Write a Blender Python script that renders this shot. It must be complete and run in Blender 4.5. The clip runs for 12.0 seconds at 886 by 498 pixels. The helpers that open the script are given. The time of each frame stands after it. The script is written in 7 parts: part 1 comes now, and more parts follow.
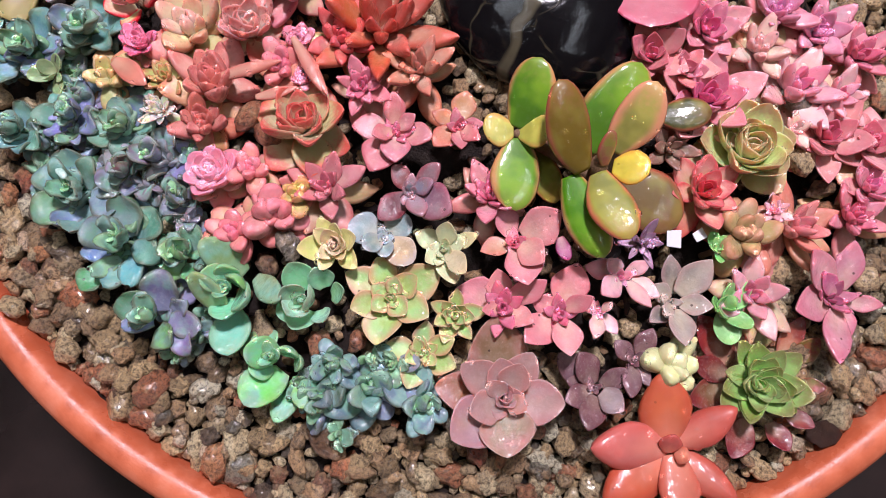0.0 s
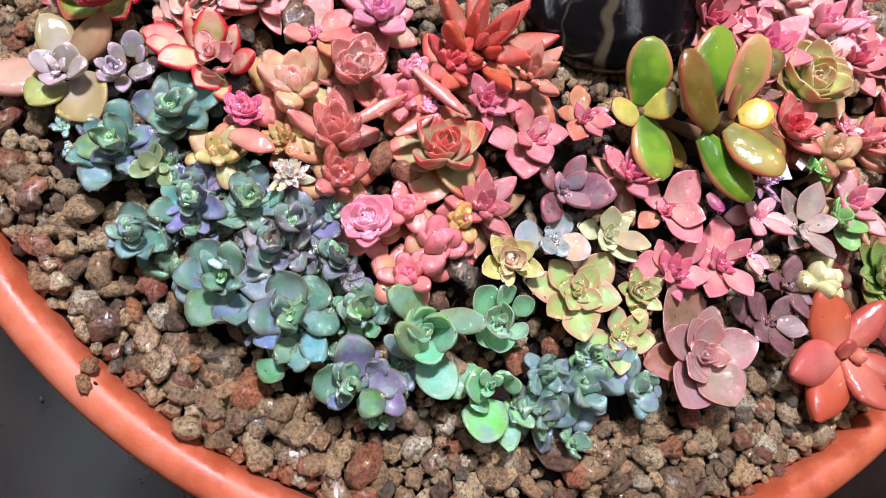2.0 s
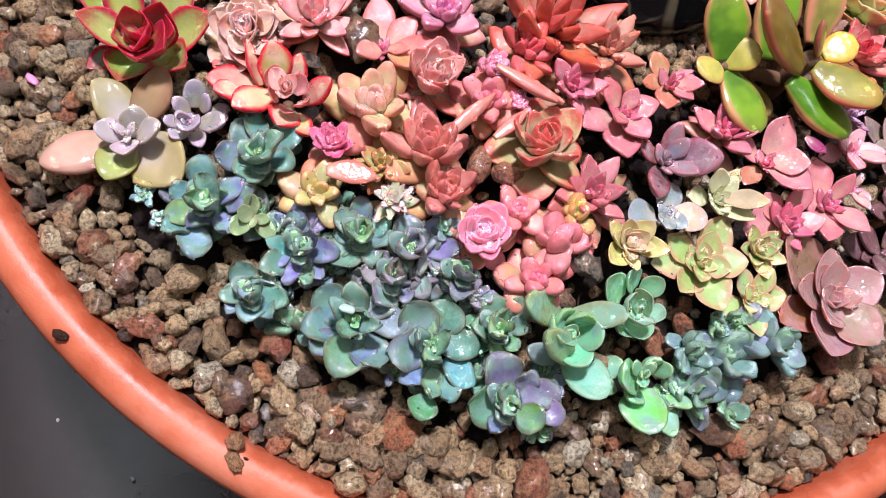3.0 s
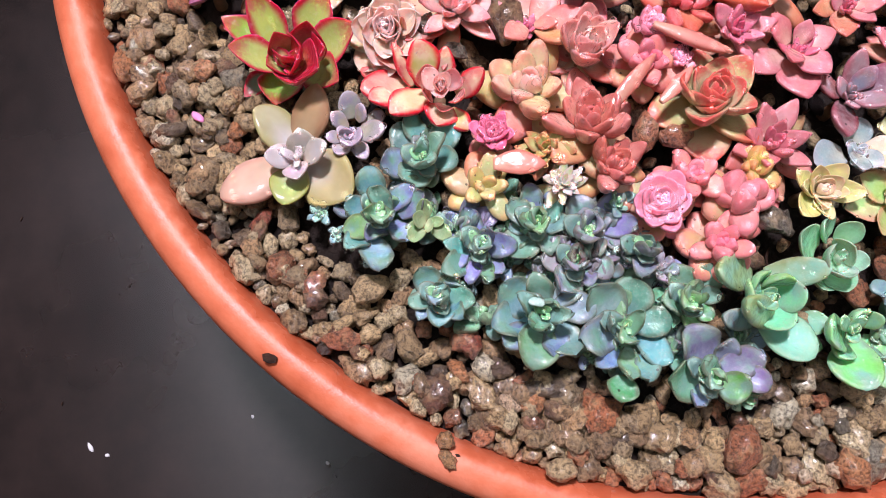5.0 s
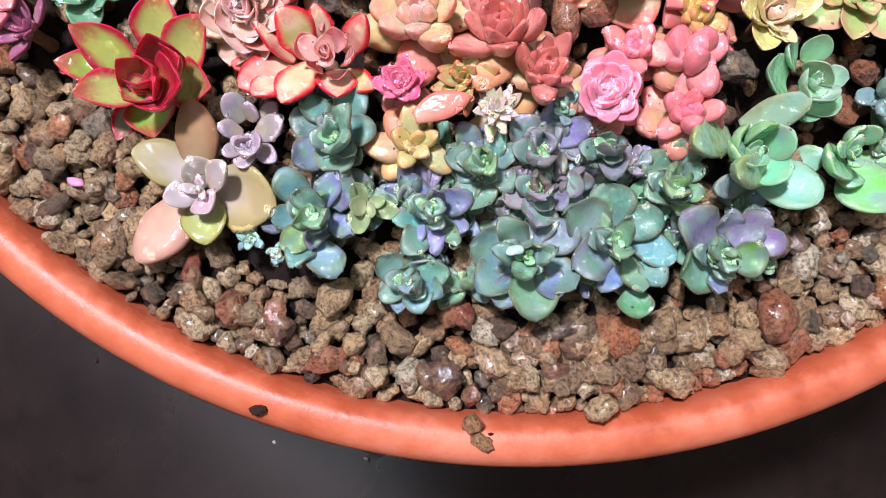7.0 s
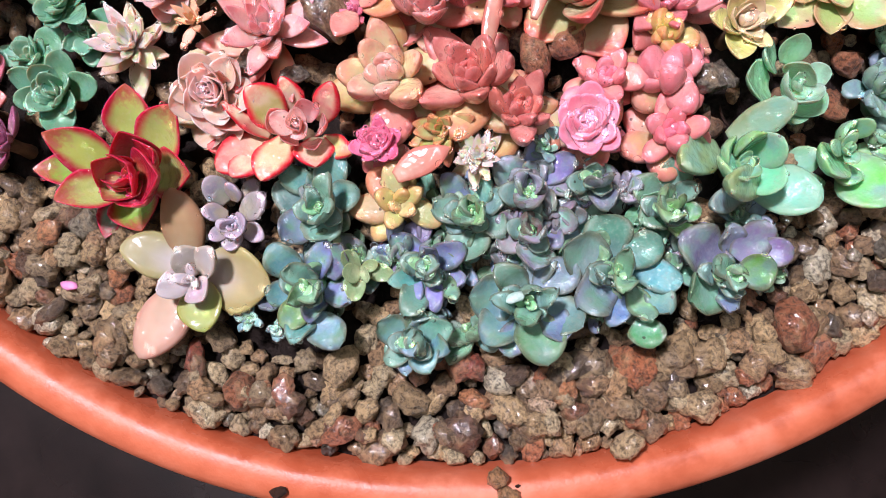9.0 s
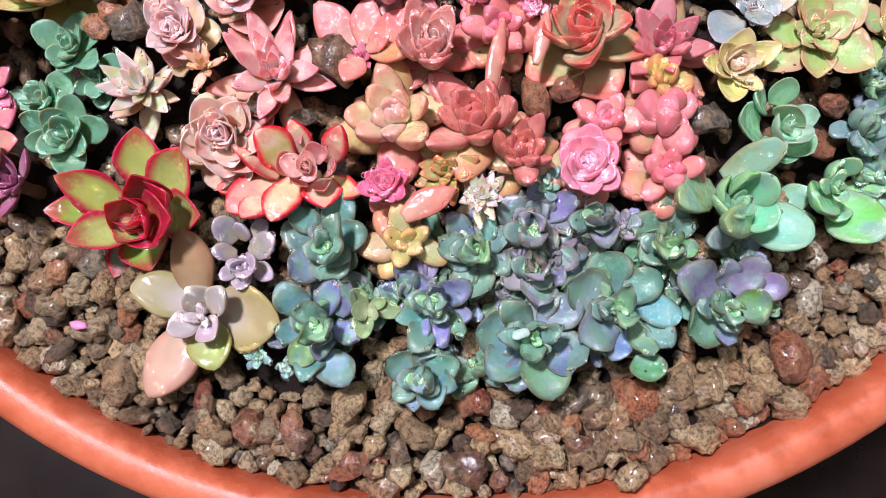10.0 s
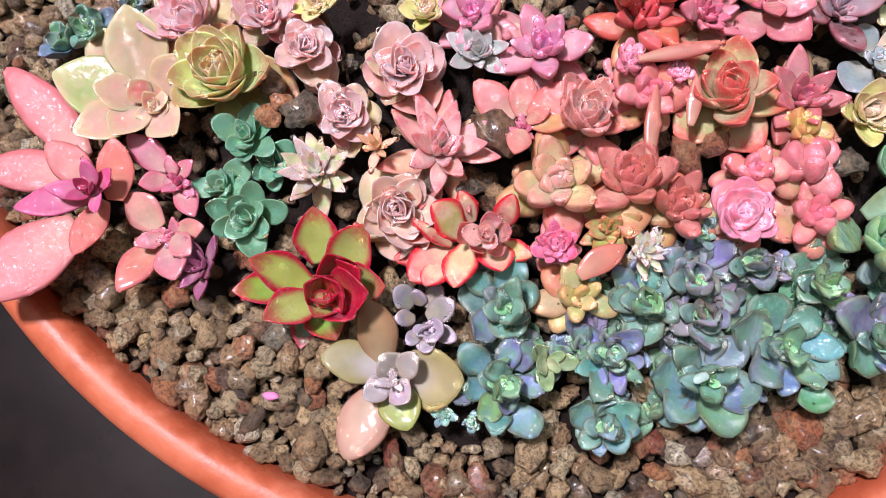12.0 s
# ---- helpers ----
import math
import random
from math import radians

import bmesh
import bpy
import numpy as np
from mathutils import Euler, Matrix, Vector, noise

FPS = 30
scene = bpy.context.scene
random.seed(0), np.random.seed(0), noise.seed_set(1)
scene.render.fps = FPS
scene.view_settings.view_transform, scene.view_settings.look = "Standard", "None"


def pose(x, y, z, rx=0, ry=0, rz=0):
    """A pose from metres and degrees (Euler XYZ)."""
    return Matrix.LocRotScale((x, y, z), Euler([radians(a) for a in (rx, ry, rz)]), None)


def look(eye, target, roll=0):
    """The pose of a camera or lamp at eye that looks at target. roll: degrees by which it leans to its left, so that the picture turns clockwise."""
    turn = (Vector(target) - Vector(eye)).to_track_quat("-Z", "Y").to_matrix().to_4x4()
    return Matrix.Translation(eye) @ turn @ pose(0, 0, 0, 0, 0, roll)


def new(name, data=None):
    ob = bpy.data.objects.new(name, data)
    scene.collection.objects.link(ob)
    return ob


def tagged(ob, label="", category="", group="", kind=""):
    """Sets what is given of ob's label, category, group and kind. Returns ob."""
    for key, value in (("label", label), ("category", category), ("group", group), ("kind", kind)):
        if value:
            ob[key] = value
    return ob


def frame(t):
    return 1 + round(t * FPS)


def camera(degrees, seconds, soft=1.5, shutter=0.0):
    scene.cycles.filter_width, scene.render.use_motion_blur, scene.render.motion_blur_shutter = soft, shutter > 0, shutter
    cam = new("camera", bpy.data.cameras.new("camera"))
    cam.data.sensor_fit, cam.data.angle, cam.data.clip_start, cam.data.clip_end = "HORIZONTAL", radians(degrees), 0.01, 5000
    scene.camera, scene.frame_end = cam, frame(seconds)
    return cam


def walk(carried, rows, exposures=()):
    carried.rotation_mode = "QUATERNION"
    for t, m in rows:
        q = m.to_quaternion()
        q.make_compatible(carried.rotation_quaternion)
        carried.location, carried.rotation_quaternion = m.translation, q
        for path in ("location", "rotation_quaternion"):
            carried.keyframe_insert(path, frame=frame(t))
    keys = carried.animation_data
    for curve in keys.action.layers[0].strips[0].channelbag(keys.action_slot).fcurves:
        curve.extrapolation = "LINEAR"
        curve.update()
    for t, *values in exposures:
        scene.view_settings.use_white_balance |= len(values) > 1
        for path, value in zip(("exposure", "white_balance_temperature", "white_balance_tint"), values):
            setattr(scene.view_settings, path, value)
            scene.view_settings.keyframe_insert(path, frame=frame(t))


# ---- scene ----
cam = camera(64.01, 12.0, soft=0.6)
walk(cam, [
    (0.0, pose(-0.1280, -0.0375, 0.2188, 9.00, -0.86, -65.70)),
    (0.5, pose(-0.1310, -0.0164, 0.2170, 9.52, -2.04, -65.97)),
    (1.0, pose(-0.1404, 0.0059, 0.2088, 10.65, -4.74, -69.99)),
    (1.5, pose(-0.1581, 0.0431, 0.2065, 13.27, -8.81, -77.74)),
    (2.0, pose(-0.1642, 0.0550, 0.2062, 14.70, -11.00, -84.23)),
    (2.5, pose(-0.1676, 0.0764, 0.1943, 16.55, -11.07, -90.23)),
    (2.7, pose(-0.1628, 0.0850, 0.1927, 16.17, -10.96, -92.76)),
    (4.3, pose(-0.1391, 0.1222, 0.1846, 13.30, -9.22, -102.12)),
    (4.5, pose(-0.1361, 0.1154, 0.1853, 11.66, -6.11, -101.97)),
    (5.0, pose(-0.1375, 0.1138, 0.1906, 10.85, -1.18, -101.73)),
    (5.5, pose(-0.1293, 0.1144, 0.1815, 9.86, -0.51, -106.34)),
    (6.0, pose(-0.1213, 0.1093, 0.1725, 6.81, -1.58, -115.38)),
    (6.5, pose(-0.1240, 0.1051, 0.1743, 4.15, -1.08, -119.81)),
    (7.0, pose(-0.1244, 0.1041, 0.1715, 4.54, -0.37, -122.40)),
    (7.5, pose(-0.1234, 0.0989, 0.1685, 5.70, -1.06, -127.21)),
    (7.7, pose(-0.1220, 0.0977, 0.1700, 6.02, -1.10, -128.76)),
    (9.3, pose(-0.1206, 0.0933, 0.1684, 5.98, 2.08, -130.04)),
    (9.5, pose(-0.1211, 0.0920, 0.1679, 6.38, 1.34, -130.07)),
    (10.0, pose(-0.1152, 0.0971, 0.1738, 7.85, 0.58, -130.66)),
    (10.5, pose(-0.1071, 0.1049, 0.1800, 9.18, 0.45, -131.68)),
    (11.0, pose(-0.1007, 0.1102, 0.1817, 9.71, 0.52, -132.51)),
    (11.5, pose(-0.0926, 0.1175, 0.1846, 9.56, 0.83, -133.35)),
    (12.0, pose(-0.0815, 0.1224, 0.1875, 9.49, 1.27, -134.57)),
], exposures=((0.0, -0.62), (3.0, -0.38), (7.5, -0.37), (12.0, -0.58)))

WORLD_STRENGTH, LAMP_EYE, LAMP_SIZE, LAMP_WATTS, FILL_WATTS = 0.14, (0.42, 0.12, 1.20), 0.16, 37.5, 5.0

# ---- world and lights ----
world = bpy.data.worlds.new("world")
scene.world = world
world.use_nodes = True
world.node_tree.nodes["Background"].inputs[0].default_value = (0.78, 0.82, 0.94, 1)
world.node_tree.nodes["Background"].inputs[1].default_value = WORLD_STRENGTH


def area_lamp(name, eye, target, size, watts, colour):
    data = bpy.data.lights.new(name, "AREA")
    data.shape, data.size, data.energy, data.color = "DISK", size, watts, colour
    lamp = new(name, data)
    lamp.matrix_world = look(eye, target)
    return lamp


def tube_lamp(name, x, y, turn, watts):
    data = bpy.data.lights.new(name, "AREA")
    data.shape, data.size, data.size_y, data.energy, data.color = "RECTANGLE", 1.2, 0.05, watts, (0.84, 0.90, 1.0)
    lamp = new(name, data)
    lamp.matrix_world = pose(x, y, 1.52, 0, 0, turn)


# Two unseen strip lights, added for fill and more glints on wet leaves.
tube_lamp("ceiling_tube", 0.15, 0.55, 0, FILL_WATTS)
tube_lamp("ceiling_tube", 0.15, -0.65, 0, FILL_WATTS)
area_lamp("ceiling_bulb", LAMP_EYE, (-0.06, 0.02, 0.0), LAMP_SIZE, LAMP_WATTS, (0.93, 0.85, 0.98))


# ---- materials ----
def lin(r, g, b):
    """Linear colour from everyday 0 to 255 values."""
    return tuple(((c / 255 + 0.055) / 1.055) ** 2.4 if c > 10 else c / 255 / 12.92 for c in (r, g, b)) + (1.0,)


def material(name):
    m = bpy.data.materials.new(name)
    m.use_nodes = True
    t = m.node_tree
    return m, t.nodes, t.links, t.nodes["Principled BSDF"]


def math_node(nodes, links, op, a, b=None, clamp=False):
    n = nodes.new("ShaderNodeMath")
    n.operation, n.use_clamp = op, clamp
    for k, v in enumerate((a, b)):
        if v is None:
            continue
        if isinstance(v, (int, float)):
            n.inputs[k].default_value = v
        else:
            links.new(v, n.inputs[k])
    return n.outputs[0]


def mix_node(nodes, links, fac, a, b, blend="MIX"):
    n = nodes.new("ShaderNodeMix")
    n.data_type, n.blend_type = "RGBA", blend
    for sock, v in ((n.inputs[0], fac), (n.inputs[6], a), (n.inputs[7], b)):
        if isinstance(v, (int, float)):
            sock.default_value = v
        elif isinstance(v, tuple):
            sock.default_value = v
        else:
            links.new(v, sock)
    return n.outputs[2]


def noise_node(nodes, links, coord, scale, detail=3.0, rough=0.55):
    n = nodes.new("ShaderNodeTexNoise")
    n.inputs["Scale"].default_value, n.inputs["Detail"].default_value = scale, detail
    n.inputs["Roughness"].default_value = rough
    links.new(coord, n.inputs["Vector"])
    return n.outputs["Fac"]


def ramp_node(nodes, links, fac, stops):
    n = nodes.new("ShaderNodeValToRGB")
    while len(n.color_ramp.elements) < len(stops):
        n.color_ramp.elements.new(0.5)
    for e, (p, c) in zip(n.color_ramp.elements, stops):
        e.position, e.color = p, c
    links.new(fac, n.inputs[0])
    return n.outputs[0]


def bump_node(nodes, links, height, strength, distance):
    n = nodes.new("ShaderNodeBump")
    n.inputs["Strength"].default_value, n.inputs["Distance"].default_value = strength, distance
    links.new(height, n.inputs["Height"])
    return n.outputs[0]


def leaf_material(name, tip, edge=0.5, tipped=0.6, speck=0.0, rough=0.5, mottle=None, wet=0.8, bloom=0.12, foot=(226, 208, 172), pale_foot=0.32, margin=0.35, gloss=1.0, depth=0.0013):
    """Waxy wet leaf: the pigment is the object's colour, reddening to tip on the margin and point."""
    m, nodes, links, bsdf = material(name)
    info = nodes.new("ShaderNodeObjectInfo")
    tex = nodes.new("ShaderNodeTexCoord")
    uv = nodes.new("ShaderNodeSeparateXYZ")
    links.new(tex.outputs["UV"], uv.inputs[0])
    across = math_node(nodes, links, "ABSOLUTE", math_node(nodes, links, "SUBTRACT", math_node(nodes, links, "MULTIPLY", uv.outputs[0], 2.0), 1.0))
    shift = nodes.new("ShaderNodeVectorMath")
    shift.operation = "ADD"
    links.new(tex.outputs["Object"], shift.inputs[0])
    links.new(info.outputs["Random"], shift.inputs[1])
    wide = noise_node(nodes, links, shift.outputs[0], 2.2, 2.0)
    fine = noise_node(nodes, links, shift.outputs[0], 14.0, 4.0)
    rim_in = math_node(nodes, links, "ADD", across, math_node(nodes, links, "MULTIPLY", math_node(nodes, links, "SUBTRACT", wide, 0.5), 0.5))
    rim_mask = nodes.new("ShaderNodeMapRange")
    rim_mask.interpolation_type = "SMOOTHSTEP"
    rim_mask.inputs[1].default_value, rim_mask.inputs[2].default_value = margin, max(0.9, margin + 0.3)
    links.new(rim_in, rim_mask.inputs[0])
    end_mask = nodes.new("ShaderNodeMapRange")
    end_mask.interpolation_type = "SMOOTHSTEP"
    end_mask.inputs[1].default_value, end_mask.inputs[2].default_value = 0.58, 0.92
    links.new(math_node(nodes, links, "ADD", uv.outputs[1], math_node(nodes, links, "MULTIPLY", math_node(nodes, links, "SUBTRACT", fine, 0.5), 0.5)), end_mask.inputs[0])
    fac = math_node(nodes, links, "MAXIMUM", math_node(nodes, links, "MULTIPLY", rim_mask.outputs[0], edge), math_node(nodes, links, "MULTIPLY", end_mask.outputs[0], tipped))
    # leaf to leaf and along-leaf variation
    hsv = nodes.new("ShaderNodeHueSaturation")
    links.new(info.outputs["Color"], hsv.inputs["Color"])
    links.new(math_node(nodes, links, "ADD", math_node(nodes, links, "MULTIPLY", info.outputs["Random"], 0.016), 0.492), hsv.inputs["Hue"])
    links.new(math_node(nodes, links, "ADD", math_node(nodes, links, "MULTIPLY", info.outputs["Random"], 0.2), 0.9), hsv.inputs["Saturation"])
    links.new(math_node(nodes, links, "ADD", math_node(nodes, links, "MULTIPLY", wide, 0.75), 0.48), hsv.inputs["Value"])
    pale = nodes.new("ShaderNodeMapRange")
    pale.inputs[1].default_value, pale.inputs[2].default_value = 0.5, 0.75
    pale.inputs[4].default_value = bloom
    links.new(noise_node(nodes, links, shift.outputs[0], 3.6, 3.0), pale.inputs[0])
    body = mix_node(nodes, links, pale.outputs[0], hsv.outputs[0], lin(*foot))
    if mottle:
        patch = nodes.new("ShaderNodeMapRange")
        patch.inputs[1].default_value, patch.inputs[2].default_value = 0.40, 0.68
        links.new(wide, patch.inputs[0])
        body = mix_node(nodes, links, patch.outputs[0], body, mottle)
    low = nodes.new("ShaderNodeMapRange")
    low.interpolation_type = "SMOOTHSTEP"
    low.inputs[1].default_value, low.inputs[2].default_value = 0.75, 0.1
    low.inputs[4].default_value = pale_foot
    links.new(math_node(nodes, links, "ADD", uv.outputs[1], math_node(nodes, links, "MULTIPLY", across, 0.3)), low.inputs[0])
    body = mix_node(nodes, links, low.outputs[0], body, lin(*foot))
    colour = mix_node(nodes, links, fac, body, tip)
    if speck:
        spot = nodes.new("ShaderNodeTexVoronoi")
        spot.inputs["Scale"].default_value = 5.0
        links.new(shift.outputs[0], spot.inputs["Vector"])
        dot = nodes.new("ShaderNodeMapRange")
        dot.inputs[1].default_value, dot.inputs[2].default_value = 0.26, 0.16
        dot.inputs[3].default_value, dot.inputs[4].default_value = 0.0, speck
        links.new(spot.outputs["Distance"], dot.inputs[0])
        colour = mix_node(nodes, links, dot.outputs[0], colour, lin(120, 12, 30))
    # grains of soil on the leaf
    at = nodes.new("ShaderNodeNewGeometry").outputs["Position"]
    grit = nodes.new("ShaderNodeTexVoronoi")
    grit.inputs["Scale"].default_value = 330.0
    links.new(at, grit.inputs["Vector"])
    pick = nodes.new("ShaderNodeSeparateColor")
    links.new(grit.outputs["Color"], pick.inputs[0])
    grain = math_node(nodes, links, "MULTIPLY", math_node(nodes, links, "LESS_THAN", grit.outputs["Distance"], 0.13), math_node(nodes, links, "GREATER_THAN", pick.outputs[0], 0.93))
    colour = mix_node(nodes, links, math_node(nodes, links, "MULTIPLY", grain, 0.75 if wet > 0.5 else 0.3), colour, lin(44, 24, 20))
    # fine pale wax and pores
    colour = mix_node(nodes, links, math_node(nodes, links, "MULTIPLY", math_node(nodes, links, "SUBTRACT", fine, 0.5, True), 0.4 if bloom else 0.08), colour, lin(235, 225, 220))
    links.new(colour, bsdf.inputs["Base Color"])
    links.new(math_node(nodes, links, "ADD", math_node(nodes, links, "MULTIPLY", fine, 0.3), rough - 0.14), bsdf.inputs["Roughness"])
    bsdf.inputs["Coat Weight"].default_value = gloss
    bsdf.inputs["Coat IOR"].default_value = 1.52
    bsdf.inputs["Specular IOR Level"].default_value = 0.3
    bsdf.inputs["Coat Roughness"].default_value = 0.12
    bsdf.inputs["Subsurface Weight"].default_value = 0.35 if depth < 0.002 else 0.7
    bsdf.inputs["Subsurface Radius"].default_value = (1.0, 0.45, 0.35)
    bsdf.inputs["Subsurface Scale"].default_value = depth
    links.new(bump_node(nodes, links, math_node(nodes, links, "ADD", fine, math_node(nodes, links, "MULTIPLY", wide, 2.0)), 0.2 if wet > 0.5 else 0.06, 0.0006), bsdf.inputs["Normal"])
    where = nodes.new("ShaderNodeNewGeometry").outputs["Position"]
    film = math_node(nodes, links, "ADD", noise_node(nodes, links, where, 320.0, 1.0), math_node(nodes, links, "MULTIPLY", noise_node(nodes, links, where, 1300.0, 1.0), 0.22))
    links.new(bump_node(nodes, links, film, wet, 0.0016), bsdf.inputs["Coat Normal"])
    return m


def stone_colours(nodes, links, pick):
    return ramp_node(nodes, links, pick, (
        (0.0, lin(122, 100, 74)), (0.13, lin(230, 198, 148)), (0.27, lin(132, 110, 84)), (0.4, lin(234, 214, 170)),
        (0.53, lin(158, 132, 102)), (0.66, lin(206, 166, 122)), (0.78, lin(96, 88, 76)), (0.895, lin(206, 128, 88)),
        (0.92, lin(236, 226, 194)), (1.0, lin(64, 58, 52))))


def stone_material(name, base=None, islands=False):
    """Wet porous gravel, each stone with its own tone."""
    m, nodes, links, bsdf = material(name)
    tex = nodes.new("ShaderNodeTexCoord")
    if islands:
        pick = nodes.new("ShaderNodeNewGeometry").outputs["Random Per Island"]
    else:
        pick = nodes.new("ShaderNodeObjectInfo").outputs["Random"]
    coord = nodes.new("ShaderNodeNewGeometry").outputs["Position"]
    colour = base if base else stone_colours(nodes, links, pick)
    grain = noise_node(nodes, links, coord, 900.0, 5.0, 0.7)
    blotch = noise_node(nodes, links, coord, 260.0, 3.0)
    # Low grain, where the bump dips, is mixed towards dark brown.
    pitted = mix_node(nodes, links, ramp_node(nodes, links, grain, ((0.38, (0, 0, 0, 1)), (0.56, (1, 1, 1, 1)))), mix_node(nodes, links, 0.8, colour, lin(46, 34, 26)), colour)
    colour = mix_node(nodes, links, math_node(nodes, links, "MULTIPLY", math_node(nodes, links, "SUBTRACT", blotch, 0.5, True), 1.5), pitted, lin(236, 200, 148))
    links.new(colour, bsdf.inputs["Base Color"])
    links.new(math_node(nodes, links, "ADD", math_node(nodes, links, "MULTIPLY", blotch, 0.5), 0.12), bsdf.inputs["Roughness"])
    bsdf.inputs["Specular IOR Level"].default_value = 0.6
    bsdf.inputs["Coat Weight"].default_value = 0.85
    bsdf.inputs["Coat IOR"].default_value = 1.7
    bsdf.inputs["Coat Roughness"].default_value = 0.07
    pores = noise_node(nodes, links, coord, 2400.0, 3.0, 0.6)
    links.new(bump_node(nodes, links, math_node(nodes, links, "ADD", math_node(nodes, links, "ADD", grain, math_node(nodes, links, "MULTIPLY", pores, 0.3)), blotch), 1.0, 0.0016), bsdf.inputs["Normal"])
    links.new(bump_node(nodes, links, math_node(nodes, links, "ADD", noise_node(nodes, links, coord, 420.0, 3.0), math_node(nodes, links, "MULTIPLY", pores, 0.06)), 0.6, 0.0012), bsdf.inputs["Coat Normal"])
    return m


def plain_material(name, a, b, scale, rough, bump=0.3, depth=0.001, gloss=0.15):
    m, nodes, links, bsdf = material(name)
    coord = nodes.new("ShaderNodeNewGeometry").outputs["Position"]
    big = noise_node(nodes, links, coord, scale, 4.0)
    small = noise_node(nodes, links, coord, scale * 9, 5.0, 0.65)
    both = math_node(nodes, links, "ADD", math_node(nodes, links, "MULTIPLY", big, 0.6), math_node(nodes, links, "MULTIPLY", small, 0.4))
    links.new(ramp_node(nodes, links, both, ((0.3, a), (0.7, b))), bsdf.inputs["Base Color"])
    links.new(math_node(nodes, links, "ADD", math_node(nodes, links, "MULTIPLY", big, gloss), rough), bsdf.inputs["Roughness"])
    links.new(bump_node(nodes, links, small, bump, depth), bsdf.inputs["Normal"])
    return m


def terracotta_material():
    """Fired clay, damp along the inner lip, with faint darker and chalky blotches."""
    m, nodes, links, bsdf = material("terracotta")
    coord = nodes.new("ShaderNodeNewGeometry").outputs["Position"]
    big = noise_node(nodes, links, coord, 28.0, 4.0)
    mid = noise_node(nodes, links, coord, 130.0, 4.0)
    small = noise_node(nodes, links, coord, 700.0, 4.0, 0.65)
    tone = math_node(nodes, links, "ADD", math_node(nodes, links, "MULTIPLY", big, 0.6), math_node(nodes, links, "MULTIPLY", mid, 0.4))
    clay = ramp_node(nodes, links, tone, ((0.32, lin(188, 92, 60)), (0.5, lin(214, 116, 82)), (0.68, lin(226, 138, 108))))
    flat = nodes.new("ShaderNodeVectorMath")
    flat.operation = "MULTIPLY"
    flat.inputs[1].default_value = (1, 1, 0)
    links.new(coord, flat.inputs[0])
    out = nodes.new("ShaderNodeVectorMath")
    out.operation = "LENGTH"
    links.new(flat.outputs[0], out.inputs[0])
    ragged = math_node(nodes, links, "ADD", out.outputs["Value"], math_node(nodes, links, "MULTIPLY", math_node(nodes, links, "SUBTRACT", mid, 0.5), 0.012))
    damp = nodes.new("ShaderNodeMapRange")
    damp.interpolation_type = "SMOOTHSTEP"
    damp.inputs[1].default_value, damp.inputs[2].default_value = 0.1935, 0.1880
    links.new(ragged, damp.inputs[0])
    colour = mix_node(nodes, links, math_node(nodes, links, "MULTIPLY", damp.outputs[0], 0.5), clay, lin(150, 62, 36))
    links.new(colour, bsdf.inputs["Base Color"])
    rough = math_node(nodes, links, "ADD", math_node(nodes, links, "MULTIPLY", big, 0.35), 0.3)
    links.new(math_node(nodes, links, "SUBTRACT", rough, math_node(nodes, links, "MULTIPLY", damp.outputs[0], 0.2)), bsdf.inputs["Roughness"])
    links.new(bump_node(nodes, links, math_node(nodes, links, "ADD", small, mid), 0.22, 0.0006), bsdf.inputs["Normal"])
    return m


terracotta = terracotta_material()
soil_mat = plain_material("wet_soil", lin(15, 11, 10), lin(56, 40, 32), 120.0, 0.45, 1.0, 0.003, 0.3)
# Warm blotches in the table colour stand in for blurred reflections.
table_mat = plain_material("dark_table", lin(9, 8, 8), lin(48, 37, 35), 9.0, 0.2, 0.2, 0.0004)
wall_mat = plain_material("painted_wall", lin(196, 184, 170), lin(210, 200, 188), 1.2, 0.7, 0.1, 0.001)
floor_mat = plain_material("brown_floor", lin(120, 72, 52), lin(150, 92, 66), 2.0, 0.5, 0.1, 0.001)
debris_mat = plain_material("bark_debris", lin(30, 18, 14), lin(74, 46, 32), 300.0, 0.4, 0.9, 0.001)
mulch_mat = plain_material("black_mulch", lin(10, 8, 9), lin(36, 26, 26), 500.0, 0.25, 1.0, 0.002, 0.25)
stem_mat = plain_material("stem_bark", lin(96, 70, 52), lin(140, 110, 80), 300.0, 0.5, 0.6, 0.0006)
gravel_mat = stone_material("gravel_mixed", islands=True)
gravel_single = stone_material("gravel_single")
STONES = {
    "orange": stone_material("stone_orange", lin(206, 140, 96)), "brown": stone_material("stone_brown", lin(122, 92, 68)),
    "grey": stone_material("stone_grey", lin(122, 114, 100)), "rust": stone_material("stone_rust", lin(180, 116, 84)),
    "cream": stone_material("stone_cream", lin(214, 186, 142)), "red": stone_material("stone_red", lin(160, 82, 64)),
    "tan": stone_material("stone_tan", lin(196, 148, 104)), "bark": debris_mat}


BAND_Y = 0.013


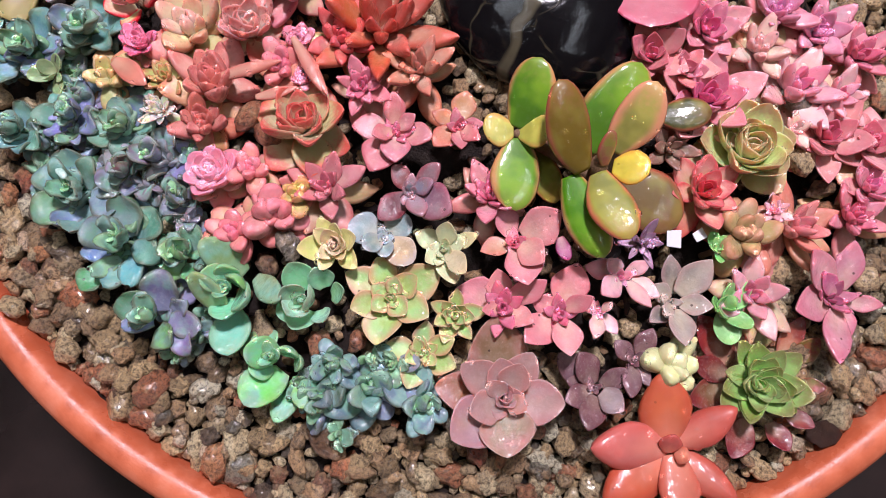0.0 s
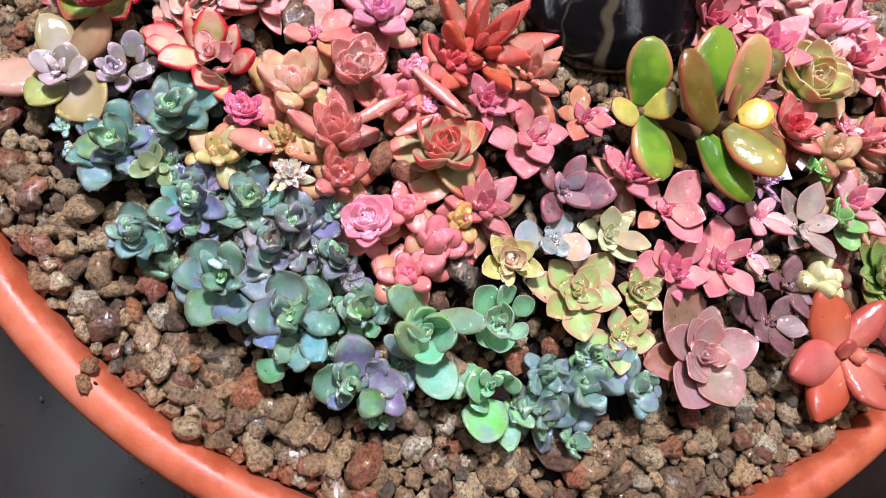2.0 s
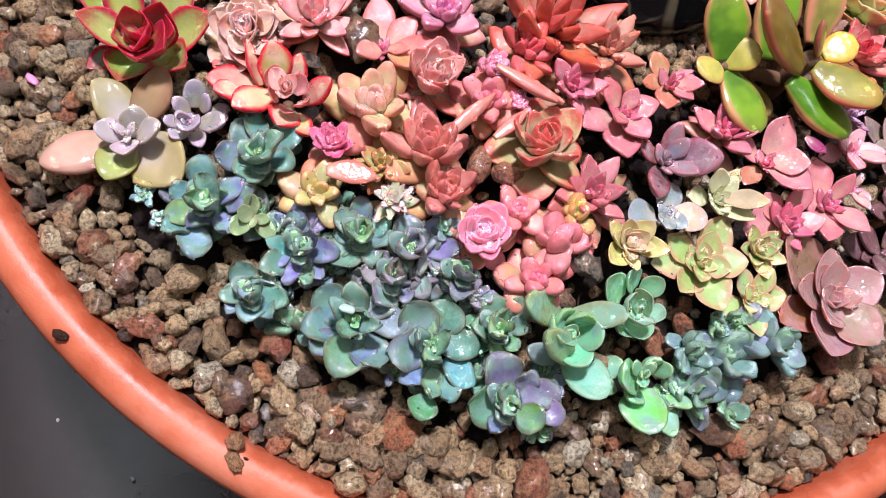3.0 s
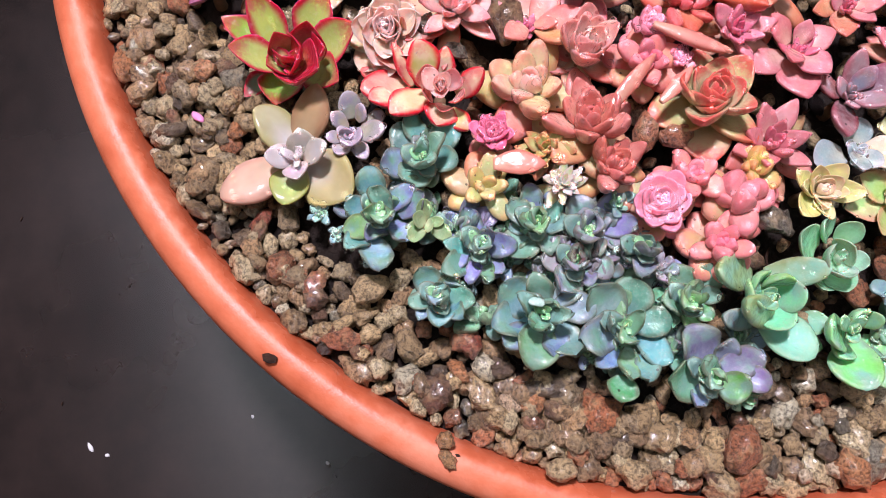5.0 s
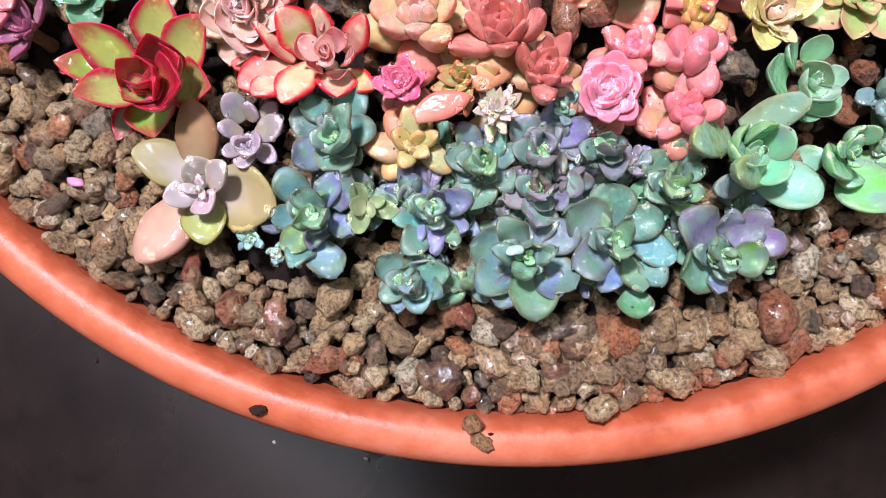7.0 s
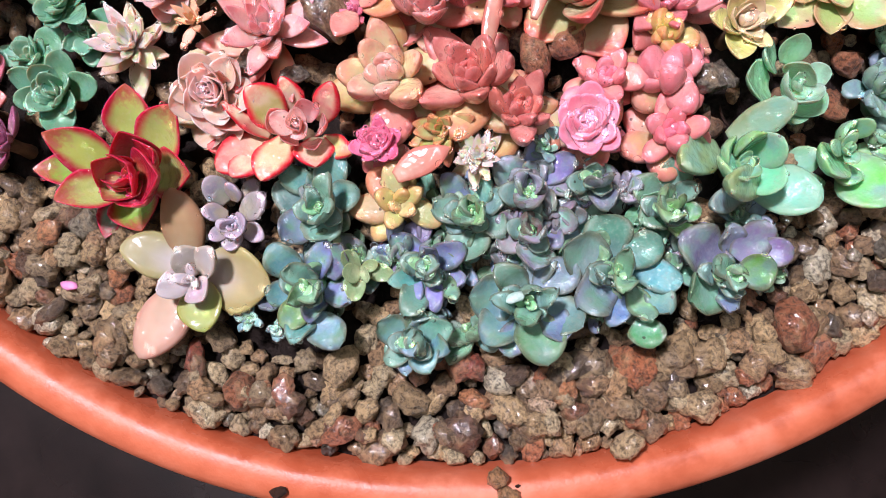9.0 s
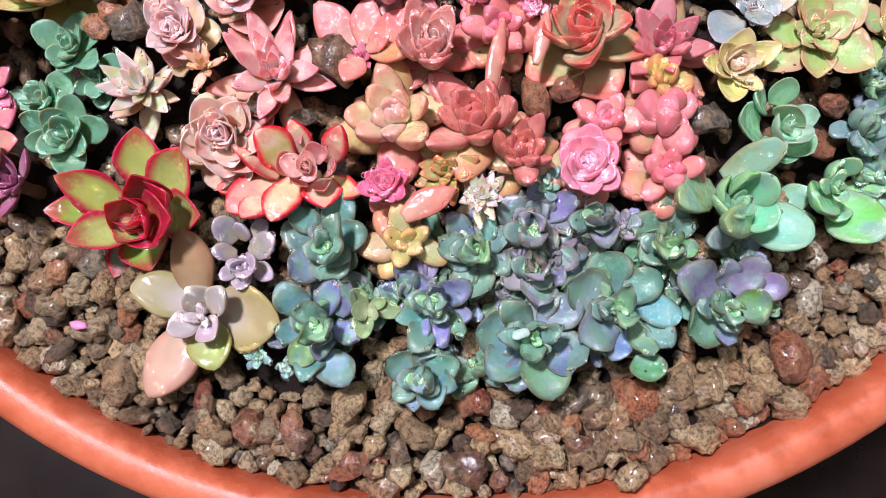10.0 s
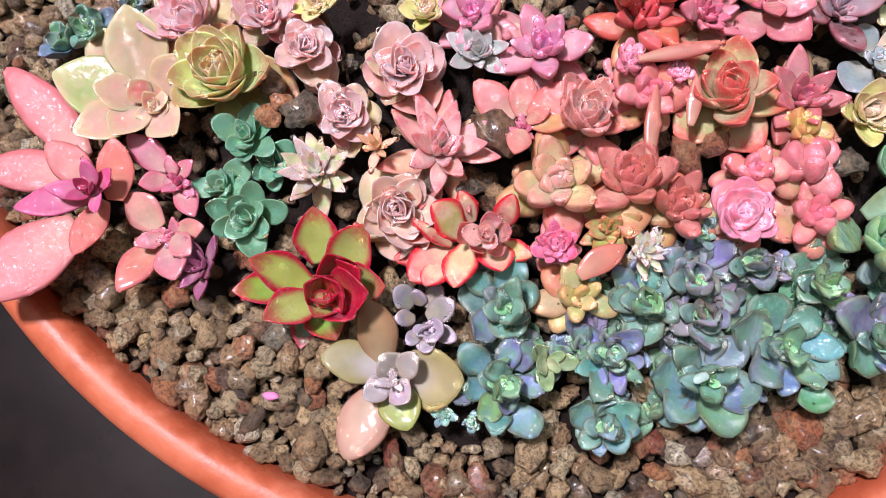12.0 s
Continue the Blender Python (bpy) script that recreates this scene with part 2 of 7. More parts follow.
def black_stone_material():
    m, nodes, links, bsdf = material("polished_black_stone")
    coord = nodes.new("ShaderNodeTexCoord").outputs["Object"]
    warp = nodes.new("ShaderNodeTexNoise")
    warp.inputs["Scale"].default_value = 45.0
    links.new(coord, warp.inputs["Vector"])
    add = nodes.new("ShaderNodeVectorMath")
    add.operation = "MULTIPLY_ADD"
    links.new(warp.outputs["Color"], add.inputs[0])
    add.inputs[1].default_value = (0.02, 0.02, 0.02)
    links.new(coord, add.inputs[2])
    vor = nodes.new("ShaderNodeTexVoronoi")
    vor.feature = "DISTANCE_TO_EDGE"
    vor.inputs["Scale"].default_value = 42.0
    links.new(add.outputs[0], vor.inputs["Vector"])
    vein = nodes.new("ShaderNodeMapRange")
    vein.inputs[1].default_value, vein.inputs[2].default_value = 0.022, 0.0
    vein.inputs[3].default_value, vein.inputs[4].default_value = 0.0, 0.55
    links.new(vor.outputs["Distance"], vein.inputs[0])
    patchy = noise_node(nodes, links, coord, 60.0, 3.0)
    fac = math_node(nodes, links, "MULTIPLY", vein.outputs[0], math_node(nodes, links, "MULTIPLY", math_node(nodes, links, "SUBTRACT", patchy, 0.42, True), 5.0, True))
    place = nodes.new("ShaderNodeSeparateXYZ")
    links.new(add.outputs[0], place.inputs[0])
    band = nodes.new("ShaderNodeMapRange")
    band.interpolation_type = "SMOOTHSTEP"
    band.inputs[1].default_value, band.inputs[2].default_value = 0.0026, 0.0008
    band.inputs[4].default_value = 0.7
    links.new(math_node(nodes, links, "ABSOLUTE", math_node(nodes, links, "SUBTRACT", place.outputs[1], BAND_Y)), band.inputs[0])
    fac = math_node(nodes, links, "MAXIMUM", fac, math_node(nodes, links, "MULTIPLY", band.outputs[0], math_node(nodes, links, "ADD", patchy, 0.1)))
    links.new(mix_node(nodes, links, fac, lin(10, 10, 13), lin(120, 112, 88)), bsdf.inputs["Base Color"])
    bsdf.inputs["Roughness"].default_value = 0.14
    links.new(bump_node(nodes, links, noise_node(nodes, links, coord, 420.0, 4.0), 0.25, 0.0006), bsdf.inputs["Normal"])
    return m


black_mat = black_stone_material()


# ---- helpers for things and parts ----
def mesh_from(name, verts, faces, mat, smooth=True):
    me = bpy.data.meshes.new(name)
    me.from_pydata([tuple(v) for v in verts], [], faces)
    me.materials.append(mat)
    if smooth:
        me.polygons.foreach_set("use_smooth", [True] * len(me.polygons))
    me.update()
    return me


def ground(x, y):
    """Height of the planted mound."""
    r = math.hypot(x, y)
    return -0.0065 + 0.0135 * max(0.0, 1 - r / 0.175) ** 0.9


def thing(name, x, y, label, category, group=""):
    ob = new(name)
    ob.location = (x, y, ground(x, y))
    ob.empty_display_size = 0.005
    return tagged(ob, label, category, group)


def part(name, me, parent, m, label=""):
    ob = new(name, me)
    ob.parent = parent
    ob.matrix_basis = m
    return tagged(ob, label)


def lathe(profile, steps):
    verts, faces, n = [], [], len(profile)
    for k in range(steps):
        a = 2 * math.pi * k / steps
        verts += [(r * math.cos(a), r * math.sin(a), z) for r, z in profile]
    for k in range(steps):
        j = (k + 1) % steps
        faces += [(k * n + i, j * n + i, j * n + i + 1, k * n + i + 1) for i in range(n - 1)]
    return verts, faces


def box(name, x0, x1, y0, y1, z0, z1, mat, label, category, kind="structure"):
    v = [(x, y, z) for x in (x0, x1) for y in (y0, y1) for z in (z0, z1)]
    fs = [(0, 1, 3, 2), (4, 6, 7, 5), (0, 4, 5, 1), (2, 3, 7, 6), (0, 2, 6, 4), (1, 5, 7, 3)]
    ob = new(name, mesh_from(name, v, fs, mat, False))
    return tagged(ob, label, category, kind=kind)


# ---- the room and the table ----
TABLE = -0.118
box("floor", -2.0, 2.0, -2.0, 2.0, -0.93, -0.88, floor_mat, "plain brown floor of the room", "floor")
box("ceiling", -2.0, 2.0, -2.0, 2.0, 1.6, 1.65, wall_mat, "plain pale ceiling of the room", "ceiling")
box("wall_north", -2.0, 2.0, 2.0, 2.05, -0.88, 1.6, wall_mat, "plain pale painted wall", "wall")
box("wall_south", -2.0, 2.0, -2.05, -2.0, -0.88, 1.6, wall_mat, "plain pale painted wall", "wall")
box("wall_east", 2.0, 2.05, -2.0, 2.0, -0.88, 1.6, wall_mat, "plain pale painted wall", "wall")
box("wall_west", -2.05, -2.0, -2.0, 2.0, -0.88, 1.6, wall_mat, "plain pale painted wall", "wall")


def build_table():
    ob = new("table")
    ob.location = (0, 0, -0.88)
    tagged(ob, "dark grey satin table top under the bowl", "table")
    bm = bmesh.new()
    bmesh.ops.create_cube(bm, size=1.0, matrix=Matrix.Translation((0, 0, TABLE + 0.88 - 0.0125)) @ Matrix.Diagonal((1.3, 1.3, 0.025, 1)))
    bmesh.ops.bevel(bm, geom=bm.edges[:], offset=0.003, segments=2, affect="EDGES")
    me = bpy.data.meshes.new("tabletop")
    bm.to_mesh(me)
    bm.free()
    me.materials.append(table_mat)
    part("tabletop", me, ob, Matrix())
    v, f = lathe([(0.0, 0.0), (0.024, 0.0), (0.026, 0.01), (0.022, 0.3), (0.03, TABLE + 0.88 - 0.025), (0.0, TABLE + 0.88 - 0.025)], 16)
    leg = mesh_from("leg", v, f, table_mat)
    for sx in (-1, 1):
        for sy in (-1, 1):
            part("leg", leg, ob, Matrix.Translation((0.57 * sx, 0.57 * sy, 0)))


build_table()


# ---- the bowl ----
def build_bowl():
    ob = new("terracotta_bowl")
    ob.location = (0, 0, TABLE)
    tagged(ob, "round terracotta bowl with a thick wet rounded rim", "planter")
    z = -TABLE
    rim = [(0.1845, z - 0.030), (0.1968, z - 0.0275), (0.1992, z - 0.0255), (0.1998, z - 0.020), (0.2, z - 0.006), (0.1998, z - 0.003), (0.1990, z - 0.0008),
           (0.1974, z + 0.0010), (0.1950, z + 0.0021), (0.1920, z + 0.0022), (0.1897, z + 0.0010), (0.1884, z - 0.0010), (0.1877, z - 0.0035), (0.1860, z - 0.014), (0.180, z - 0.030)]
    v, f = lathe(rim, 192)
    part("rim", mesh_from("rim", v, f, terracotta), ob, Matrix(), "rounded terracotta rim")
    wall = [(0.0, 0.0), (0.125, 0.0), (0.130, 0.002), (0.133, 0.006), (0.160, 0.045), (0.1850, z - 0.029), (0.1805, z - 0.029), (0.155, 0.046), (0.126, 0.012), (0.0, 0.010)]
    v, f = lathe(wall, 128)
    part("body", mesh_from("body", v, f, terracotta), ob, Matrix())


build_bowl()


def build_soil():
    rings, steps = 60, 180
    verts, faces = [], []
    for i in range(rings + 1):
        r = 0.1872 * i / rings
        for k in range(steps):
            a = 2 * math.pi * k / steps
            x, y = r * math.cos(a), r * math.sin(a)
            z = ground(x, y) - 0.001 + 0.0022 * noise.noise((x * 110, y * 110, 3.0)) + 0.0012 * noise.noise((x * 320, y * 320, 7.0))
            verts.append((x, y, z))
    for i in range(rings):
        for k in range(steps):
            j = (k + 1) % steps
            faces.append((i * steps + k, (i + 1) * steps + k, (i + 1) * steps + j, i * steps + j))
    ob = new("soil", mesh_from("soil", verts, faces, soil_mat))
    tagged(ob, "dark wet potting soil mounded in the bowl", "soil", kind="structure")


build_soil()

# ---- leaves ----
LEAVES = {}


def leaf_mesh(w, th, point, curl, fold, mat, variant, ripple=0.0):
    """A fleshy leaf one unit long from its base along x, upper side to z. point: 0 round to 1 sharp."""
    key = (w, th, point, curl, fold, mat.name, variant, ripple)
    if key in LEAVES:
        return LEAVES[key]
    rnd = random.Random(str(key))
    skew, wave, twist = rnd.uniform(-0.08, 0.08), rnd.uniform(0.0, 0.05), rnd.uniform(-0.12, 0.12)
    n_long, n_round = 12, 14
    upper = 0.5 if th < 0.22 else 0.8
    verts, faces, uvs = [], [], []
    for i in range(n_long + 1):
        t = i / n_long
        s = 0.5 - 0.5 * math.cos(math.pi * t)
        s = 0.35 * t + 0.65 * s
        rise = min(1.0, s / 0.52)
        body = 0.42 + 0.58 * math.sin(rise * math.pi / 2)
        q = max(0.0, (s - 0.46) / 0.54)
        blunt = math.sqrt(max(0.0, 1 - q ** 2.3))
        sharp = 1 - q ** 1.5 + 0.05 * math.sin(math.pi * q)
        half = w * body * (blunt * (1 - point) + sharp * point) * 0.5
        thick = th * (0.55 + 0.45 * math.sin(min(1, s / 0.5) * math.pi / 2)) * max(0.0, 1 - q ** 3) ** 0.5 * 0.5
        if i == n_long:
            half = thick = 0.0
        zc = curl * s * s
        yc = skew * s * s + wave * w * math.sin(s * 5 + variant)
        for k in range(n_round):
            a = 2 * math.pi * k / n_round
            c, d = math.cos(a), math.sin(a)
            y = half * c
            z = thick * (upper * d if d > 0 else 1.1 * d) + fold * half * c * c + twist * y * s + ripple * s * c * math.sin(s * 8 + variant * 2 + (2.0 if c > 0 else 0.0))
            verts.append((s, y + yc, z + zc))
            uvs.append((0.5 + 0.5 * c, s))
    for i in range(n_long):
        for k in range(n_round):
            j = (k + 1) % n_round
            faces.append((i * n_round + k, i * n_round + j, (i + 1) * n_round + j, (i + 1) * n_round + k))
    faces.append(tuple(reversed(range(n_round))))
    me = mesh_from("leaf", verts, faces, mat)
    layer = me.uv_layers.new(name="uv")
    for loop in me.loops:
        layer.data[loop.index].uv = uvs[loop.vertex_index]
    LEAVES[key] = me
    return me


class Style:
    def __init__(self, name, label, n, w, th, point, low, high, inner, outer_rgb, heart_rgb, tip_rgb, edge=0.4, tipped=0.5,
                 speck=0.0, curl=0.18, fold=0.25, jitter=1.0, rough=0.5, mottle=None, lift=0.35, ripple=0.0, heads=1, skirt=0, wet=0.8, bloom=0.12, foot=(226, 208, 172), pale_foot=0.32, margin=0.35, gloss=1.0, depth=0.0013):
        self.name, self.label, self.n, self.w, self.th, self.point, self.ripple, self.heads, self.skirt = name, label, n, w, th, point, ripple, heads, skirt
        self.low, self.high, self.inner, self.curl, self.fold, self.jitter, self.lift = low, high, inner, curl, fold, jitter, lift
        self.outer_rgb, self.heart_rgb = lin(*outer_rgb), lin(*heart_rgb)
        self.mat = leaf_material(name + "_leaf", lin(*tip_rgb), edge, tipped, speck, rough, lin(*mottle) if mottle else None, wet, bloom, foot, pale_foot, margin, gloss, depth)


STYLES = {}


def style(key, *args, **kw):
    STYLES[key] = Style(*args, **kw)


# ---- kinds of succulents ----
E1, S1, G1, C1 = "echeveria", "stonecrop", "graptopetalum", "crassula"
style("rosy", G1, "pink fleshy rosette with a magenta heart", 16, 0.5, 0.24, 0.72, 12, 72, 0.4, (220, 156, 158), (197, 99, 141), (205, 80, 120), skirt=6, edge=0.5, wet=0.2)
style("rosytan", G1, "tan-pink open rosette with a magenta heart", 14, 0.52, 0.24, 0.72, 8, 70, 0.35, (203, 147, 142), (198, 101, 143), (210, 110, 120), skirt=4, edge=0.5, wet=0.2)
style("purplet", G1, "small purple-pink pointed rosette growing among its neighbours", 16, 0.4, 0.2, 0.92, 12, 70, 0.45, (165, 112, 140), (192, 112, 159), (150, 70, 110))
style("peach", E1, "large peach rosette with pale green outer leaves", 16, 0.8, 0.16, 0.82, 4, 50, 0.45, (220, 190, 160), (226, 164, 160), (196, 196, 140), mottle=(212, 162, 150), foot=(214, 176, 150), depth=0.0032, wet=0.2)
style("dusty", E1, "dusty lilac-pink rosette growing among its neighbours", 18, 0.74, 0.2, 0.55, 12, 62, 0.45, (240, 202, 198), (252, 216, 220), (196, 120, 140), skirt=6, ripple=0.05, edge=0.5, curl=0.36, fold=0.42, depth=0.0032)
style("limerose", E1, "tight lime rosette with rose-tinted margins", 26, 0.9, 0.18, 0.5, 16, 64, 0.55, (208, 222, 146), (226, 234, 164), (176, 70, 84), edge=0.16, tipped=0.5, curl=0.36, fold=0.5, skirt=4, foot=(214, 226, 140), depth=0.0032)
style("bluedark", S1, "dark blue-green glossy stonecrop growing among its neighbours", 18, 0.7, 0.22, 0.06, 16, 72, 0.5, (88, 132, 130), (160, 218, 150), (70, 66, 80), jitter=2.2, ripple=0.1, heads=3, bloom=0.05, foot=(90, 140, 120), pale_foot=0.3, fold=0.55, curl=0.34, margin=0.72, skirt=0)
style("fern", S1, "blue-green glossy rosette with rounded leaves", 20, 0.74, 0.17, 0.12, 8, 76, 0.42, (104, 162, 118), (170, 216, 190), (90, 140, 110), jitter=1.9, ripple=0.06, heads=2, bloom=0.08, mottle=(108, 164, 138), foot=(150, 205, 140), pale_foot=0.4, depth=0.0025, edge=0.4)
style("pinkrose", E1, "dense pale pink rose-like rosette", 26, 0.95, 0.13, 0.4, 12, 62, 0.48, (246, 202, 190), (255, 212, 216), (236, 150, 170), edge=0.25, curl=0.28, fold=0.4, skirt=6, ripple=0.05, depth=0.0032, tipped=0.3, jitter=1.5)
style("pinkrose_tan", E1, "pale pink rose-like rosette with tan outer leaves", 26, 0.95, 0.13, 0.4, 12, 62, 0.48, (238, 206, 176), (255, 212, 210), (236, 150, 170), edge=0.25, curl=0.28, fold=0.4, skirt=6, ripple=0.05, depth=0.0032, tipped=0.3, jitter=1.5)
style("variegated", E1, "white, pink and green variegated pointed rosette", 23, 0.42, 0.16, 0.95, 14, 60, 0.5, (232, 216, 212), (240, 226, 226), (216, 150, 170), mottle=(186, 200, 140), edge=0.35, skirt=6, depth=0.0032)
style("orangelet", S1, "tiny apricot star rosette growing among its neighbours", 13, 0.36, 0.2, 0.95, 10, 66, 0.5, (225, 183, 155), (230, 191, 138), (240, 150, 110))
style("pinkspike", E1, "pink rosette of long pointed incurved leaves", 23, 0.42, 0.2, 0.8, 16, 78, 0.55, (246, 190, 180), (255, 216, 216), (214, 84, 108), tipped=0.6, skirt=6, edge=0.3, depth=0.0032)
style("limeflower", E1, "small lime rosette with a pink centre", 18, 0.7, 0.18, 0.57, 10, 80, 0.4, (224, 230, 136), (248, 222, 200), (222, 150, 150), edge=0.2, tipped=0.25, curl=0.28, fold=0.4)
style("paleblue", E1, "small frosted blue-white rosette growing among its neighbours", 19, 0.55, 0.2, 0.57, 10, 76, 0.45, (182, 190, 184), (206, 210, 206), (176, 150, 160), edge=0.2)
style("coralstar", G1, "open salmon rosette with fleshy upright leaves", 11, 0.46, 0.26, 0.67, 20, 66, 0.5, (222, 150, 128), (222, 130, 150), (216, 110, 104), edge=0.5, skirt=6)
style("lilacpink", G1, "lilac-pink rosette with fat rounded leaves", 16, 0.58, 0.28, 0.57, 14, 74, 0.42, (228, 176, 188), (212, 132, 190), (206, 90, 120), edge=0.5, skirt=6)
style("speckle", C1, "tiny pink cluster with dark red speckles", 19, 0.72, 0.4, 0.15, 18, 84, 0.6, (217, 157, 165), (226, 167, 186), (222, 90, 130), speck=0.9, skirt=6)
style("pinkfat", G1, "pink rosette of plump bead-like leaves", 11, 0.72, 0.55, 0.15, 10, 72, 0.5, (232, 160, 146), (228, 130, 156), (226, 104, 122), edge=0.5, skirt=6)
style("redgreen", E1, "green rosette with red-tipped cupped leaves", 20, 0.82, 0.22, 0.55, 16, 64, 0.6, (196, 186, 140), (220, 176, 150), (204, 36, 50), edge=0.45, tipped=0.8, curl=0.32, fold=0.5, skirt=6, foot=(190, 196, 144), pale_foot=0.6, margin=0.75)
style("redgreen_s", E1, "small red and green rosette", 16, 0.56, 0.24, 0.72, 10, 74, 0.5, (160, 164, 90), (186, 186, 110), (190, 50, 50), edge=0.4, tipped=0.6, skirt=6)
style("pinkstar", G1, "rose-pink pointed star rosette growing among its neighbours", 16, 0.52, 0.24, 0.82, 12, 74, 0.42, (212, 142, 144), (202, 102, 127), (190, 56, 80), tipped=0.32, skirt=6, edge=0.28)
style("speckpink", E1, "cupped pale pink rosette with dark red specks", 18, 0.74, 0.24, 0.5, 20, 62, 0.55, (226, 176, 168), (240, 212, 200), (176, 40, 60), speck=0.6, edge=0.45, curl=0.42, skirt=6, foot=(206, 206, 170), pale_foot=0.6, fold=0.5, depth=0.0032)
style("tanpink", S1, "pale pink rosette with fat tan-green leaves", 14, 0.66, 0.45, 0.3, 12, 78, 0.5, (220, 200, 150), (250, 220, 206), (216, 84, 100), speck=0.25, edge=0.3, tipped=0.4, skirt=6, foot=(206, 204, 150), pale_foot=0.6, curl=0.3, depth=0.0032)
style("coral", E1, "coral-red rosette of upright pointed leaves", 18, 0.64, 0.32, 0.55, 22, 78, 0.55, (232, 166, 148), (230, 150, 140), (186, 44, 54), speck=0.35, tipped=0.5, skirt=6, curl=0.35, pale_foot=0.5)
style("coralbud", G1, "brownish coral leaning rosette growing among its neighbours", 16, 0.58, 0.36, 0.5, 24, 70, 0.55, (218, 142, 128), (214, 132, 120), (176, 64, 64), skirt=6, edge=0.5, curl=0.32)
style("cluster", C1, "rounded candy-pink cluster of tiny leaves", 40, 0.85, 0.34, 0.2, 10, 88, 0.5, (240, 164, 176), (252, 200, 212), (222, 96, 140), edge=0.35, curl=0.36, fold=0.4, skirt=6, depth=0.0032)
style("pinkbead", S1, "loose pink bead-leaved stonecrop growing among its neighbours", 11, 0.8, 0.62, 0.1, 6, 70, 0.6, (228, 150, 144), (232, 142, 150), (226, 110, 126), edge=0.15, jitter=2.7, skirt=6)
style("yellowbead", S1, "amber-yellow plump bead leaves growing among its neighbours", 5, 0.72, 0.55, 0.15, 14, 60, 0.7, (196, 178, 100), (206, 190, 112), (226, 120, 100), edge=0.2, jitter=2.0)
style("redpink", C1, "pink and cream crassula with red-edged leaves", 17, 0.62, 0.3, 0.5, 12, 76, 0.5, (234, 184, 168), (236, 150, 160), (212, 18, 46), edge=1.0, tipped=0.5, mottle=(226, 206, 170), skirt=6, foot=(224, 216, 170), pale_foot=0.6, margin=0.45)
style("magenta", C1, "small hot-pink speckled rosette growing among its neighbours", 28, 0.7, 0.24, 0.35, 10, 82, 0.55, (236, 130, 166), (248, 176, 200), (200, 30, 90), speck=0.6, skirt=6, curl=0.34)
style("yellowfat", S1, "yellow-green rosette of plump shiny leaves", 8, 0.7, 0.5, 0.2, 4, 56, 0.5, (188, 196, 132), (206, 190, 118), (226, 150, 110), edge=0.3, skirt=6)
style("maroon", E1, "large green rosette with broad maroon-edged pointed leaves", 18, 0.72, 0.16, 0.85, 16, 78, 0.55, (176, 188, 96), (190, 60, 70), (176, 14, 56), edge=1.0, tipped=0.8, curl=0.34, fold=0.5, foot=(176, 190, 90), pale_foot=0.35, margin=0.52, bloom=0.05, depth=0.0025)
style("greyblue", G1, "grey-lilac rosette with rounded waxy leaves", 14, 0.74, 0.32, 0.12, 8, 66, 0.5, (150, 158, 146), (178, 170, 190), (176, 150, 170), edge=0.3, heads=3, jitter=1.6, mottle=(150, 146, 160))
style("blue", S1, "wet blue-green stonecrop with wavy spoon leaves", 14, 0.72, 0.34, 0.06, 4, 64, 0.6, (132, 182, 178), (160, 218, 150), (104, 120, 96), edge=0.45, tipped=0.3, jitter=2.9, curl=0.16, fold=0.3, mottle=(92, 118, 96), ripple=0.1, heads=3, bloom=0.12, foot=(160, 196, 168), pale_foot=0.25, margin=0.62, skirt=6)
style("bluesmall", S1, "small blue-teal stonecrop sprig growing among its neighbours", 14, 0.72, 0.34, 0.06, 4, 64, 0.6, (140, 184, 184), (160, 218, 150), (104, 112, 110), edge=0.45, jitter=2.9, mottle=(112, 134, 150), ripple=0.1, bloom=0.2, foot=(160, 196, 168), pale_foot=0.25, fold=0.3, curl=0.16, margin=0.62, skirt=0, tipped=0.3, heads=1)
style("palegreen", S1, "pale green two-leaved sprig growing among its neighbours", 6, 0.7, 0.16, 0.15, 4, 40, 0.6, (140, 172, 122), (160, 190, 140), (150, 170, 120), jitter=2.0, bloom=0.15)
style("bluepurple", S1, "blue and violet stonecrop with folded leaves", 14, 0.72, 0.34, 0.06, 4, 64, 0.6, (154, 160, 200), (160, 218, 150), (110, 96, 120), edge=0.45, tipped=0.3, jitter=2.9, fold=0.3, mottle=(104, 108, 116), ripple=0.1, heads=3, bloom=0.12, foot=(160, 196, 168), pale_foot=0.25, curl=0.16, margin=0.62, skirt=6)
style("purple", S1, "violet-grey stonecrop with wavy leaves", 14, 0.72, 0.34, 0.06, 4, 64, 0.6, (166, 154, 182), (172, 174, 188), (104, 76, 84), edge=0.45, tipped=0.3, jitter=2.9, fold=0.3, mottle=(112, 118, 112), ripple=0.1, heads=3, bloom=0.12, foot=(178, 196, 176), pale_foot=0.35, curl=0.16, margin=0.62, skirt=6)
style("biggreen", G1, "glossy green-blue rosette with large plump leaves", 19, 0.74, 0.3, 0.2, 8, 76, 0.42, (96, 158, 132), (150, 212, 156), (140, 150, 96), edge=0.4, fold=0.35, curl=0.4, tipped=0.3, jitter=1.6, mottle=(136, 190, 172), heads=2, bloom=0.06, foot=(164, 206, 176), pale_foot=0.4, wet=1.0, depth=0.0026)
style("mint", E1, "mint green rosette with rounded leaves", 19, 0.74, 0.2, 0.25, 8, 74, 0.45, (122, 194, 150), (176, 232, 186), (120, 130, 110), edge=0.3, jitter=1.4, bloom=0.08, mottle=(160, 212, 182), foot=(150, 205, 140), pale_foot=0.4, fold=0.4, curl=0.4, depth=0.0026)
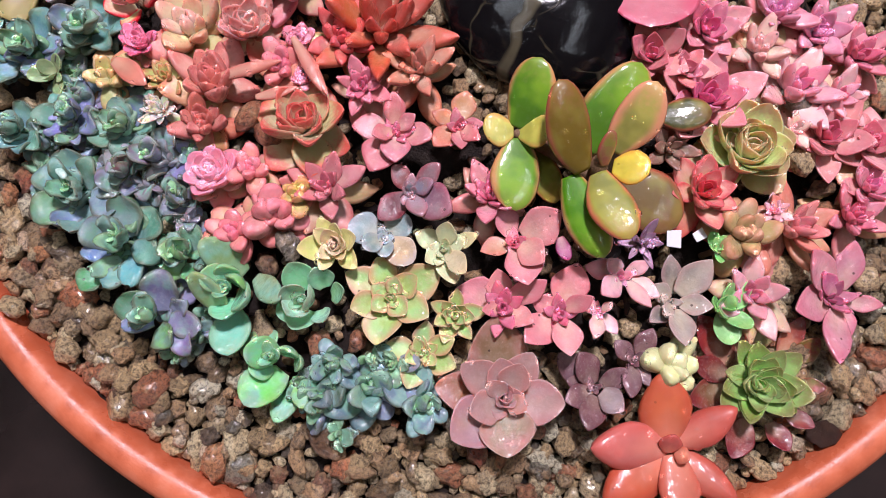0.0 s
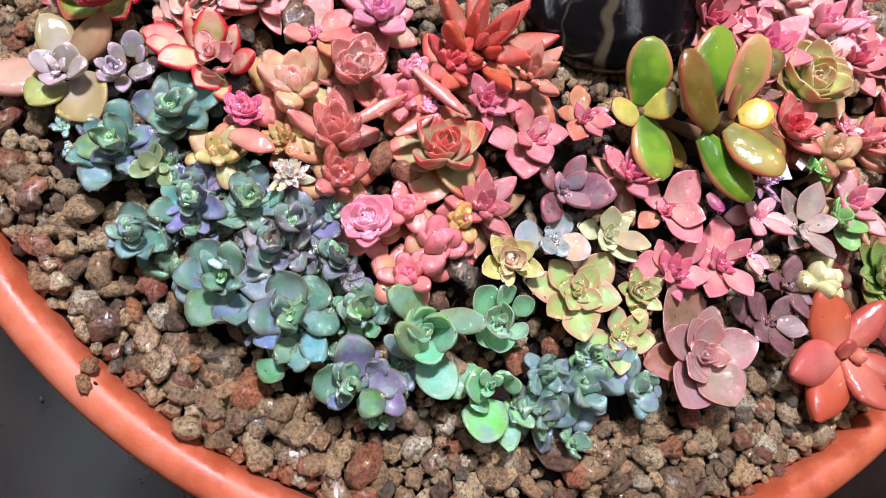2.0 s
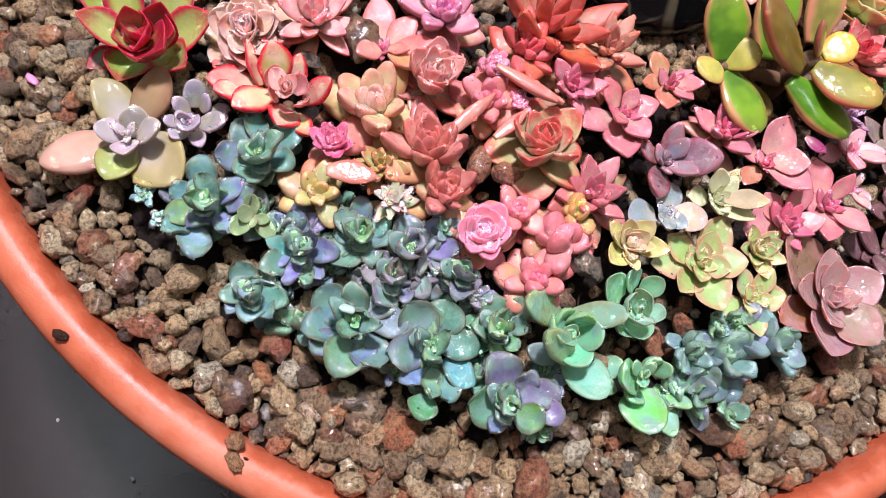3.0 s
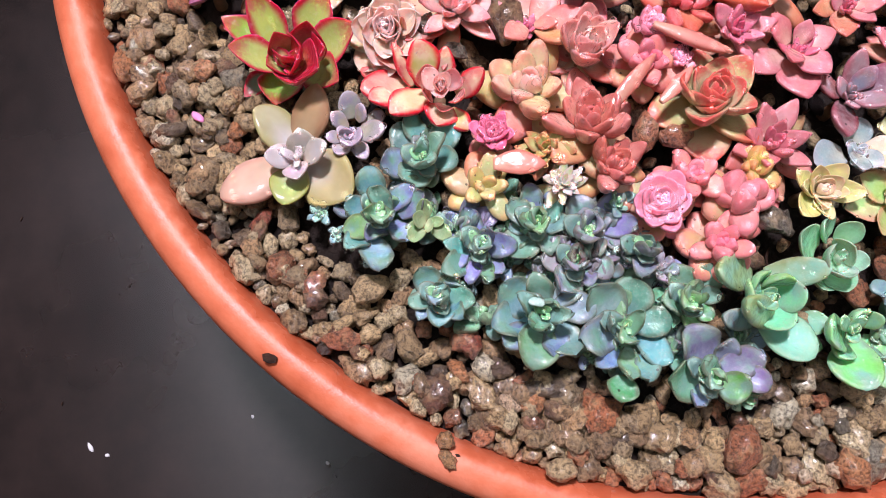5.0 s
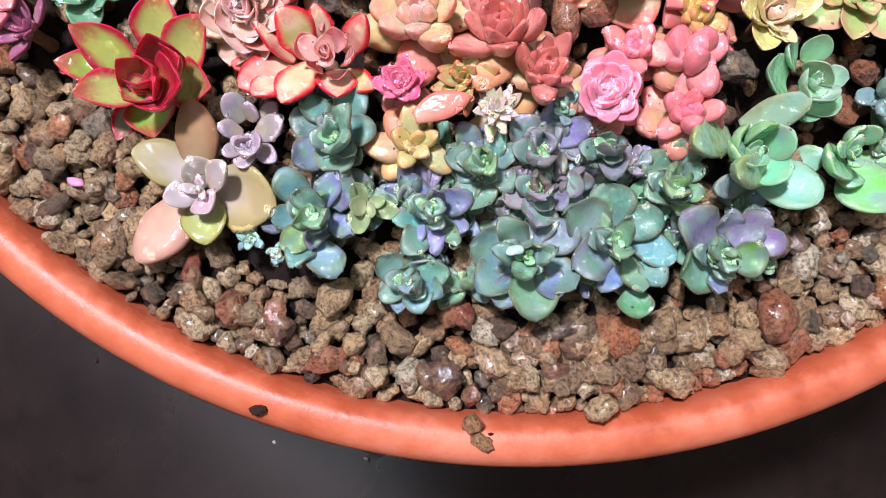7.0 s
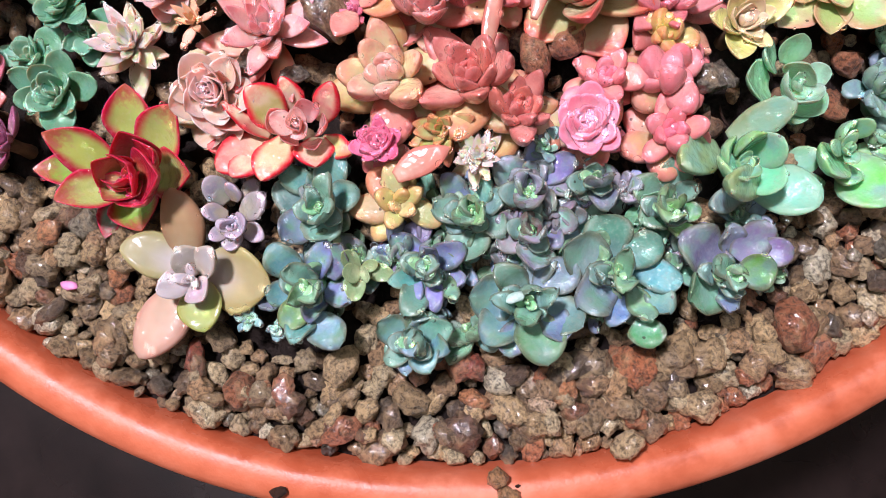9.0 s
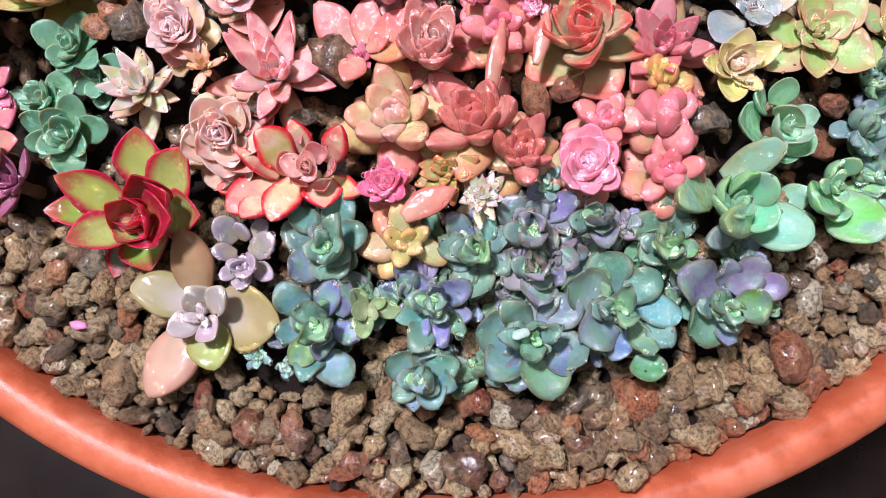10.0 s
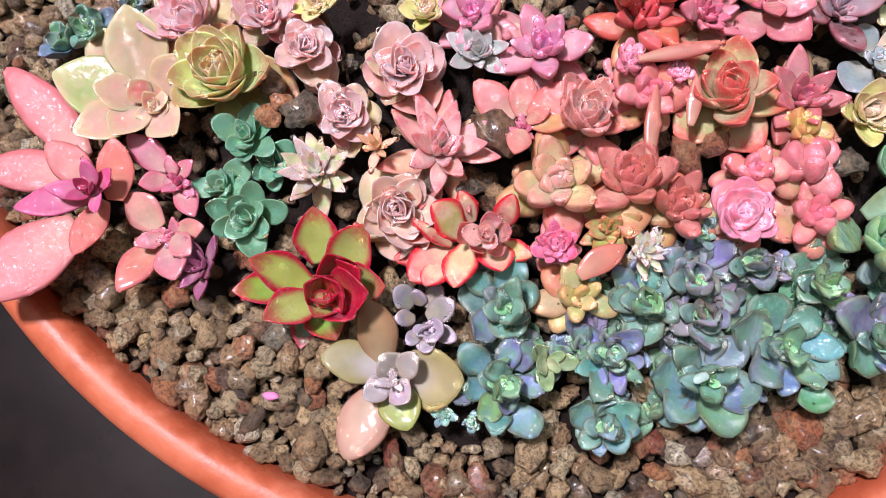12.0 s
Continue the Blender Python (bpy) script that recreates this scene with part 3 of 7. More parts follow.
style("bluelilac", S1, "blue-green and lilac stonecrop spray", 14, 0.72, 0.34, 0.12, 4, 64, 0.6, (138, 170, 186), (160, 218, 150), (104, 116, 110), edge=0.45, jitter=2.9, mottle=(96, 122, 136), ripple=0.1, heads=3, bloom=0.12, foot=(160, 196, 168), pale_foot=0.25, fold=0.3, curl=0.16, margin=0.62, skirt=6, tipped=0.3)
style("limepink", E1, "lime-green rosette with pink-edged pointed leaves", 20, 0.66, 0.17, 0.75, 6, 74, 0.42, (190, 208, 124), (170, 212, 132), (214, 106, 116), edge=0.5, tipped=0.3, fold=0.35, foot=(176, 214, 128), mottle=(160, 200, 130))
style("greyround", E1, "blue-grey rosette with round frosted leaves", 12, 0.78, 0.2, 0.25, 8, 66, 0.55, (136, 162, 158), (156, 176, 186), (168, 160, 170), edge=0.25)
style("palelime", E1, "pale mint-cream rosette with cupped leaves", 19, 0.58, 0.18, 0.67, 14, 80, 0.5, (220, 228, 184), (224, 238, 200), (214, 190, 140), edge=0.2, curl=0.3)
style("mauveblue", E1, "mauve and blue-grey rosette with plump leaves", 16, 0.62, 0.3, 0.6, 16, 76, 0.55, (150, 104, 112), (160, 164, 172), (170, 70, 88), edge=0.4, tipped=0.4, mottle=(150, 130, 134), skirt=6, foot=(150, 172, 176), pale_foot=0.15)
style("hotpink", G1, "hot-pink pointed rosette growing among its neighbours", 17, 0.5, 0.24, 0.77, 14, 78, 0.45, (224, 146, 154), (216, 112, 148), (206, 50, 92), skirt=6, edge=0.28, tipped=0.32)
style("orangetan", S1, "orange-tan star rosette with fat leaves", 14, 0.44, 0.28, 0.77, 10, 68, 0.5, (200, 146, 118), (204, 146, 129), (200, 84, 60), skirt=6)
style("orangered", S1, "large orange-red star rosette with long pointed leaves", 16, 0.36, 0.24, 0.84, 10, 62, 0.5, (190, 117, 80), (205, 97, 92), (214, 60, 50), edge=0.4, tipped=0.6)
style("redcluster", S1, "bright coral-red cluster of plump leaves", 14, 0.5, 0.36, 0.62, 12, 70, 0.5, (212, 112, 100), (215, 99, 110), (220, 60, 70), skirt=6)
style("pinktri", G1, "dusky pink rosette with broad triangular leaves", 13, 0.68, 0.2, 0.87, 8, 72, 0.4, (232, 164, 158), (224, 110, 146), (196, 70, 100), edge=0.28, skirt=4, tipped=0.32)
style("palepink", G1, "pale pink star rosette growing among its neighbours", 14, 0.5, 0.24, 0.82, 8, 70, 0.42, (240, 196, 190), (226, 124, 164), (220, 110, 140), edge=0.28, skirt=4, depth=0.0032, tipped=0.32)
style("greystar", G1, "dusty grey star rosette with pointed leaves", 14, 0.54, 0.18, 0.92, 8, 70, 0.42, (172, 160, 148), (186, 178, 168), (186, 130, 130), edge=0.3, tipped=0.2)
style("mauve", E1, "large dusky mauve rosette with translucent round leaves", 20, 0.76, 0.13, 0.62, 6, 80, 0.4, (184, 152, 146), (234, 172, 178), (190, 110, 112), edge=0.35, tipped=0.2, curl=0.24, fold=0.3, mottle=(178, 146, 140), foot=(170, 172, 150), pale_foot=0.2, depth=0.0032)
style("darkmauve", G1, "dark mauve-brown rosette with plump leaves", 14, 0.56, 0.24, 0.67, 10, 72, 0.45, (117, 81, 87), (140, 102, 110), (96, 50, 60), edge=0.35, pale_foot=0.12, skirt=6)
style("yellowgrapes", S1, "pale yellow bead-leaved stonecrop growing among its neighbours", 9, 0.8, 0.7, 0.05, 6, 70, 0.7, (226, 226, 168), (234, 234, 184), (220, 200, 130), edge=0.1, tipped=0.1, jitter=1.6)
style("greenred", E1, "green rosette with dark red ragged outer leaves", 40, 0.66, 0.16, 0.6, 8, 60, 0.3, (140, 178, 92), (180, 222, 138), (120, 16, 30), edge=0.3, tipped=0.45, curl=0.26, fold=0.4, jitter=1.4, foot=(140, 184, 96), margin=0.7)
style("bigpinkstar", G1, "large dusky pink star with a magenta heart", 12, 0.44, 0.2, 0.87, 14, 66, 0.5, (214, 146, 146), (191, 107, 150), (196, 80, 110), edge=0.3)
style("clover", S1, "bright green clover-like sprig growing among its neighbours", 11, 0.74, 0.2, 0.1, 8, 66, 0.55, (128, 192, 112), (156, 214, 136), (140, 190, 100), edge=0.1, jitter=1.8, bloom=0.15)
style("lilacfuzz", S1, "small lilac tufted sprig growing among its neighbours", 18, 0.36, 0.2, 0.62, 10, 80, 0.6, (170, 136, 160), (190, 160, 184), (140, 90, 130), jitter=2.0)
style("tanfat", S1, "olive-tan rosette of plump leaves", 11, 0.64, 0.48, 0.2, 16, 70, 0.6, (177, 152, 104), (187, 168, 119), (206, 120, 100), edge=0.25, skirt=6)
style("redrose", E1, "crimson-edged rosette with a red heart", 19, 0.62, 0.2, 0.7, 12, 78, 0.45, (226, 172, 150), (222, 70, 90), (196, 20, 52), edge=0.7, tipped=0.6, skirt=6, foot=(206, 196, 120), pale_foot=0.5)
style("browntan", G1, "brown-tan small rosette growing among its neighbours", 11, 0.5, 0.22, 0.72, 8, 62, 0.55, (140, 106, 91), (157, 120, 105), (130, 70, 60))
style("pinkmag", G1, "pink rosette with a bright magenta heart", 17, 0.6, 0.2, 0.72, 8, 76, 0.42, (236, 176, 170), (224, 92, 156), (214, 80, 120), edge=0.28, skirt=4, tipped=0.32)
style("cream", S1, "cream and pink plump rosette", 11, 0.5, 0.36, 0.52, 12, 66, 0.55, (236, 214, 190), (236, 180, 180), (226, 140, 140), edge=0.5, skirt=6)
style("jade_green", "jade_plant", "", 1, 0.6, 0.24, 0.1, 0, 0, 1, (88, 146, 16), (88, 146, 16), (214, 142, 104), edge=0.8, mottle=(128, 172, 44), tipped=0.1, curl=0.06, fold=0.1, wet=0.1, bloom=0.0, pale_foot=0.0, margin=0.68)
style("jade_yellow_green", "jade_plant", "", 1, 0.7, 0.24, 0.05, 0, 0, 1, (200, 198, 76), (200, 198, 76), (214, 120, 80), edge=0.4, tipped=0.1, curl=0.05, fold=0.1, wet=0.2, bloom=0.0, pale_foot=0.0, margin=0.62)
style("jade_yellow", "jade_plant", "", 1, 0.7, 0.24, 0.05, 0, 0, 1, (228, 206, 84), (228, 206, 84), (216, 110, 60), edge=0.4, tipped=0.1, curl=0.05, fold=0.1, wet=0.2, bloom=0.0, pale_foot=0.0, margin=0.62)
style("jade_olive", "jade_plant", "", 1, 0.5, 0.24, 0.1, 0, 0, 1, (142, 146, 52), (142, 146, 52), (204, 92, 80), edge=0.8, mottle=(168, 164, 70), tipped=0.2, curl=0.1, fold=0.1, wet=0.2, bloom=0.0, pale_foot=0.0, margin=0.7)
style("jade_bronze", "jade_plant", "", 1, 0.5, 0.24, 0.1, 0, 0, 1, (126, 104, 40), (126, 104, 40), (166, 70, 62), edge=0.8, mottle=(140, 134, 60), tipped=0.2, curl=0.06, fold=0.1, wet=0.2, bloom=0.0, pale_foot=0.0, margin=0.7)
style("orange_star", "orange_stonecrop", "", 1, 0.5, 0.3, 0.62, 0, 0, 1, (206, 94, 88), (206, 94, 88), (186, 62, 50), edge=0.35, tipped=0.3, curl=0.08, fold=0.02, wet=0.3, bloom=0.0, foot=(238, 156, 132), pale_foot=0.5, gloss=0.6)
style("ghost_green", "ghost_plant", "", 1, 0.5, 0.26, 0.45, 0, 0, 1, (160, 152, 96), (146, 152, 84), (150, 140, 70), edge=0.5, tipped=0.2, curl=0.1, fold=0.3, foot=(196, 188, 192), wet=0.15, bloom=0.0, pale_foot=0.85, gloss=0.35)
style("ghost_lilac", "ghost_plant", "", 1, 0.5, 0.26, 0.4, 0, 0, 1, (190, 180, 186), (200, 186, 196), (160, 150, 120), edge=0.3, tipped=0.2, curl=0.14, fold=0.35, mottle=(182, 176, 176), wet=0.15, bloom=0.0, pale_foot=0.2, gloss=0.35)
style("spoon", S1, "", 1, 0.8, 0.3, 0.05, 0, 0, 1, (130, 160, 176), (136, 186, 156), (96, 96, 72), edge=0.7, tipped=0.3, curl=0.26, fold=0.42, ripple=0.14, margin=0.58, bloom=0.1, foot=(160, 176, 196), pale_foot=0.3, wet=1.0, mottle=(116, 162, 142))
style("spoon_heart", S1, "", 1, 0.7, 0.3, 0.1, 0, 0, 1, (130, 190, 150), (156, 210, 150), (110, 120, 90), edge=0.35, tipped=0.2, curl=0.26, fold=0.35, margin=0.65, foot=(160, 200, 170), wet=1.0)
style("ghost_tan", "ghost_plant", "", 1, 0.5, 0.3, 0.42, 0, 0, 1, (176, 146, 104), (176, 146, 104), (150, 90, 70), edge=0.35, tipped=0.3, curl=0.1, fold=0.12, wet=0.15, bloom=0.0, pale_foot=0.25, gloss=0.35)
style("pinkcup", C1, "", 1, 0.9, 0.2, 0.35, 0, 0, 1, (250, 184, 178), (255, 200, 194), (220, 30, 60), edge=0.6, tipped=0.3, curl=0.34, fold=0.5, margin=0.75, speck=0.3, foot=(240, 196, 180), depth=0.0032)
style("jade_pinkish", "jade_plant", "", 1, 0.5, 0.24, 0.1, 0, 0, 1, (150, 150, 62), (150, 150, 62), (226, 150, 118), edge=0.85, mottle=(176, 168, 84), tipped=0.4, curl=0.1, fold=0.14, wet=0.2, bloom=0.0, pale_foot=0.0, margin=0.4)
style("greenred_outer", E1, "", 1, 0.66, 0.14, 0.6, 0, 0, 1, (150, 150, 80), (150, 150, 80), (110, 14, 30), edge=0.5, tipped=0.9, curl=0.06, fold=0.3, mottle=(140, 60, 50), margin=0.5)
style("ghost_pink", "ghost_plant", "", 1, 0.5, 0.3, 0.4, 0, 0, 1, (190, 158, 134), (190, 158, 134), (204, 110, 106), edge=0.2, tipped=0.1, curl=0.04, fold=0.05, wet=0.15, bloom=0.0, pale_foot=0.25, gloss=0.35)
style("salmon", G1, "", 1, 0.5, 0.17, 0.57, 0, 0, 1, (214, 130, 122), (206, 98, 102), (196, 86, 96), edge=0.25, tipped=0.25, curl=0.1, fold=0.14, wet=0.5, bloom=0.0, pale_foot=0.25, gloss=0.15)
style("salmon_magenta", G1, "", 1, 0.5, 0.17, 0.67, 0, 0, 1, (212, 112, 154), (212, 112, 154), (196, 60, 110), edge=0.3, tipped=0.25, curl=0.12, fold=0.14, wet=0.5, bloom=0.0, pale_foot=0.25, gloss=0.15)
style("coral_leaf", "loose_leaf", "", 1, 0.3, 0.2, 0.62, 0, 0, 1, (209, 136, 122), (209, 136, 122), (206, 96, 90), edge=0.3, tipped=0.2, curl=0.04, fold=0.1, bloom=0.0, pale_foot=0.25, wet=0.2)
style("magenta_leaf", "loose_leaf", "", 1, 0.5, 0.2, 0.2, 0, 0, 1, (152, 64, 111), (152, 64, 111), (120, 40, 80), edge=0.3, tipped=0.2, curl=0.04, fold=0.1, bloom=0.0, pale_foot=0.25)
style("pink_big_leaf", "loose_leaf", "", 1, 0.5, 0.16, 0.15, 0, 0, 1, (206, 120, 132), (210, 133, 143), (200, 60, 100), edge=0.6, tipped=0.2, curl=0.06, fold=0.1, wet=0.6, bloom=0.0, pale_foot=0.0, gloss=0.5)


def mix_rgb(a, b, u):
    return tuple(p + (q - p) * u for p, q in zip(a, b))


def stem_mesh(height, radius):
    v, f = lathe([(radius * 1.25, 0), (radius, height * 0.4), (radius * 1.1, height), (0, height + radius * 0.3)], 8)
    return mesh_from("stem", v, f, stem_mat)


COUNT = [0]
CLUMP = [lin(*c) for c in ((122, 192, 150), (160, 150, 210), (140, 196, 140), (120, 180, 184), (136, 164, 214), (166, 144, 184), (150, 160, 190), (136, 202, 170), (110, 156, 160))]


def plant(key, x, y, z, r, phase):
    """One rosette: leaves spiral from the flat outer ring to the upright heart; z is the height of the heart, r the spread."""
    s = STYLES[key]
    COUNT[0] += 1
    rnd = random.Random(COUNT[0] * 31 + 5)
    ob = thing(s.name, x, y, s.label, "succulent", s.name + "s in the bowl")
    g = ground(x, y)
    core = max(z - 0.42 * r - g, 0.0015)
    part("stem", stem_mesh(core, min(0.0016, r * 0.16)), ob, Matrix())
    heads = [(0.0, 0.0, core, r, s.n)]
    if s.heads > 1:
        heads = [(0.0, 0.0, core, r * 0.74, round(s.n * 0.9))]
        for k in range(s.heads - 1):
            a = radians(phase * 3 + 360 * k / (s.heads - 1) + rnd.uniform(-25, 25))
            d = r * rnd.uniform(0.55, 0.82)
            heads.append((d * math.cos(a), d * math.sin(a), core * rnd.uniform(0.6, 1.0), r * rnd.uniform(0.52, 0.68), round(s.n * 0.7)))
    for hx, hy, hz, hr, n in heads:
        tint = rnd.choice(CLUMP) if s.heads > 2 else s.outer_rgb
        outer = mix_rgb(s.outer_rgb, tint, 0.5)
        lean_x, lean_y = rnd.uniform(-11, 11) * s.jitter ** 0.5, rnd.uniform(-11, 11) * s.jitter ** 0.5
        if hx or hy:
            lean_x, lean_y = lean_x - 22 * hy / r, lean_y + 22 * hx / r
        tip = Matrix.Translation((hx, hy, hz)) @ Matrix.Rotation(radians(lean_x), 4, "X") @ Matrix.Rotation(radians(lean_y), 4, "Y")
        for i in range(n):
            u = i / max(1, n - 1)
            ang = phase + hx * 9e4 + 137.51 * i + rnd.uniform(-13, 13) * s.jitter
            up = s.low + (min(s.high, 68) - s.low) * u ** 0.85 + rnd.uniform(-8, 8) * s.jitter
            size = hr * (1 + (s.inner - 1) * u) * rnd.uniform(1 - 0.12 * s.jitter, 1 + 0.06 * s.jitter)
            m = (tip @ Matrix.Translation((0, 0, hr * s.lift * 0.3 * u)) @ Matrix.Rotation(radians(ang), 4, "Z") @ Matrix.Translation((hr * 0.10 * (1 - u), 0, 0))
                 @ Matrix.Rotation(radians(-up), 4, "Y") @ Matrix.Rotation(radians(rnd.uniform(-14, 14) * s.jitter), 4, "X")
                 @ Matrix.Diagonal((size, size * rnd.uniform(0.85, 1.12), size * rnd.uniform(0.9, 1.25), 1)))
            leaf = part("leaf", leaf_mesh(s.w, s.th, s.point, s.curl, s.fold, s.mat, i % 4, s.ripple), ob, m)
            own = mix_rgb(outer, rnd.choice(CLUMP), 0.75) if s.heads > 2 else outer
            leaf.color = mix_rgb(own, s.heart_rgb, min(1.0, max(0.0, u + rnd.uniform(-0.12, 0.12))))
    for i in range(s.skirt):
        ang = phase + 31 + 360 * i / s.skirt + rnd.uniform(-22, 22)
        size = r * (rnd.uniform(0.5, 0.72) if s.heads > 2 else rnd.uniform(0.95, 1.3))
        m = (Matrix.Translation((0, 0, core * rnd.uniform(0.45, 0.85))) @ Matrix.Rotation(radians(ang), 4, "Z") @ Matrix.Rotation(radians(rnd.uniform(-14, 12)), 4, "Y")
             @ Matrix.Rotation(radians(rnd.uniform(-25, 25)), 4, "X") @ Matrix.Diagonal((size, size * rnd.uniform(0.9, 1.15), size, 1)))
        leaf = part("leaf", leaf_mesh(s.w, s.th, s.point, s.curl * 0.5, s.fold * 0.6, s.mat, i % 3, s.ripple), ob, m)
        leaf.color = mix_rgb(s.outer_rgb, rnd.choice(CLUMP), rnd.uniform(0.2, 0.7)) if s.heads > 2 else mix_rgb(s.outer_rgb, rnd.choice((lin(206, 178, 128), lin(186, 184, 116), lin(222, 136, 118), lin(206, 196, 130), lin(200, 126, 106))), rnd.uniform(0.35, 0.95))
    return ob


def leaf_between(parent, key, base, end, width, rgb=None):
    """A single leaf of a thing, from its foot to its point."""
    s = STYLES[key]
    a, b = Vector(base), Vector(end)
    d = b - a
    size = d.length
    COUNT[0] += 1
    rnd = random.Random(COUNT[0])
    rot = Matrix.Rotation(math.atan2(d.y, d.x), 4, "Z") @ Matrix.Rotation(-math.asin(d.z / size), 4, "Y") @ Matrix.Rotation(radians(rnd.uniform(-12, 12)), 4, "X")
    m = Matrix.Translation(a - parent.location) @ rot @ Matrix.Diagonal((size, size, size, 1))
    leaf = part("leaf", leaf_mesh(round(width, 1), s.th, s.point, s.curl * 0.6, s.fold, s.mat, COUNT[0] % 4, s.ripple), parent, m)
    leaf.color = lin(*rgb) if rgb else mix_rgb(s.outer_rgb, s.heart_rgb, rnd.uniform(0.0, 0.45))
    return leaf


def specimen(key, x, y):
    s = STYLES[key]
    ob = thing(s.name, x, y, s.label, "succulent", s.name + "s in the bowl")
    part("stem", stem_mesh(0.006, 0.0016), ob, Matrix())
    return ob


def heart(parent, key, x, y, z, r, n):
    """The tight young leaves in the middle of a rosette."""
    s = STYLES[key]
    COUNT[0] += 1
    rnd = random.Random(COUNT[0] * 7)
    at = Vector((x, y, z - 0.25 * r)) - parent.location
    for i in range(n):
        u = i / max(1, n - 1)
        size = r * (1.05 - 0.5 * u) * rnd.uniform(0.9, 1.1)
        m = (Matrix.Translation(at + Vector((0, 0, 0.12 * r * u))) @ Matrix.Rotation(radians(40 + 137.51 * i + rnd.uniform(-14, 14)), 4, "Z")
             @ Matrix.Rotation(radians(-(16 + 60 * u + rnd.uniform(-8, 8))), 4, "Y") @ Matrix.Rotation(radians(rnd.uniform(-12, 12)), 4, "X") @ Matrix.Diagonal((size, size, size, 1)))
        leaf = part("leaf", leaf_mesh(s.w, s.th, s.point, s.curl, s.fold, s.mat, i % 4, s.ripple), parent, m)
        leaf.color = mix_rgb(s.outer_rgb, s.heart_rgb, 0.5 + 0.5 * u)


def stem_between(parent, a, b, r0, r1):
    """A tapered stem of a thing between two places."""
    a, b = Vector(a), Vector(b)
    d = b - a
    v, f = lathe([(r0, 0), (r0 * 1.08, d.length * 0.15), ((r0 + r1) / 2, d.length * 0.5), (r1, d.length), (0, d.length + r1 * 0.5)], 10)
    part("stem", mesh_from("stem", v, f, stem_mat), parent, Matrix.Translation(a - parent.location) @ d.to_track_quat("Z", "Y").to_matrix().to_4x4())


# ---- stones ----
def lump(seed, detail, rough, flat=0.75):
    bm = bmesh.new()
    bmesh.ops.create_icosphere(bm, subdivisions=detail, radius=1.0)
    rnd = random.Random(seed)
    off = Vector((seed * 7.3, seed * 3.1, seed * 1.7))
    sx, sy, sz = rnd.uniform(0.85, 1.38), rnd.uniform(0.75, 1.0), rnd.uniform(flat - 0.1, flat + 0.12)
    cuts = [(Vector((rnd.gauss(0, 1), rnd.gauss(0, 1), rnd.gauss(0, 1))).normalized(), rnd.uniform(0.58, 0.9)) for _ in range(10)]
    for v in bm.verts:
        p = v.co.copy()
        for n, d in cuts:
            over = p.dot(n) - d
            if over > 0:
                p -= n * over * 0.85
        p *= 1 + rough * noise.noise(p * 1.9 + off) + rough * noise.noise(p * 4.3 + off) + rough * noise.noise(p * 8 + off)
        v.co = (p.x * sx, p.y * sy, p.z * sz)
    vs = np.array([v.co[:] for v in bm.verts])
    bm.verts.index_update()
    fs = np.array([[v.index for v in f.verts] for f in bm.faces])
    bm.free()
    return vs, fs


def stone(key, label, x, y, r):
    vs, fs = lump(abs(hash_of(x, y)) % 97 + 1, 3, 0.1 if "smooth" in label else 0.16, 0.4 if key == "bark" else 0.75)
    vs = vs * r
    rad = math.hypot(x, y)
    base = ground(x, y) + 0.0035 if rad < 0.186 else 0.0016
    if rad < 0.12:
        base += 0.006
    ob = new("pebble", mesh_from("pebble", vs, [tuple(f) for f in fs.tolist()], STONES[key]))
    ob.location = (x, y, base + r * 0.45)
    ob.rotation_euler = (0, 0, x * 900)
    return tagged(ob, label, "stone", "loose pebbles in the bowl")


def hash_of(x, y):
    return int(round(x * 10000)) * 31 + int(round(y * 10000)) * 17


# ---- planted succulents ----
plant("purplet", -0.0164, 0.1518, 0.0094, 0.0105, 0)
plant("dusty", 0.0340, 0.1082, 0.0143, 0.0126, 47)
plant("limerose", 0.0165, 0.1124, 0.0143, 0.0150, 94)
plant("bluedark", 0.0541, 0.1280, 0.0111, 0.0125, 141)
plant("fern", 0.0005, 0.1205, 0.0134, 0.0131, 188)
plant("fern", -0.0155, 0.1341, 0.0116, 0.0145, 235)
plant("pinkrose", 0.0050, 0.0934, 0.0168, 0.0087, 282)
plant("pinkrose", -0.0178, 0.0787, 0.0184, 0.0105, 329)
plant("pinkrose", -0.0153, 0.0976, 0.0162, 0.0086, 16)
plant("variegated", -0.0199, 0.1132, 0.0141, 0.0107, 63)
plant("orangelet", -0.0273, 0.0981, 0.0158, 0.0065, 110)
plant("pinkrose_tan", -0.0417, 0.1053, 0.0143, 0.0114, 157)
plant("pinkspike", -0.0389, 0.0869, 0.0166, 0.0150, 204)
plant("dusty", 0.0197, 0.0941, 0.0165, 0.0092, 251)
plant("limeflower", 0.0109, 0.0826, 0.0181, 0.0074, 298)
plant("limeflower", -0.0119, 0.0649, 0.0203, 0.0083, 345)
plant("paleblue", -0.0290, 0.0627, 0.0199, 0.0090, 32)
plant("lilacpink", -0.0397, 0.0504, 0.0205, 0.0127, 79)
plant("lilacpink", -0.0208, 0.0566, 0.0210, 0.0103, 126)
plant("speckle", -0.0576, 0.0385, 0.0198, 0.0058, 173)
plant("speckle", -0.0683, 0.0322, 0.0191, 0.0044, 220)
plant("pinkfat", -0.0660, 0.0400, 0.0188, 0.0098, 267)
plant("pinkstar", -0.0948, 0.0122, 0.0166, 0.0123, 314)
plant("speckpink", -0.0596, 0.0555, 0.0183, 0.0118, 1)
plant("tanpink", -0.0666, 0.0714, 0.0163, 0.0131, 48)
plant("coral", -0.0793, 0.0576, 0.0162, 0.0138, 95)
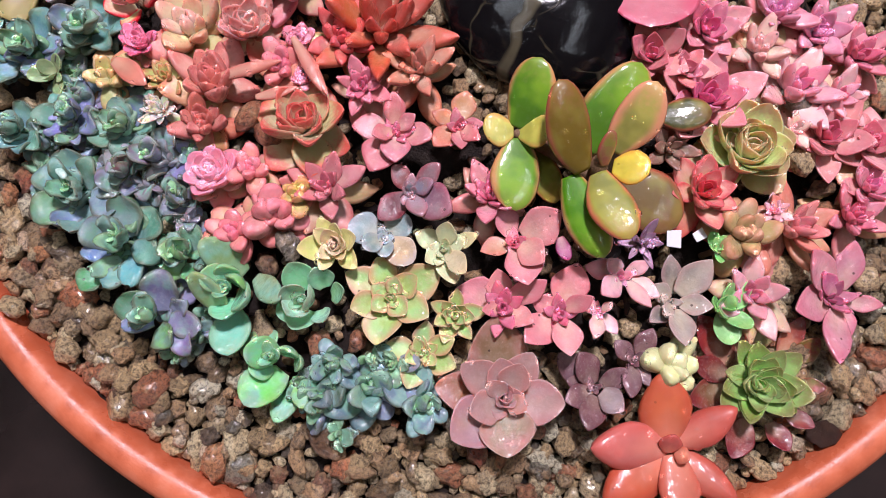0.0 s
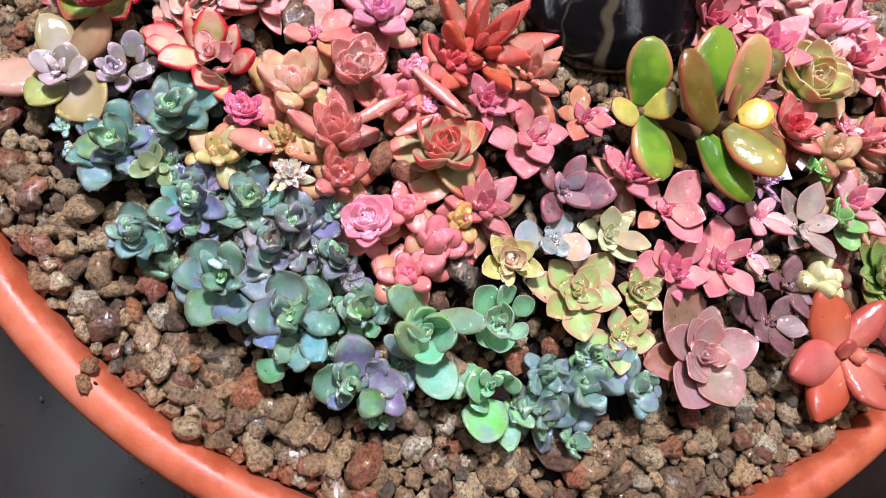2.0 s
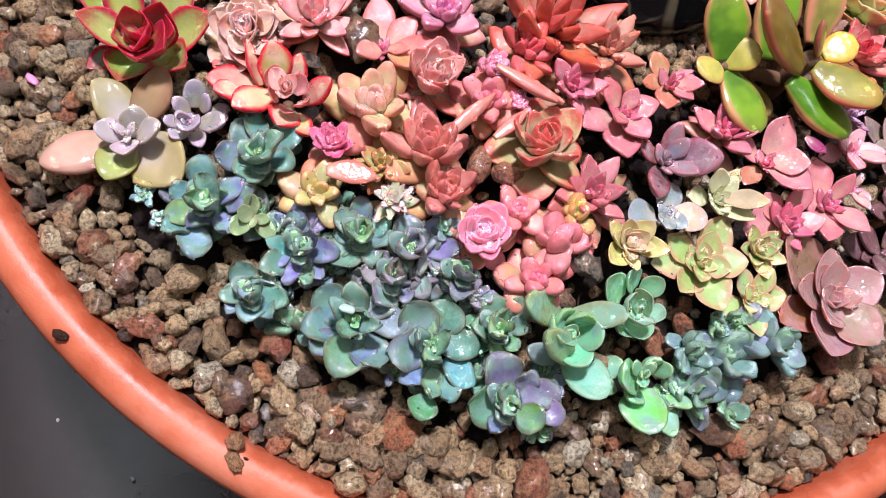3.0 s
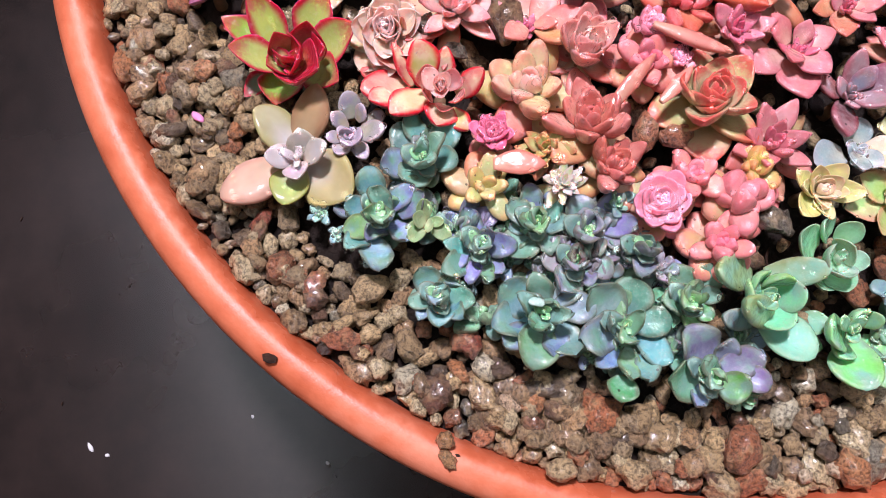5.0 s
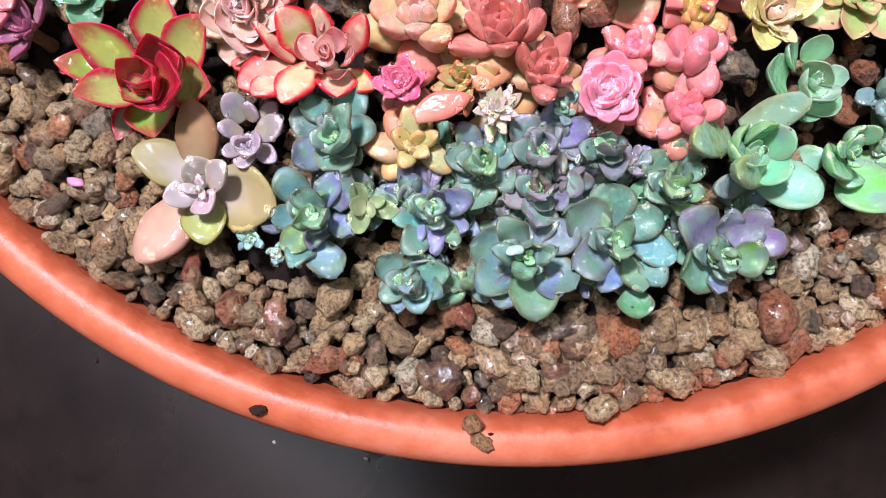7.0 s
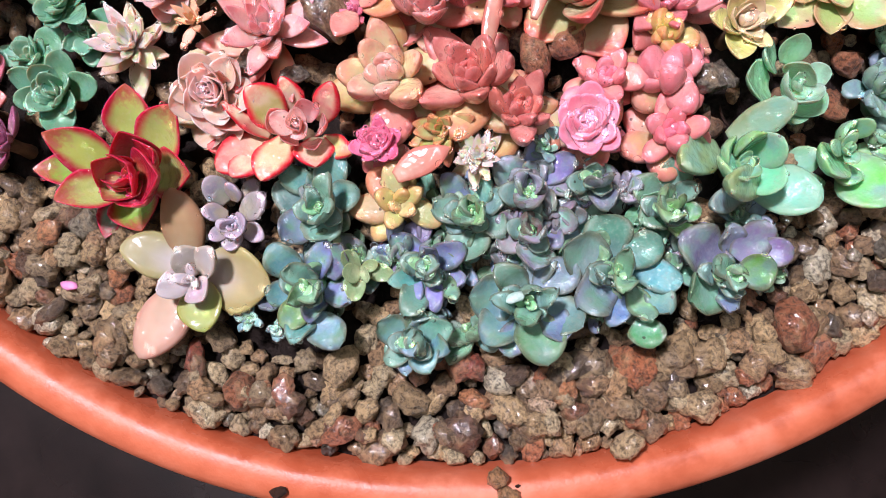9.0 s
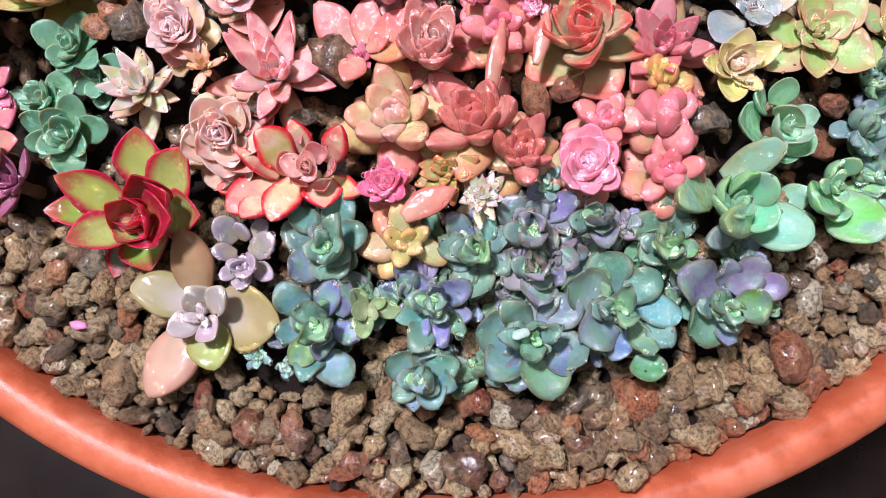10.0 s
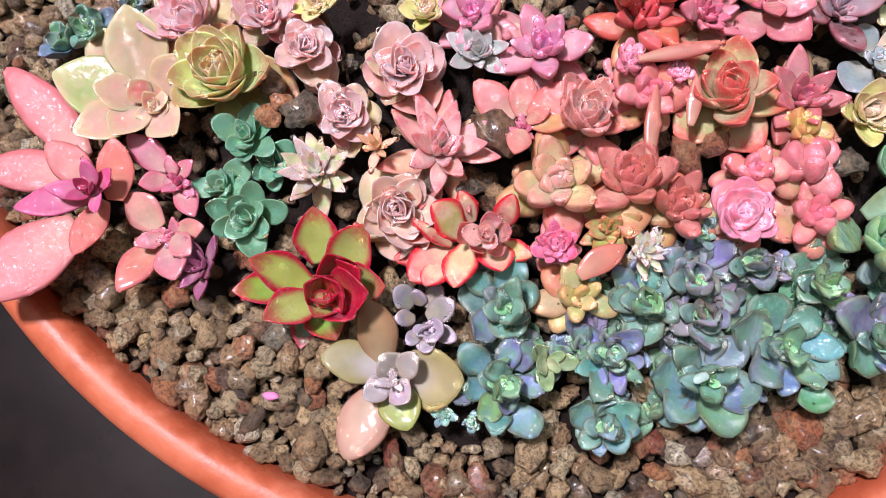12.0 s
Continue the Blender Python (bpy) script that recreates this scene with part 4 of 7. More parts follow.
plant("coralbud", -0.0918, 0.0552, 0.0151, 0.0107, 142)
plant("cluster", -0.1044, 0.0450, 0.0143, 0.0091, 189)
plant("pinkfat", -0.0991, 0.0354, 0.0154, 0.0084, 236)
plant("pinkbead", -0.1075, 0.0236, 0.0147, 0.0108, 283)
plant("pinkfat", -0.1175, 0.0315, 0.0133, 0.0093, 330)
plant("yellowbead", -0.0997, 0.0195, 0.0158, 0.0060, 17)
plant("magenta", -0.0769, 0.0838, 0.0143, 0.0064, 64)
plant("redgreen_s", -0.0839, 0.0711, 0.0147, 0.0077, 111)
plant("variegated", -0.0935, 0.0689, 0.0140, 0.0067, 158)
plant("yellowfat", -0.0901, 0.0891, 0.0127, 0.0097, 205)
plant("bluesmall", -0.0871, 0.1333, 0.0046, 0.0035, 80)
plant("bluesmall", -0.0926, 0.1296, 0.0046, 0.0029, 127)
plant("bluesmall", -0.1007, 0.1213, 0.0048, 0.0055, 174)
plant("palegreen", -0.0959, 0.1058, 0.0107, 0.0084, 221)
plant("bluesmall", -0.1015, 0.0545, 0.0101, 0.0048, 112)
plant("bluelilac", -0.1430, -0.0238, 0.0104, 0.0198, 159)
plant("bluesmall", -0.1405, -0.0391, 0.0103, 0.0107, 206)
plant("bluesmall", -0.1398, -0.0115, 0.0110, 0.0095, 253)
plant("blue", -0.1501, 0.0312, 0.0053, 0.0097, 300)
plant("blue", -0.1324, -0.0279, 0.0116, 0.0103, 34)
plant("blue", -0.1521, -0.0136, 0.0094, 0.0120, 81)
plant("blue", -0.0775, 0.1030, 0.0080, 0.0129, 346)
plant("blue", -0.0905, 0.1151, 0.0067, 0.0139, 33)
plant("bluepurple", -0.0983, 0.0955, 0.0079, 0.0126, 268)
plant("blue", -0.1027, 0.0793, 0.0088, 0.0136, 315)
plant("purple", -0.1062, 0.0620, 0.0096, 0.0132, 2)
plant("purple", -0.1095, 0.0733, 0.0085, 0.0089, 49)
plant("bluepurple", -0.1094, 0.0940, 0.0070, 0.0101, 96)
plant("blue", -0.1230, 0.0841, 0.0064, 0.0142, 143)
plant("bluesmall", -0.1147, 0.1071, 0.0054, 0.0108, 190)
plant("blue", -0.1261, 0.0634, 0.0074, 0.0138, 237)
plant("fern", -0.1278, 0.0449, 0.0081, 0.0101, 284)
plant("blue", -0.1396, 0.0633, 0.0058, 0.0108, 331)
plant("bluepurple", -0.1434, 0.0428, 0.0063, 0.0124, 18)
plant("purple", -0.1200, 0.0479, 0.0089, 0.0086, 65)
plant("bluelilac", -0.1175, 0.0740, 0.0065, 0.0095, 77)
plant("bluepurple", -0.1130, 0.0560, 0.0070, 0.0095, 150)
plant("limeflower", -0.1088, 0.0028, 0.0149, 0.0107, 128)
plant("limepink", -0.1128, -0.0379, 0.0136, 0.0090, 175)
plant("yellowbead", -0.1005, 0.0185, 0.0157, 0.0070, 222)
plant("hotpink", -0.0628, 0.0152, 0.0204, 0.0104, 269)
plant("orangetan", -0.0516, 0.0017, 0.0221, 0.0127, 316)
plant("redcluster", -0.0522, 0.0272, 0.0211, 0.0124, 3)
plant("hotpink", -0.0773, -0.0335, 0.0180, 0.0114, 50)
plant("yellowgrapes", -0.0989, -0.1021, 0.0107, 0.0099, 97)
p = plant("greenred", -0.0940, -0.1290, 0.0110, 0.0150, 144)
leaf_between(p, "greenred_outer", (-0.0906, -0.1205, 0.0000), (-0.0827, -0.1050, 0.0040), 0.60, (150, 40, 44))
leaf_between(p, "greenred_outer", (-0.0859, -0.1224, 0.0000), (-0.0773, -0.1137, 0.0040), 0.80, (170, 110, 70))
leaf_between(p, "greenred_outer", (-0.0830, -0.1269, 0.0000), (-0.0741, -0.1239, 0.0040), 0.90, (150, 150, 80))
leaf_between(p, "greenred_outer", (-0.0825, -0.1342, 0.0000), (-0.0693, -0.1347, 0.0040), 0.50, (206, 110, 70))
leaf_between(p, "greenred_outer", (-0.0827, -0.1380, 0.0000), (-0.0734, -0.1420, 0.0040), 0.70, (140, 160, 80))
leaf_between(p, "greenred_outer", (-0.0884, -0.1419, 0.0000), (-0.0871, -0.1486, 0.0040), 0.70, (150, 150, 80))
leaf_between(p, "greenred_outer", (-0.0978, -0.1416, 0.0000), (-0.0995, -0.1491, 0.0040), 0.70, (120, 60, 56))
leaf_between(p, "greenred_outer", (-0.1031, -0.1380, 0.0000), (-0.1088, -0.1444, 0.0040), 0.80, (130, 30, 44))
leaf_between(p, "greenred_outer", (-0.1051, -0.1314, 0.0000), (-0.1175, -0.1288, 0.0040), 0.70, (120, 30, 44))
leaf_between(p, "greenred_outer", (-0.1033, -0.1253, 0.0000), (-0.1139, -0.1212, 0.0040), 0.60, (140, 160, 80))
leaf_between(p, "greenred_outer", (-0.0993, -0.1219, 0.0000), (-0.1067, -0.1112, 0.0040), 0.70, (120, 80, 56))
leaf_between(p, "greenred_outer", (-0.0950, -0.1212, 0.0000), (-0.0961, -0.1083, 0.0040), 0.60, (110, 40, 44))
plant("clover", -0.0774, -0.1098, 0.0117, 0.0101, 191)
plant("palepink", -0.0705, -0.1168, 0.0114, 0.0132, 238)
plant("clover", -0.0631, -0.1014, 0.0136, 0.0057, 285)
plant("lilacfuzz", -0.0705, -0.0796, 0.0152, 0.0083, 332)
plant("tanfat", -0.0553, -0.1070, 0.0134, 0.0117, 19)
plant("redrose", -0.0488, -0.0906, 0.0156, 0.0136, 66)
plant("limerose", -0.0303, -0.0990, 0.0156, 0.0158, 113)
plant("browntan", -0.0410, -0.0760, 0.0177, 0.0096, 160)
plant("pinktri", -0.0153, -0.1203, 0.0133, 0.0161, 207)
plant("palepink", -0.0451, -0.1128, 0.0133, 0.0061, 254)
plant("coralstar", -0.0464, -0.1210, 0.0123, 0.0142, 301)
plant("hotpink", -0.0351, -0.1369, 0.0108, 0.0119, 348)
plant("pinkmag", -0.0218, -0.0815, 0.0180, 0.0186, 35)
plant("palepink", -0.0063, -0.1050, 0.0154, 0.0181, 82)
plant("pinktri", -0.0167, -0.0600, 0.0207, 0.0145, 129)
plant("pinkmag", -0.0014, -0.0724, 0.0195, 0.0143, 176)
plant("cream", -0.0006, -0.0899, 0.0173, 0.0115, 223)
plant("lilacpink", 0.0138, -0.0913, 0.0170, 0.0121, 270)
plant("lilacpink", 0.0149, -0.1048, 0.0153, 0.0130, 317)
plant("orangered", -0.0432, 0.0187, 0.0226, 0.0256, 4)
plant("hotpink", 0.0138, -0.1203, 0.0134, 0.0139, 51)
plant("palepink", -0.0023, -0.1187, 0.0137, 0.0116, 98)
plant("pinktri", -0.0113, -0.1341, 0.0117, 0.0129, 145)
plant("pinkmag", -0.0246, -0.1387, 0.0109, 0.0124, 192)
plant("cream", -0.0195, -0.1092, 0.0146, 0.0066, 239)
plant("pinktri", -0.0171, -0.0706, 0.0194, 0.0097, 286)
p = specimen("maroon", -0.0436, 0.1337)
leaf_between(p, "maroon", (-0.0370, 0.1380, 0.0000), (-0.0256, 0.1505, 0.0030), 0.62, (150, 186, 70))
leaf_between(p, "maroon", (-0.0363, 0.1290, 0.0010), (-0.0247, 0.1199, 0.0060), 0.85, (190, 198, 116))
leaf_between(p, "maroon", (-0.0429, 0.1366, 0.0000), (-0.0549, 0.1401, 0.0020), 1.00, (150, 190, 80))
leaf_between(p, "maroon", (-0.0425, 0.1393, -0.0010), (-0.0482, 0.1493, 0.0000), 0.55, (140, 170, 150))
leaf_between(p, "maroon", (-0.0414, 0.1288, 0.0030), (-0.0400, 0.1122, 0.0110), 0.66, (190, 198, 116))
leaf_between(p, "maroon", (-0.0452, 0.1294, 0.0030), (-0.0551, 0.1198, 0.0100), 0.80, (190, 198, 116))
leaf_between(p, "maroon", (-0.0389, 0.1347, 0.0040), (-0.0242, 0.1409, 0.0120), 0.62, (190, 198, 116))
leaf_between(p, "maroon", (-0.0429, 0.1363, 0.0040), (-0.0404, 0.1501, 0.0110), 0.72, (190, 198, 116))
leaf_between(p, "maroon", (-0.0446, 0.1289, 0.0070), (-0.0379, 0.1252, 0.0190), 0.78, (164, 112, 92))
leaf_between(p, "maroon", (-0.0456, 0.1311, 0.0070), (-0.0480, 0.1206, 0.0180), 0.90, (196, 64, 84))
leaf_between(p, "maroon", (-0.0460, 0.1325, 0.0060), (-0.0578, 0.1311, 0.0160), 0.80, (170, 40, 66))
leaf_between(p, "maroon", (-0.0448, 0.1335, 0.0090), (-0.0396, 0.1346, 0.0200), 0.75, (196, 150, 104))
leaf_between(p, "maroon", (-0.0453, 0.1335, 0.0080), (-0.0489, 0.1404, 0.0160), 0.95, (188, 188, 100))
leaf_between(p, "maroon", (-0.0455, 0.1324, 0.0090), (-0.0550, 0.1234, 0.0190), 0.85, (200, 40, 70))
leaf_between(p, "maroon", (-0.0460, 0.1328, 0.0110), (-0.0477, 0.1267, 0.0210), 1.00, (206, 60, 84))
leaf_between(p, "maroon", (-0.0460, 0.1328, 0.0110), (-0.0497, 0.1353, 0.0190), 1.00, (206, 60, 84))
heart(p, "maroon", -0.0477, 0.1324, 0.0140, 0.0060, 7)
p = specimen("mauve", -0.1289, -0.0609)
leaf_between(p, "mauve", (-0.1300, -0.0582, 0.0052), (-0.1354, -0.0410, 0.0074), 0.67, (170, 110, 80))
leaf_between(p, "mauve", (-0.1259, -0.0592, 0.0055), (-0.1096, -0.0470, 0.0090), 0.95, (150, 120, 90))
leaf_between(p, "mauve", (-0.1264, -0.0617, 0.0058), (-0.1131, -0.0627, 0.0089), 0.78)
leaf_between(p, "mauve", (-0.1280, -0.0641, 0.0061), (-0.1231, -0.0778, 0.0103), 0.95)
leaf_between(p, "mauve", (-0.1318, -0.0597, 0.0064), (-0.1461, -0.0505, 0.0121), 0.90, (186, 150, 160))
leaf_between(p, "mauve", (-0.1315, -0.0627, 0.0068), (-0.1441, -0.0688, 0.0125), 1.06, (180, 160, 140))
leaf_between(p, "mauve", (-0.1283, -0.0586, 0.0071), (-0.1249, -0.0445, 0.0132), 0.73)
leaf_between(p, "mauve", (-0.1273, -0.0602, 0.0074), (-0.1188, -0.0540, 0.0124), 0.90)
leaf_between(p, "mauve", (-0.1271, -0.0613, 0.0077), (-0.1173, -0.0612, 0.0130), 0.90)
leaf_between(p, "mauve", (-0.1304, -0.0599, 0.0080), (-0.1377, -0.0525, 0.0139), 0.95)
leaf_between(p, "mauve", (-0.1290, -0.0624, 0.0084), (-0.1295, -0.0683, 0.0124), 0.90, (190, 140, 130))
leaf_between(p, "mauve", (-0.1285, -0.0601, 0.0087), (-0.1260, -0.0544, 0.0126), 0.95)
heart(p, "mauve", -0.1289, -0.0609, 0.0077, 0.0085, 12)
p = specimen("limepink", -0.1161, -0.0187)
leaf_between(p, "limepink", (-0.1156, -0.0158, 0.0083), (-0.1147, -0.0033, 0.0091), 0.81, (214, 206, 150))
leaf_between(p, "limepink", (-0.1144, -0.0168, 0.0086), (-0.1071, -0.0096, 0.0098), 0.90)
leaf_between(p, "limepink", (-0.1137, -0.0200, 0.0090), (-0.1026, -0.0291, 0.0114), 0.78)
leaf_between(p, "limepink", (-0.1173, -0.0169, 0.0093), (-0.1248, -0.0099, 0.0116), 0.95)
leaf_between(p, "limepink", (-0.1183, -0.0189, 0.0097), (-0.1306, -0.0222, 0.0132), 0.95)
leaf_between(p, "limepink", (-0.1160, -0.0205, 0.0100), (-0.1168, -0.0319, 0.0137), 0.90)
leaf_between(p, "limepink", (-0.1145, -0.0192, 0.0104), (-0.1072, -0.0236, 0.0136), 0.95)
leaf_between(p, "limepink", (-0.1159, -0.0174, 0.0107), (-0.1155, -0.0120, 0.0131), 1.01)
leaf_between(p, "limepink", (-0.1170, -0.0179, 0.0111), (-0.1222, -0.0153, 0.0139), 1.01)
leaf_between(p, "limepink", (-0.1165, -0.0196, 0.0114), (-0.1193, -0.0256, 0.0148), 1.01)
leaf_between(p, "limepink", (-0.1150, -0.0185, 0.0118), (-0.1100, -0.0186, 0.0148), 1.01)
heart(p, "limepink", -0.1161, -0.0187, 0.0108, 0.0069, 11)
p = specimen("limepink", -0.1269, -0.0340)
leaf_between(p, "limepink", (-0.1274, -0.0321, 0.0066), (-0.1302, -0.0226, 0.0072), 0.81)
leaf_between(p, "limepink", (-0.1288, -0.0340, 0.0071), (-0.1384, -0.0342, 0.0084), 0.90)
leaf_between(p, "limepink", (-0.1269, -0.0357, 0.0076), (-0.1269, -0.0448, 0.0095), 0.87)
leaf_between(p, "limepink", (-0.1255, -0.0334, 0.0081), (-0.1180, -0.0303, 0.0104), 0.81, (150, 190, 140))
leaf_between(p, "limepink", (-0.1257, -0.0351, 0.0086), (-0.1190, -0.0409, 0.0118), 0.67)
leaf_between(p, "limepink", (-0.1276, -0.0334, 0.0091), (-0.1314, -0.0301, 0.0112), 1.01)
leaf_between(p, "limepink", (-0.1272, -0.0348, 0.0096), (-0.1287, -0.0391, 0.0119), 0.95)
leaf_between(p, "limepink", (-0.1265, -0.0333, 0.0101), (-0.1241, -0.0299, 0.0126), 0.95)
heart(p, "limepink", -0.1269, -0.0340, 0.0091, 0.0057, 11)
p = specimen("palelime", -0.0972, -0.0272)
leaf_between(p, "palelime", (-0.0962, -0.0253, 0.0104), (-0.0954, -0.0173, 0.0120), 0.78)
leaf_between(p, "palelime", (-0.0951, -0.0282, 0.0110), (-0.0888, -0.0349, 0.0140), 0.45, (222, 210, 160))
leaf_between(p, "palelime", (-0.0981, -0.0280, 0.0116), (-0.1068, -0.0338, 0.0159), 0.67)
leaf_between(p, "palelime", (-0.0977, -0.0264, 0.0121), (-0.1034, -0.0233, 0.0156), 0.84)
leaf_between(p, "palelime", (-0.0959, -0.0279, 0.0127), (-0.0922, -0.0326, 0.0169), 0.78)
leaf_between(p, "palelime", (-0.0954, -0.0267, 0.0133), (-0.0892, -0.0253, 0.0189), 0.84)
leaf_between(p, "palelime", (-0.0976, -0.0287, 0.0139), (-0.1023, -0.0375, 0.0220), 0.45, (214, 200, 160))
heart(p, "palelime", -0.0972, -0.0272, 0.0129, 0.0069, 12)
p = specimen("greyround", -0.1013, -0.0101)
leaf_between(p, "greyround", (-0.1006, -0.0076, 0.0103), (-0.1011, 0.0019, 0.0109), 1.06)
leaf_between(p, "greyround", (-0.0992, -0.0100, 0.0110), (-0.0917, -0.0132, 0.0123), 1.06)
leaf_between(p, "greyround", (-0.1014, -0.0113, 0.0117), (-0.1053, -0.0209, 0.0144), 0.95, (206, 180, 140))
leaf_between(p, "greyround", (-0.1017, -0.0093, 0.0124), (-0.1066, -0.0079, 0.0142), 0.90)
leaf_between(p, "greyround", (-0.1018, -0.0103, 0.0131), (-0.1066, -0.0135, 0.0156), 0.90)
leaf_between(p, "greyround", (-0.1019, -0.0091, 0.0138), (-0.1072, -0.0058, 0.0173), 0.90)
heart(p, "greyround", -0.1013, -0.0101, 0.0128, 0.0040, 8)
p = specimen("pinktri", -0.0868, -0.0453)
leaf_between(p, "pinktri", (-0.0868, -0.0442, 0.0108), (-0.0929, -0.0369, 0.0113), 0.67, (206, 140, 110))
leaf_between(p, "pinktri", (-0.0847, -0.0440, 0.0116), (-0.0787, -0.0363, 0.0135), 0.84)
leaf_between(p, "pinktri", (-0.0838, -0.0469, 0.0125), (-0.0732, -0.0543, 0.0170), 0.87)
leaf_between(p, "pinktri", (-0.0880, -0.0469, 0.0134), (-0.0980, -0.0539, 0.0187), 0.95)
leaf_between(p, "pinktri", (-0.0867, -0.0472, 0.0143), (-0.0893, -0.0558, 0.0196), 0.90)
heart(p, "pinktri", -0.0868, -0.0453, 0.0133, 0.0052, 9)
p = specimen("pinktri", -0.1056, -0.0498)
leaf_between(p, "pinktri", (-0.1051, -0.0477, 0.0084), (-0.1056, -0.0348, 0.0092), 1.01)
leaf_between(p, "pinktri", (-0.1035, -0.0491, 0.0093), (-0.0953, -0.0438, 0.0112), 0.84)
leaf_between(p, "pinktri", (-0.1031, -0.0513, 0.0101), (-0.0923, -0.0575, 0.0143), 0.56)
leaf_between(p, "pinktri", (-0.1054, -0.0517, 0.0110), (-0.1065, -0.0599, 0.0149), 0.84)
leaf_between(p, "pinktri", (-0.1060, -0.0491, 0.0119), (-0.1092, -0.0442, 0.0151), 0.67)
heart(p, "hotpink", -0.1056, -0.0498, 0.0109, 0.0097, 13)
p = specimen("pinktri", -0.1002, -0.0658)
leaf_between(p, "pinktri", (-0.0969, -0.0662, 0.0080), (-0.0837, -0.0645, 0.0088), 0.95)
leaf_between(p, "pinktri", (-0.0995, -0.0648, 0.0089), (-0.0992, -0.0565, 0.0105), 0.78)
leaf_between(p, "pinktri", (-0.1018, -0.0653, 0.0098), (-0.1130, -0.0598, 0.0136), 0.84)
leaf_between(p, "pinktri", (-0.1016, -0.0674, 0.0106), (-0.1112, -0.0728, 0.0158), 0.81)
leaf_between(p, "pinktri", (-0.0984, -0.0671, 0.0115), (-0.0916, -0.0717, 0.0169), 0.56)
heart(p, "hotpink", -0.1002, -0.0658, 0.0105, 0.0075, 12)
p = specimen("greystar", -0.0835, -0.0945)
leaf_between(p, "greystar", (-0.0802, -0.0950, 0.0072), (-0.0693, -0.0897, 0.0080), 0.62, (130, 120, 112))
leaf_between(p, "greystar", (-0.0839, -0.0952, 0.0078), (-0.0917, -0.0918, 0.0090), 0.67, (110, 104, 100))
leaf_between(p, "greystar", (-0.0799, -0.0966, 0.0084), (-0.0666, -0.1004, 0.0118), 0.73)
leaf_between(p, "greystar", (-0.0824, -0.0942, 0.0090), (-0.0813, -0.0869, 0.0113), 0.78)
leaf_between(p, "greystar", (-0.0823, -0.0973, 0.0096), (-0.0804, -0.1059, 0.0139), 0.65)
leaf_between(p, "greystar", (-0.0848, -0.0966, 0.0102), (-0.0950, -0.1021, 0.0161), 0.69)
leaf_between(p, "greystar", (-0.0839, -0.0949, 0.0107), (-0.0884, -0.0936, 0.0131), 0.84)
heart(p, "greystar", -0.0835, -0.0945, 0.0097, 0.0052, 9)
p = specimen("palepink", -0.0831, -0.0778)
leaf_between(p, "palepink", (-0.0820, -0.0770, 0.0088), (-0.0826, -0.0671, 0.0094), 0.73)
leaf_between(p, "palepink", (-0.0822, -0.0807, 0.0095), (-0.0832, -0.0909, 0.0113), 0.58)
leaf_between(p, "palepink", (-0.0809, -0.0795, 0.0102), (-0.0748, -0.0840, 0.0124), 0.56)
leaf_between(p, "palepink", (-0.0832, -0.0803, 0.0109), (-0.0885, -0.0889, 0.0150), 0.47)
leaf_between(p, "palepink", (-0.0819, -0.0773, 0.0116), (-0.0794, -0.0718, 0.0144), 0.78)
leaf_between(p, "palepink", (-0.0839, -0.0776, 0.0123), (-0.0914, -0.0738, 0.0164), 0.78)
heart(p, "palepink", -0.0831, -0.0778, 0.0113, 0.0058, 10)
p = specimen("palepink", -0.0950, -0.0761)
leaf_between(p, "palepink", (-0.0947, -0.0783, 0.0078), (-0.0983, -0.0842, 0.0082), 0.69)
leaf_between(p, "palepink", (-0.0942, -0.0759, 0.0090), (-0.0942, -0.0704, 0.0102), 0.84)
leaf_between(p, "palepink", (-0.0958, -0.0768, 0.0101), (-0.1031, -0.0770, 0.0130), 0.69, (230, 190, 180))
leaf_between(p, "palepink", (-0.0940, -0.0769, 0.0113), (-0.0909, -0.0784, 0.0136), 0.67)
heart(p, "palepink", -0.0950, -0.0761, 0.0103, 0.0040, 9)
p = specimen("darkmauve", -0.1158, -0.0841)
leaf_between(p, "darkmauve", (-0.1147, -0.0830, 0.0051), (-0.1105, -0.0703, 0.0059), 0.73)
leaf_between(p, "darkmauve", (-0.1157, -0.0837, 0.0057), (-0.1167, -0.0754, 0.0069), 0.67)
leaf_between(p, "darkmauve", (-0.1143, -0.0836, 0.0063), (-0.1077, -0.0753, 0.0088), 0.78)
leaf_between(p, "darkmauve", (-0.1142, -0.0860, 0.0069), (-0.1067, -0.0907, 0.0099), 0.73)
leaf_between(p, "darkmauve", (-0.1169, -0.0837, 0.0074), (-0.1234, -0.0771, 0.0110), 0.84)
leaf_between(p, "darkmauve", (-0.1177, -0.0849, 0.0080), (-0.1282, -0.0851, 0.0133), 0.73)
leaf_between(p, "darkmauve", (-0.1161, -0.0862, 0.0086), (-0.1181, -0.0934, 0.0138), 0.95, (170, 150, 150))
heart(p, "darkmauve", -0.1158, -0.0841, 0.0076, 0.0040, 8)
p = specimen("darkmauve", -0.1037, -0.0914)
leaf_between(p, "darkmauve", (-0.1026, -0.0915, 0.0057), (-0.1005, -0.0844, 0.0062), 0.84)
leaf_between(p, "darkmauve", (-0.1014, -0.0928, 0.0066), (-0.0922, -0.0936, 0.0084), 0.67)
leaf_between(p, "darkmauve", (-0.1041, -0.0935, 0.0075), (-0.1085, -0.0985, 0.0098), 0.62)
leaf_between(p, "darkmauve", (-0.1051, -0.0924, 0.0083), (-0.1146, -0.0924, 0.0126), 0.62)
leaf_between(p, "darkmauve", (-0.1028, -0.0921, 0.0092), (-0.0997, -0.0925, 0.0112), 0.78)
heart(p, "darkmauve", -0.1037, -0.0914, 0.0082, 0.0046, 9)
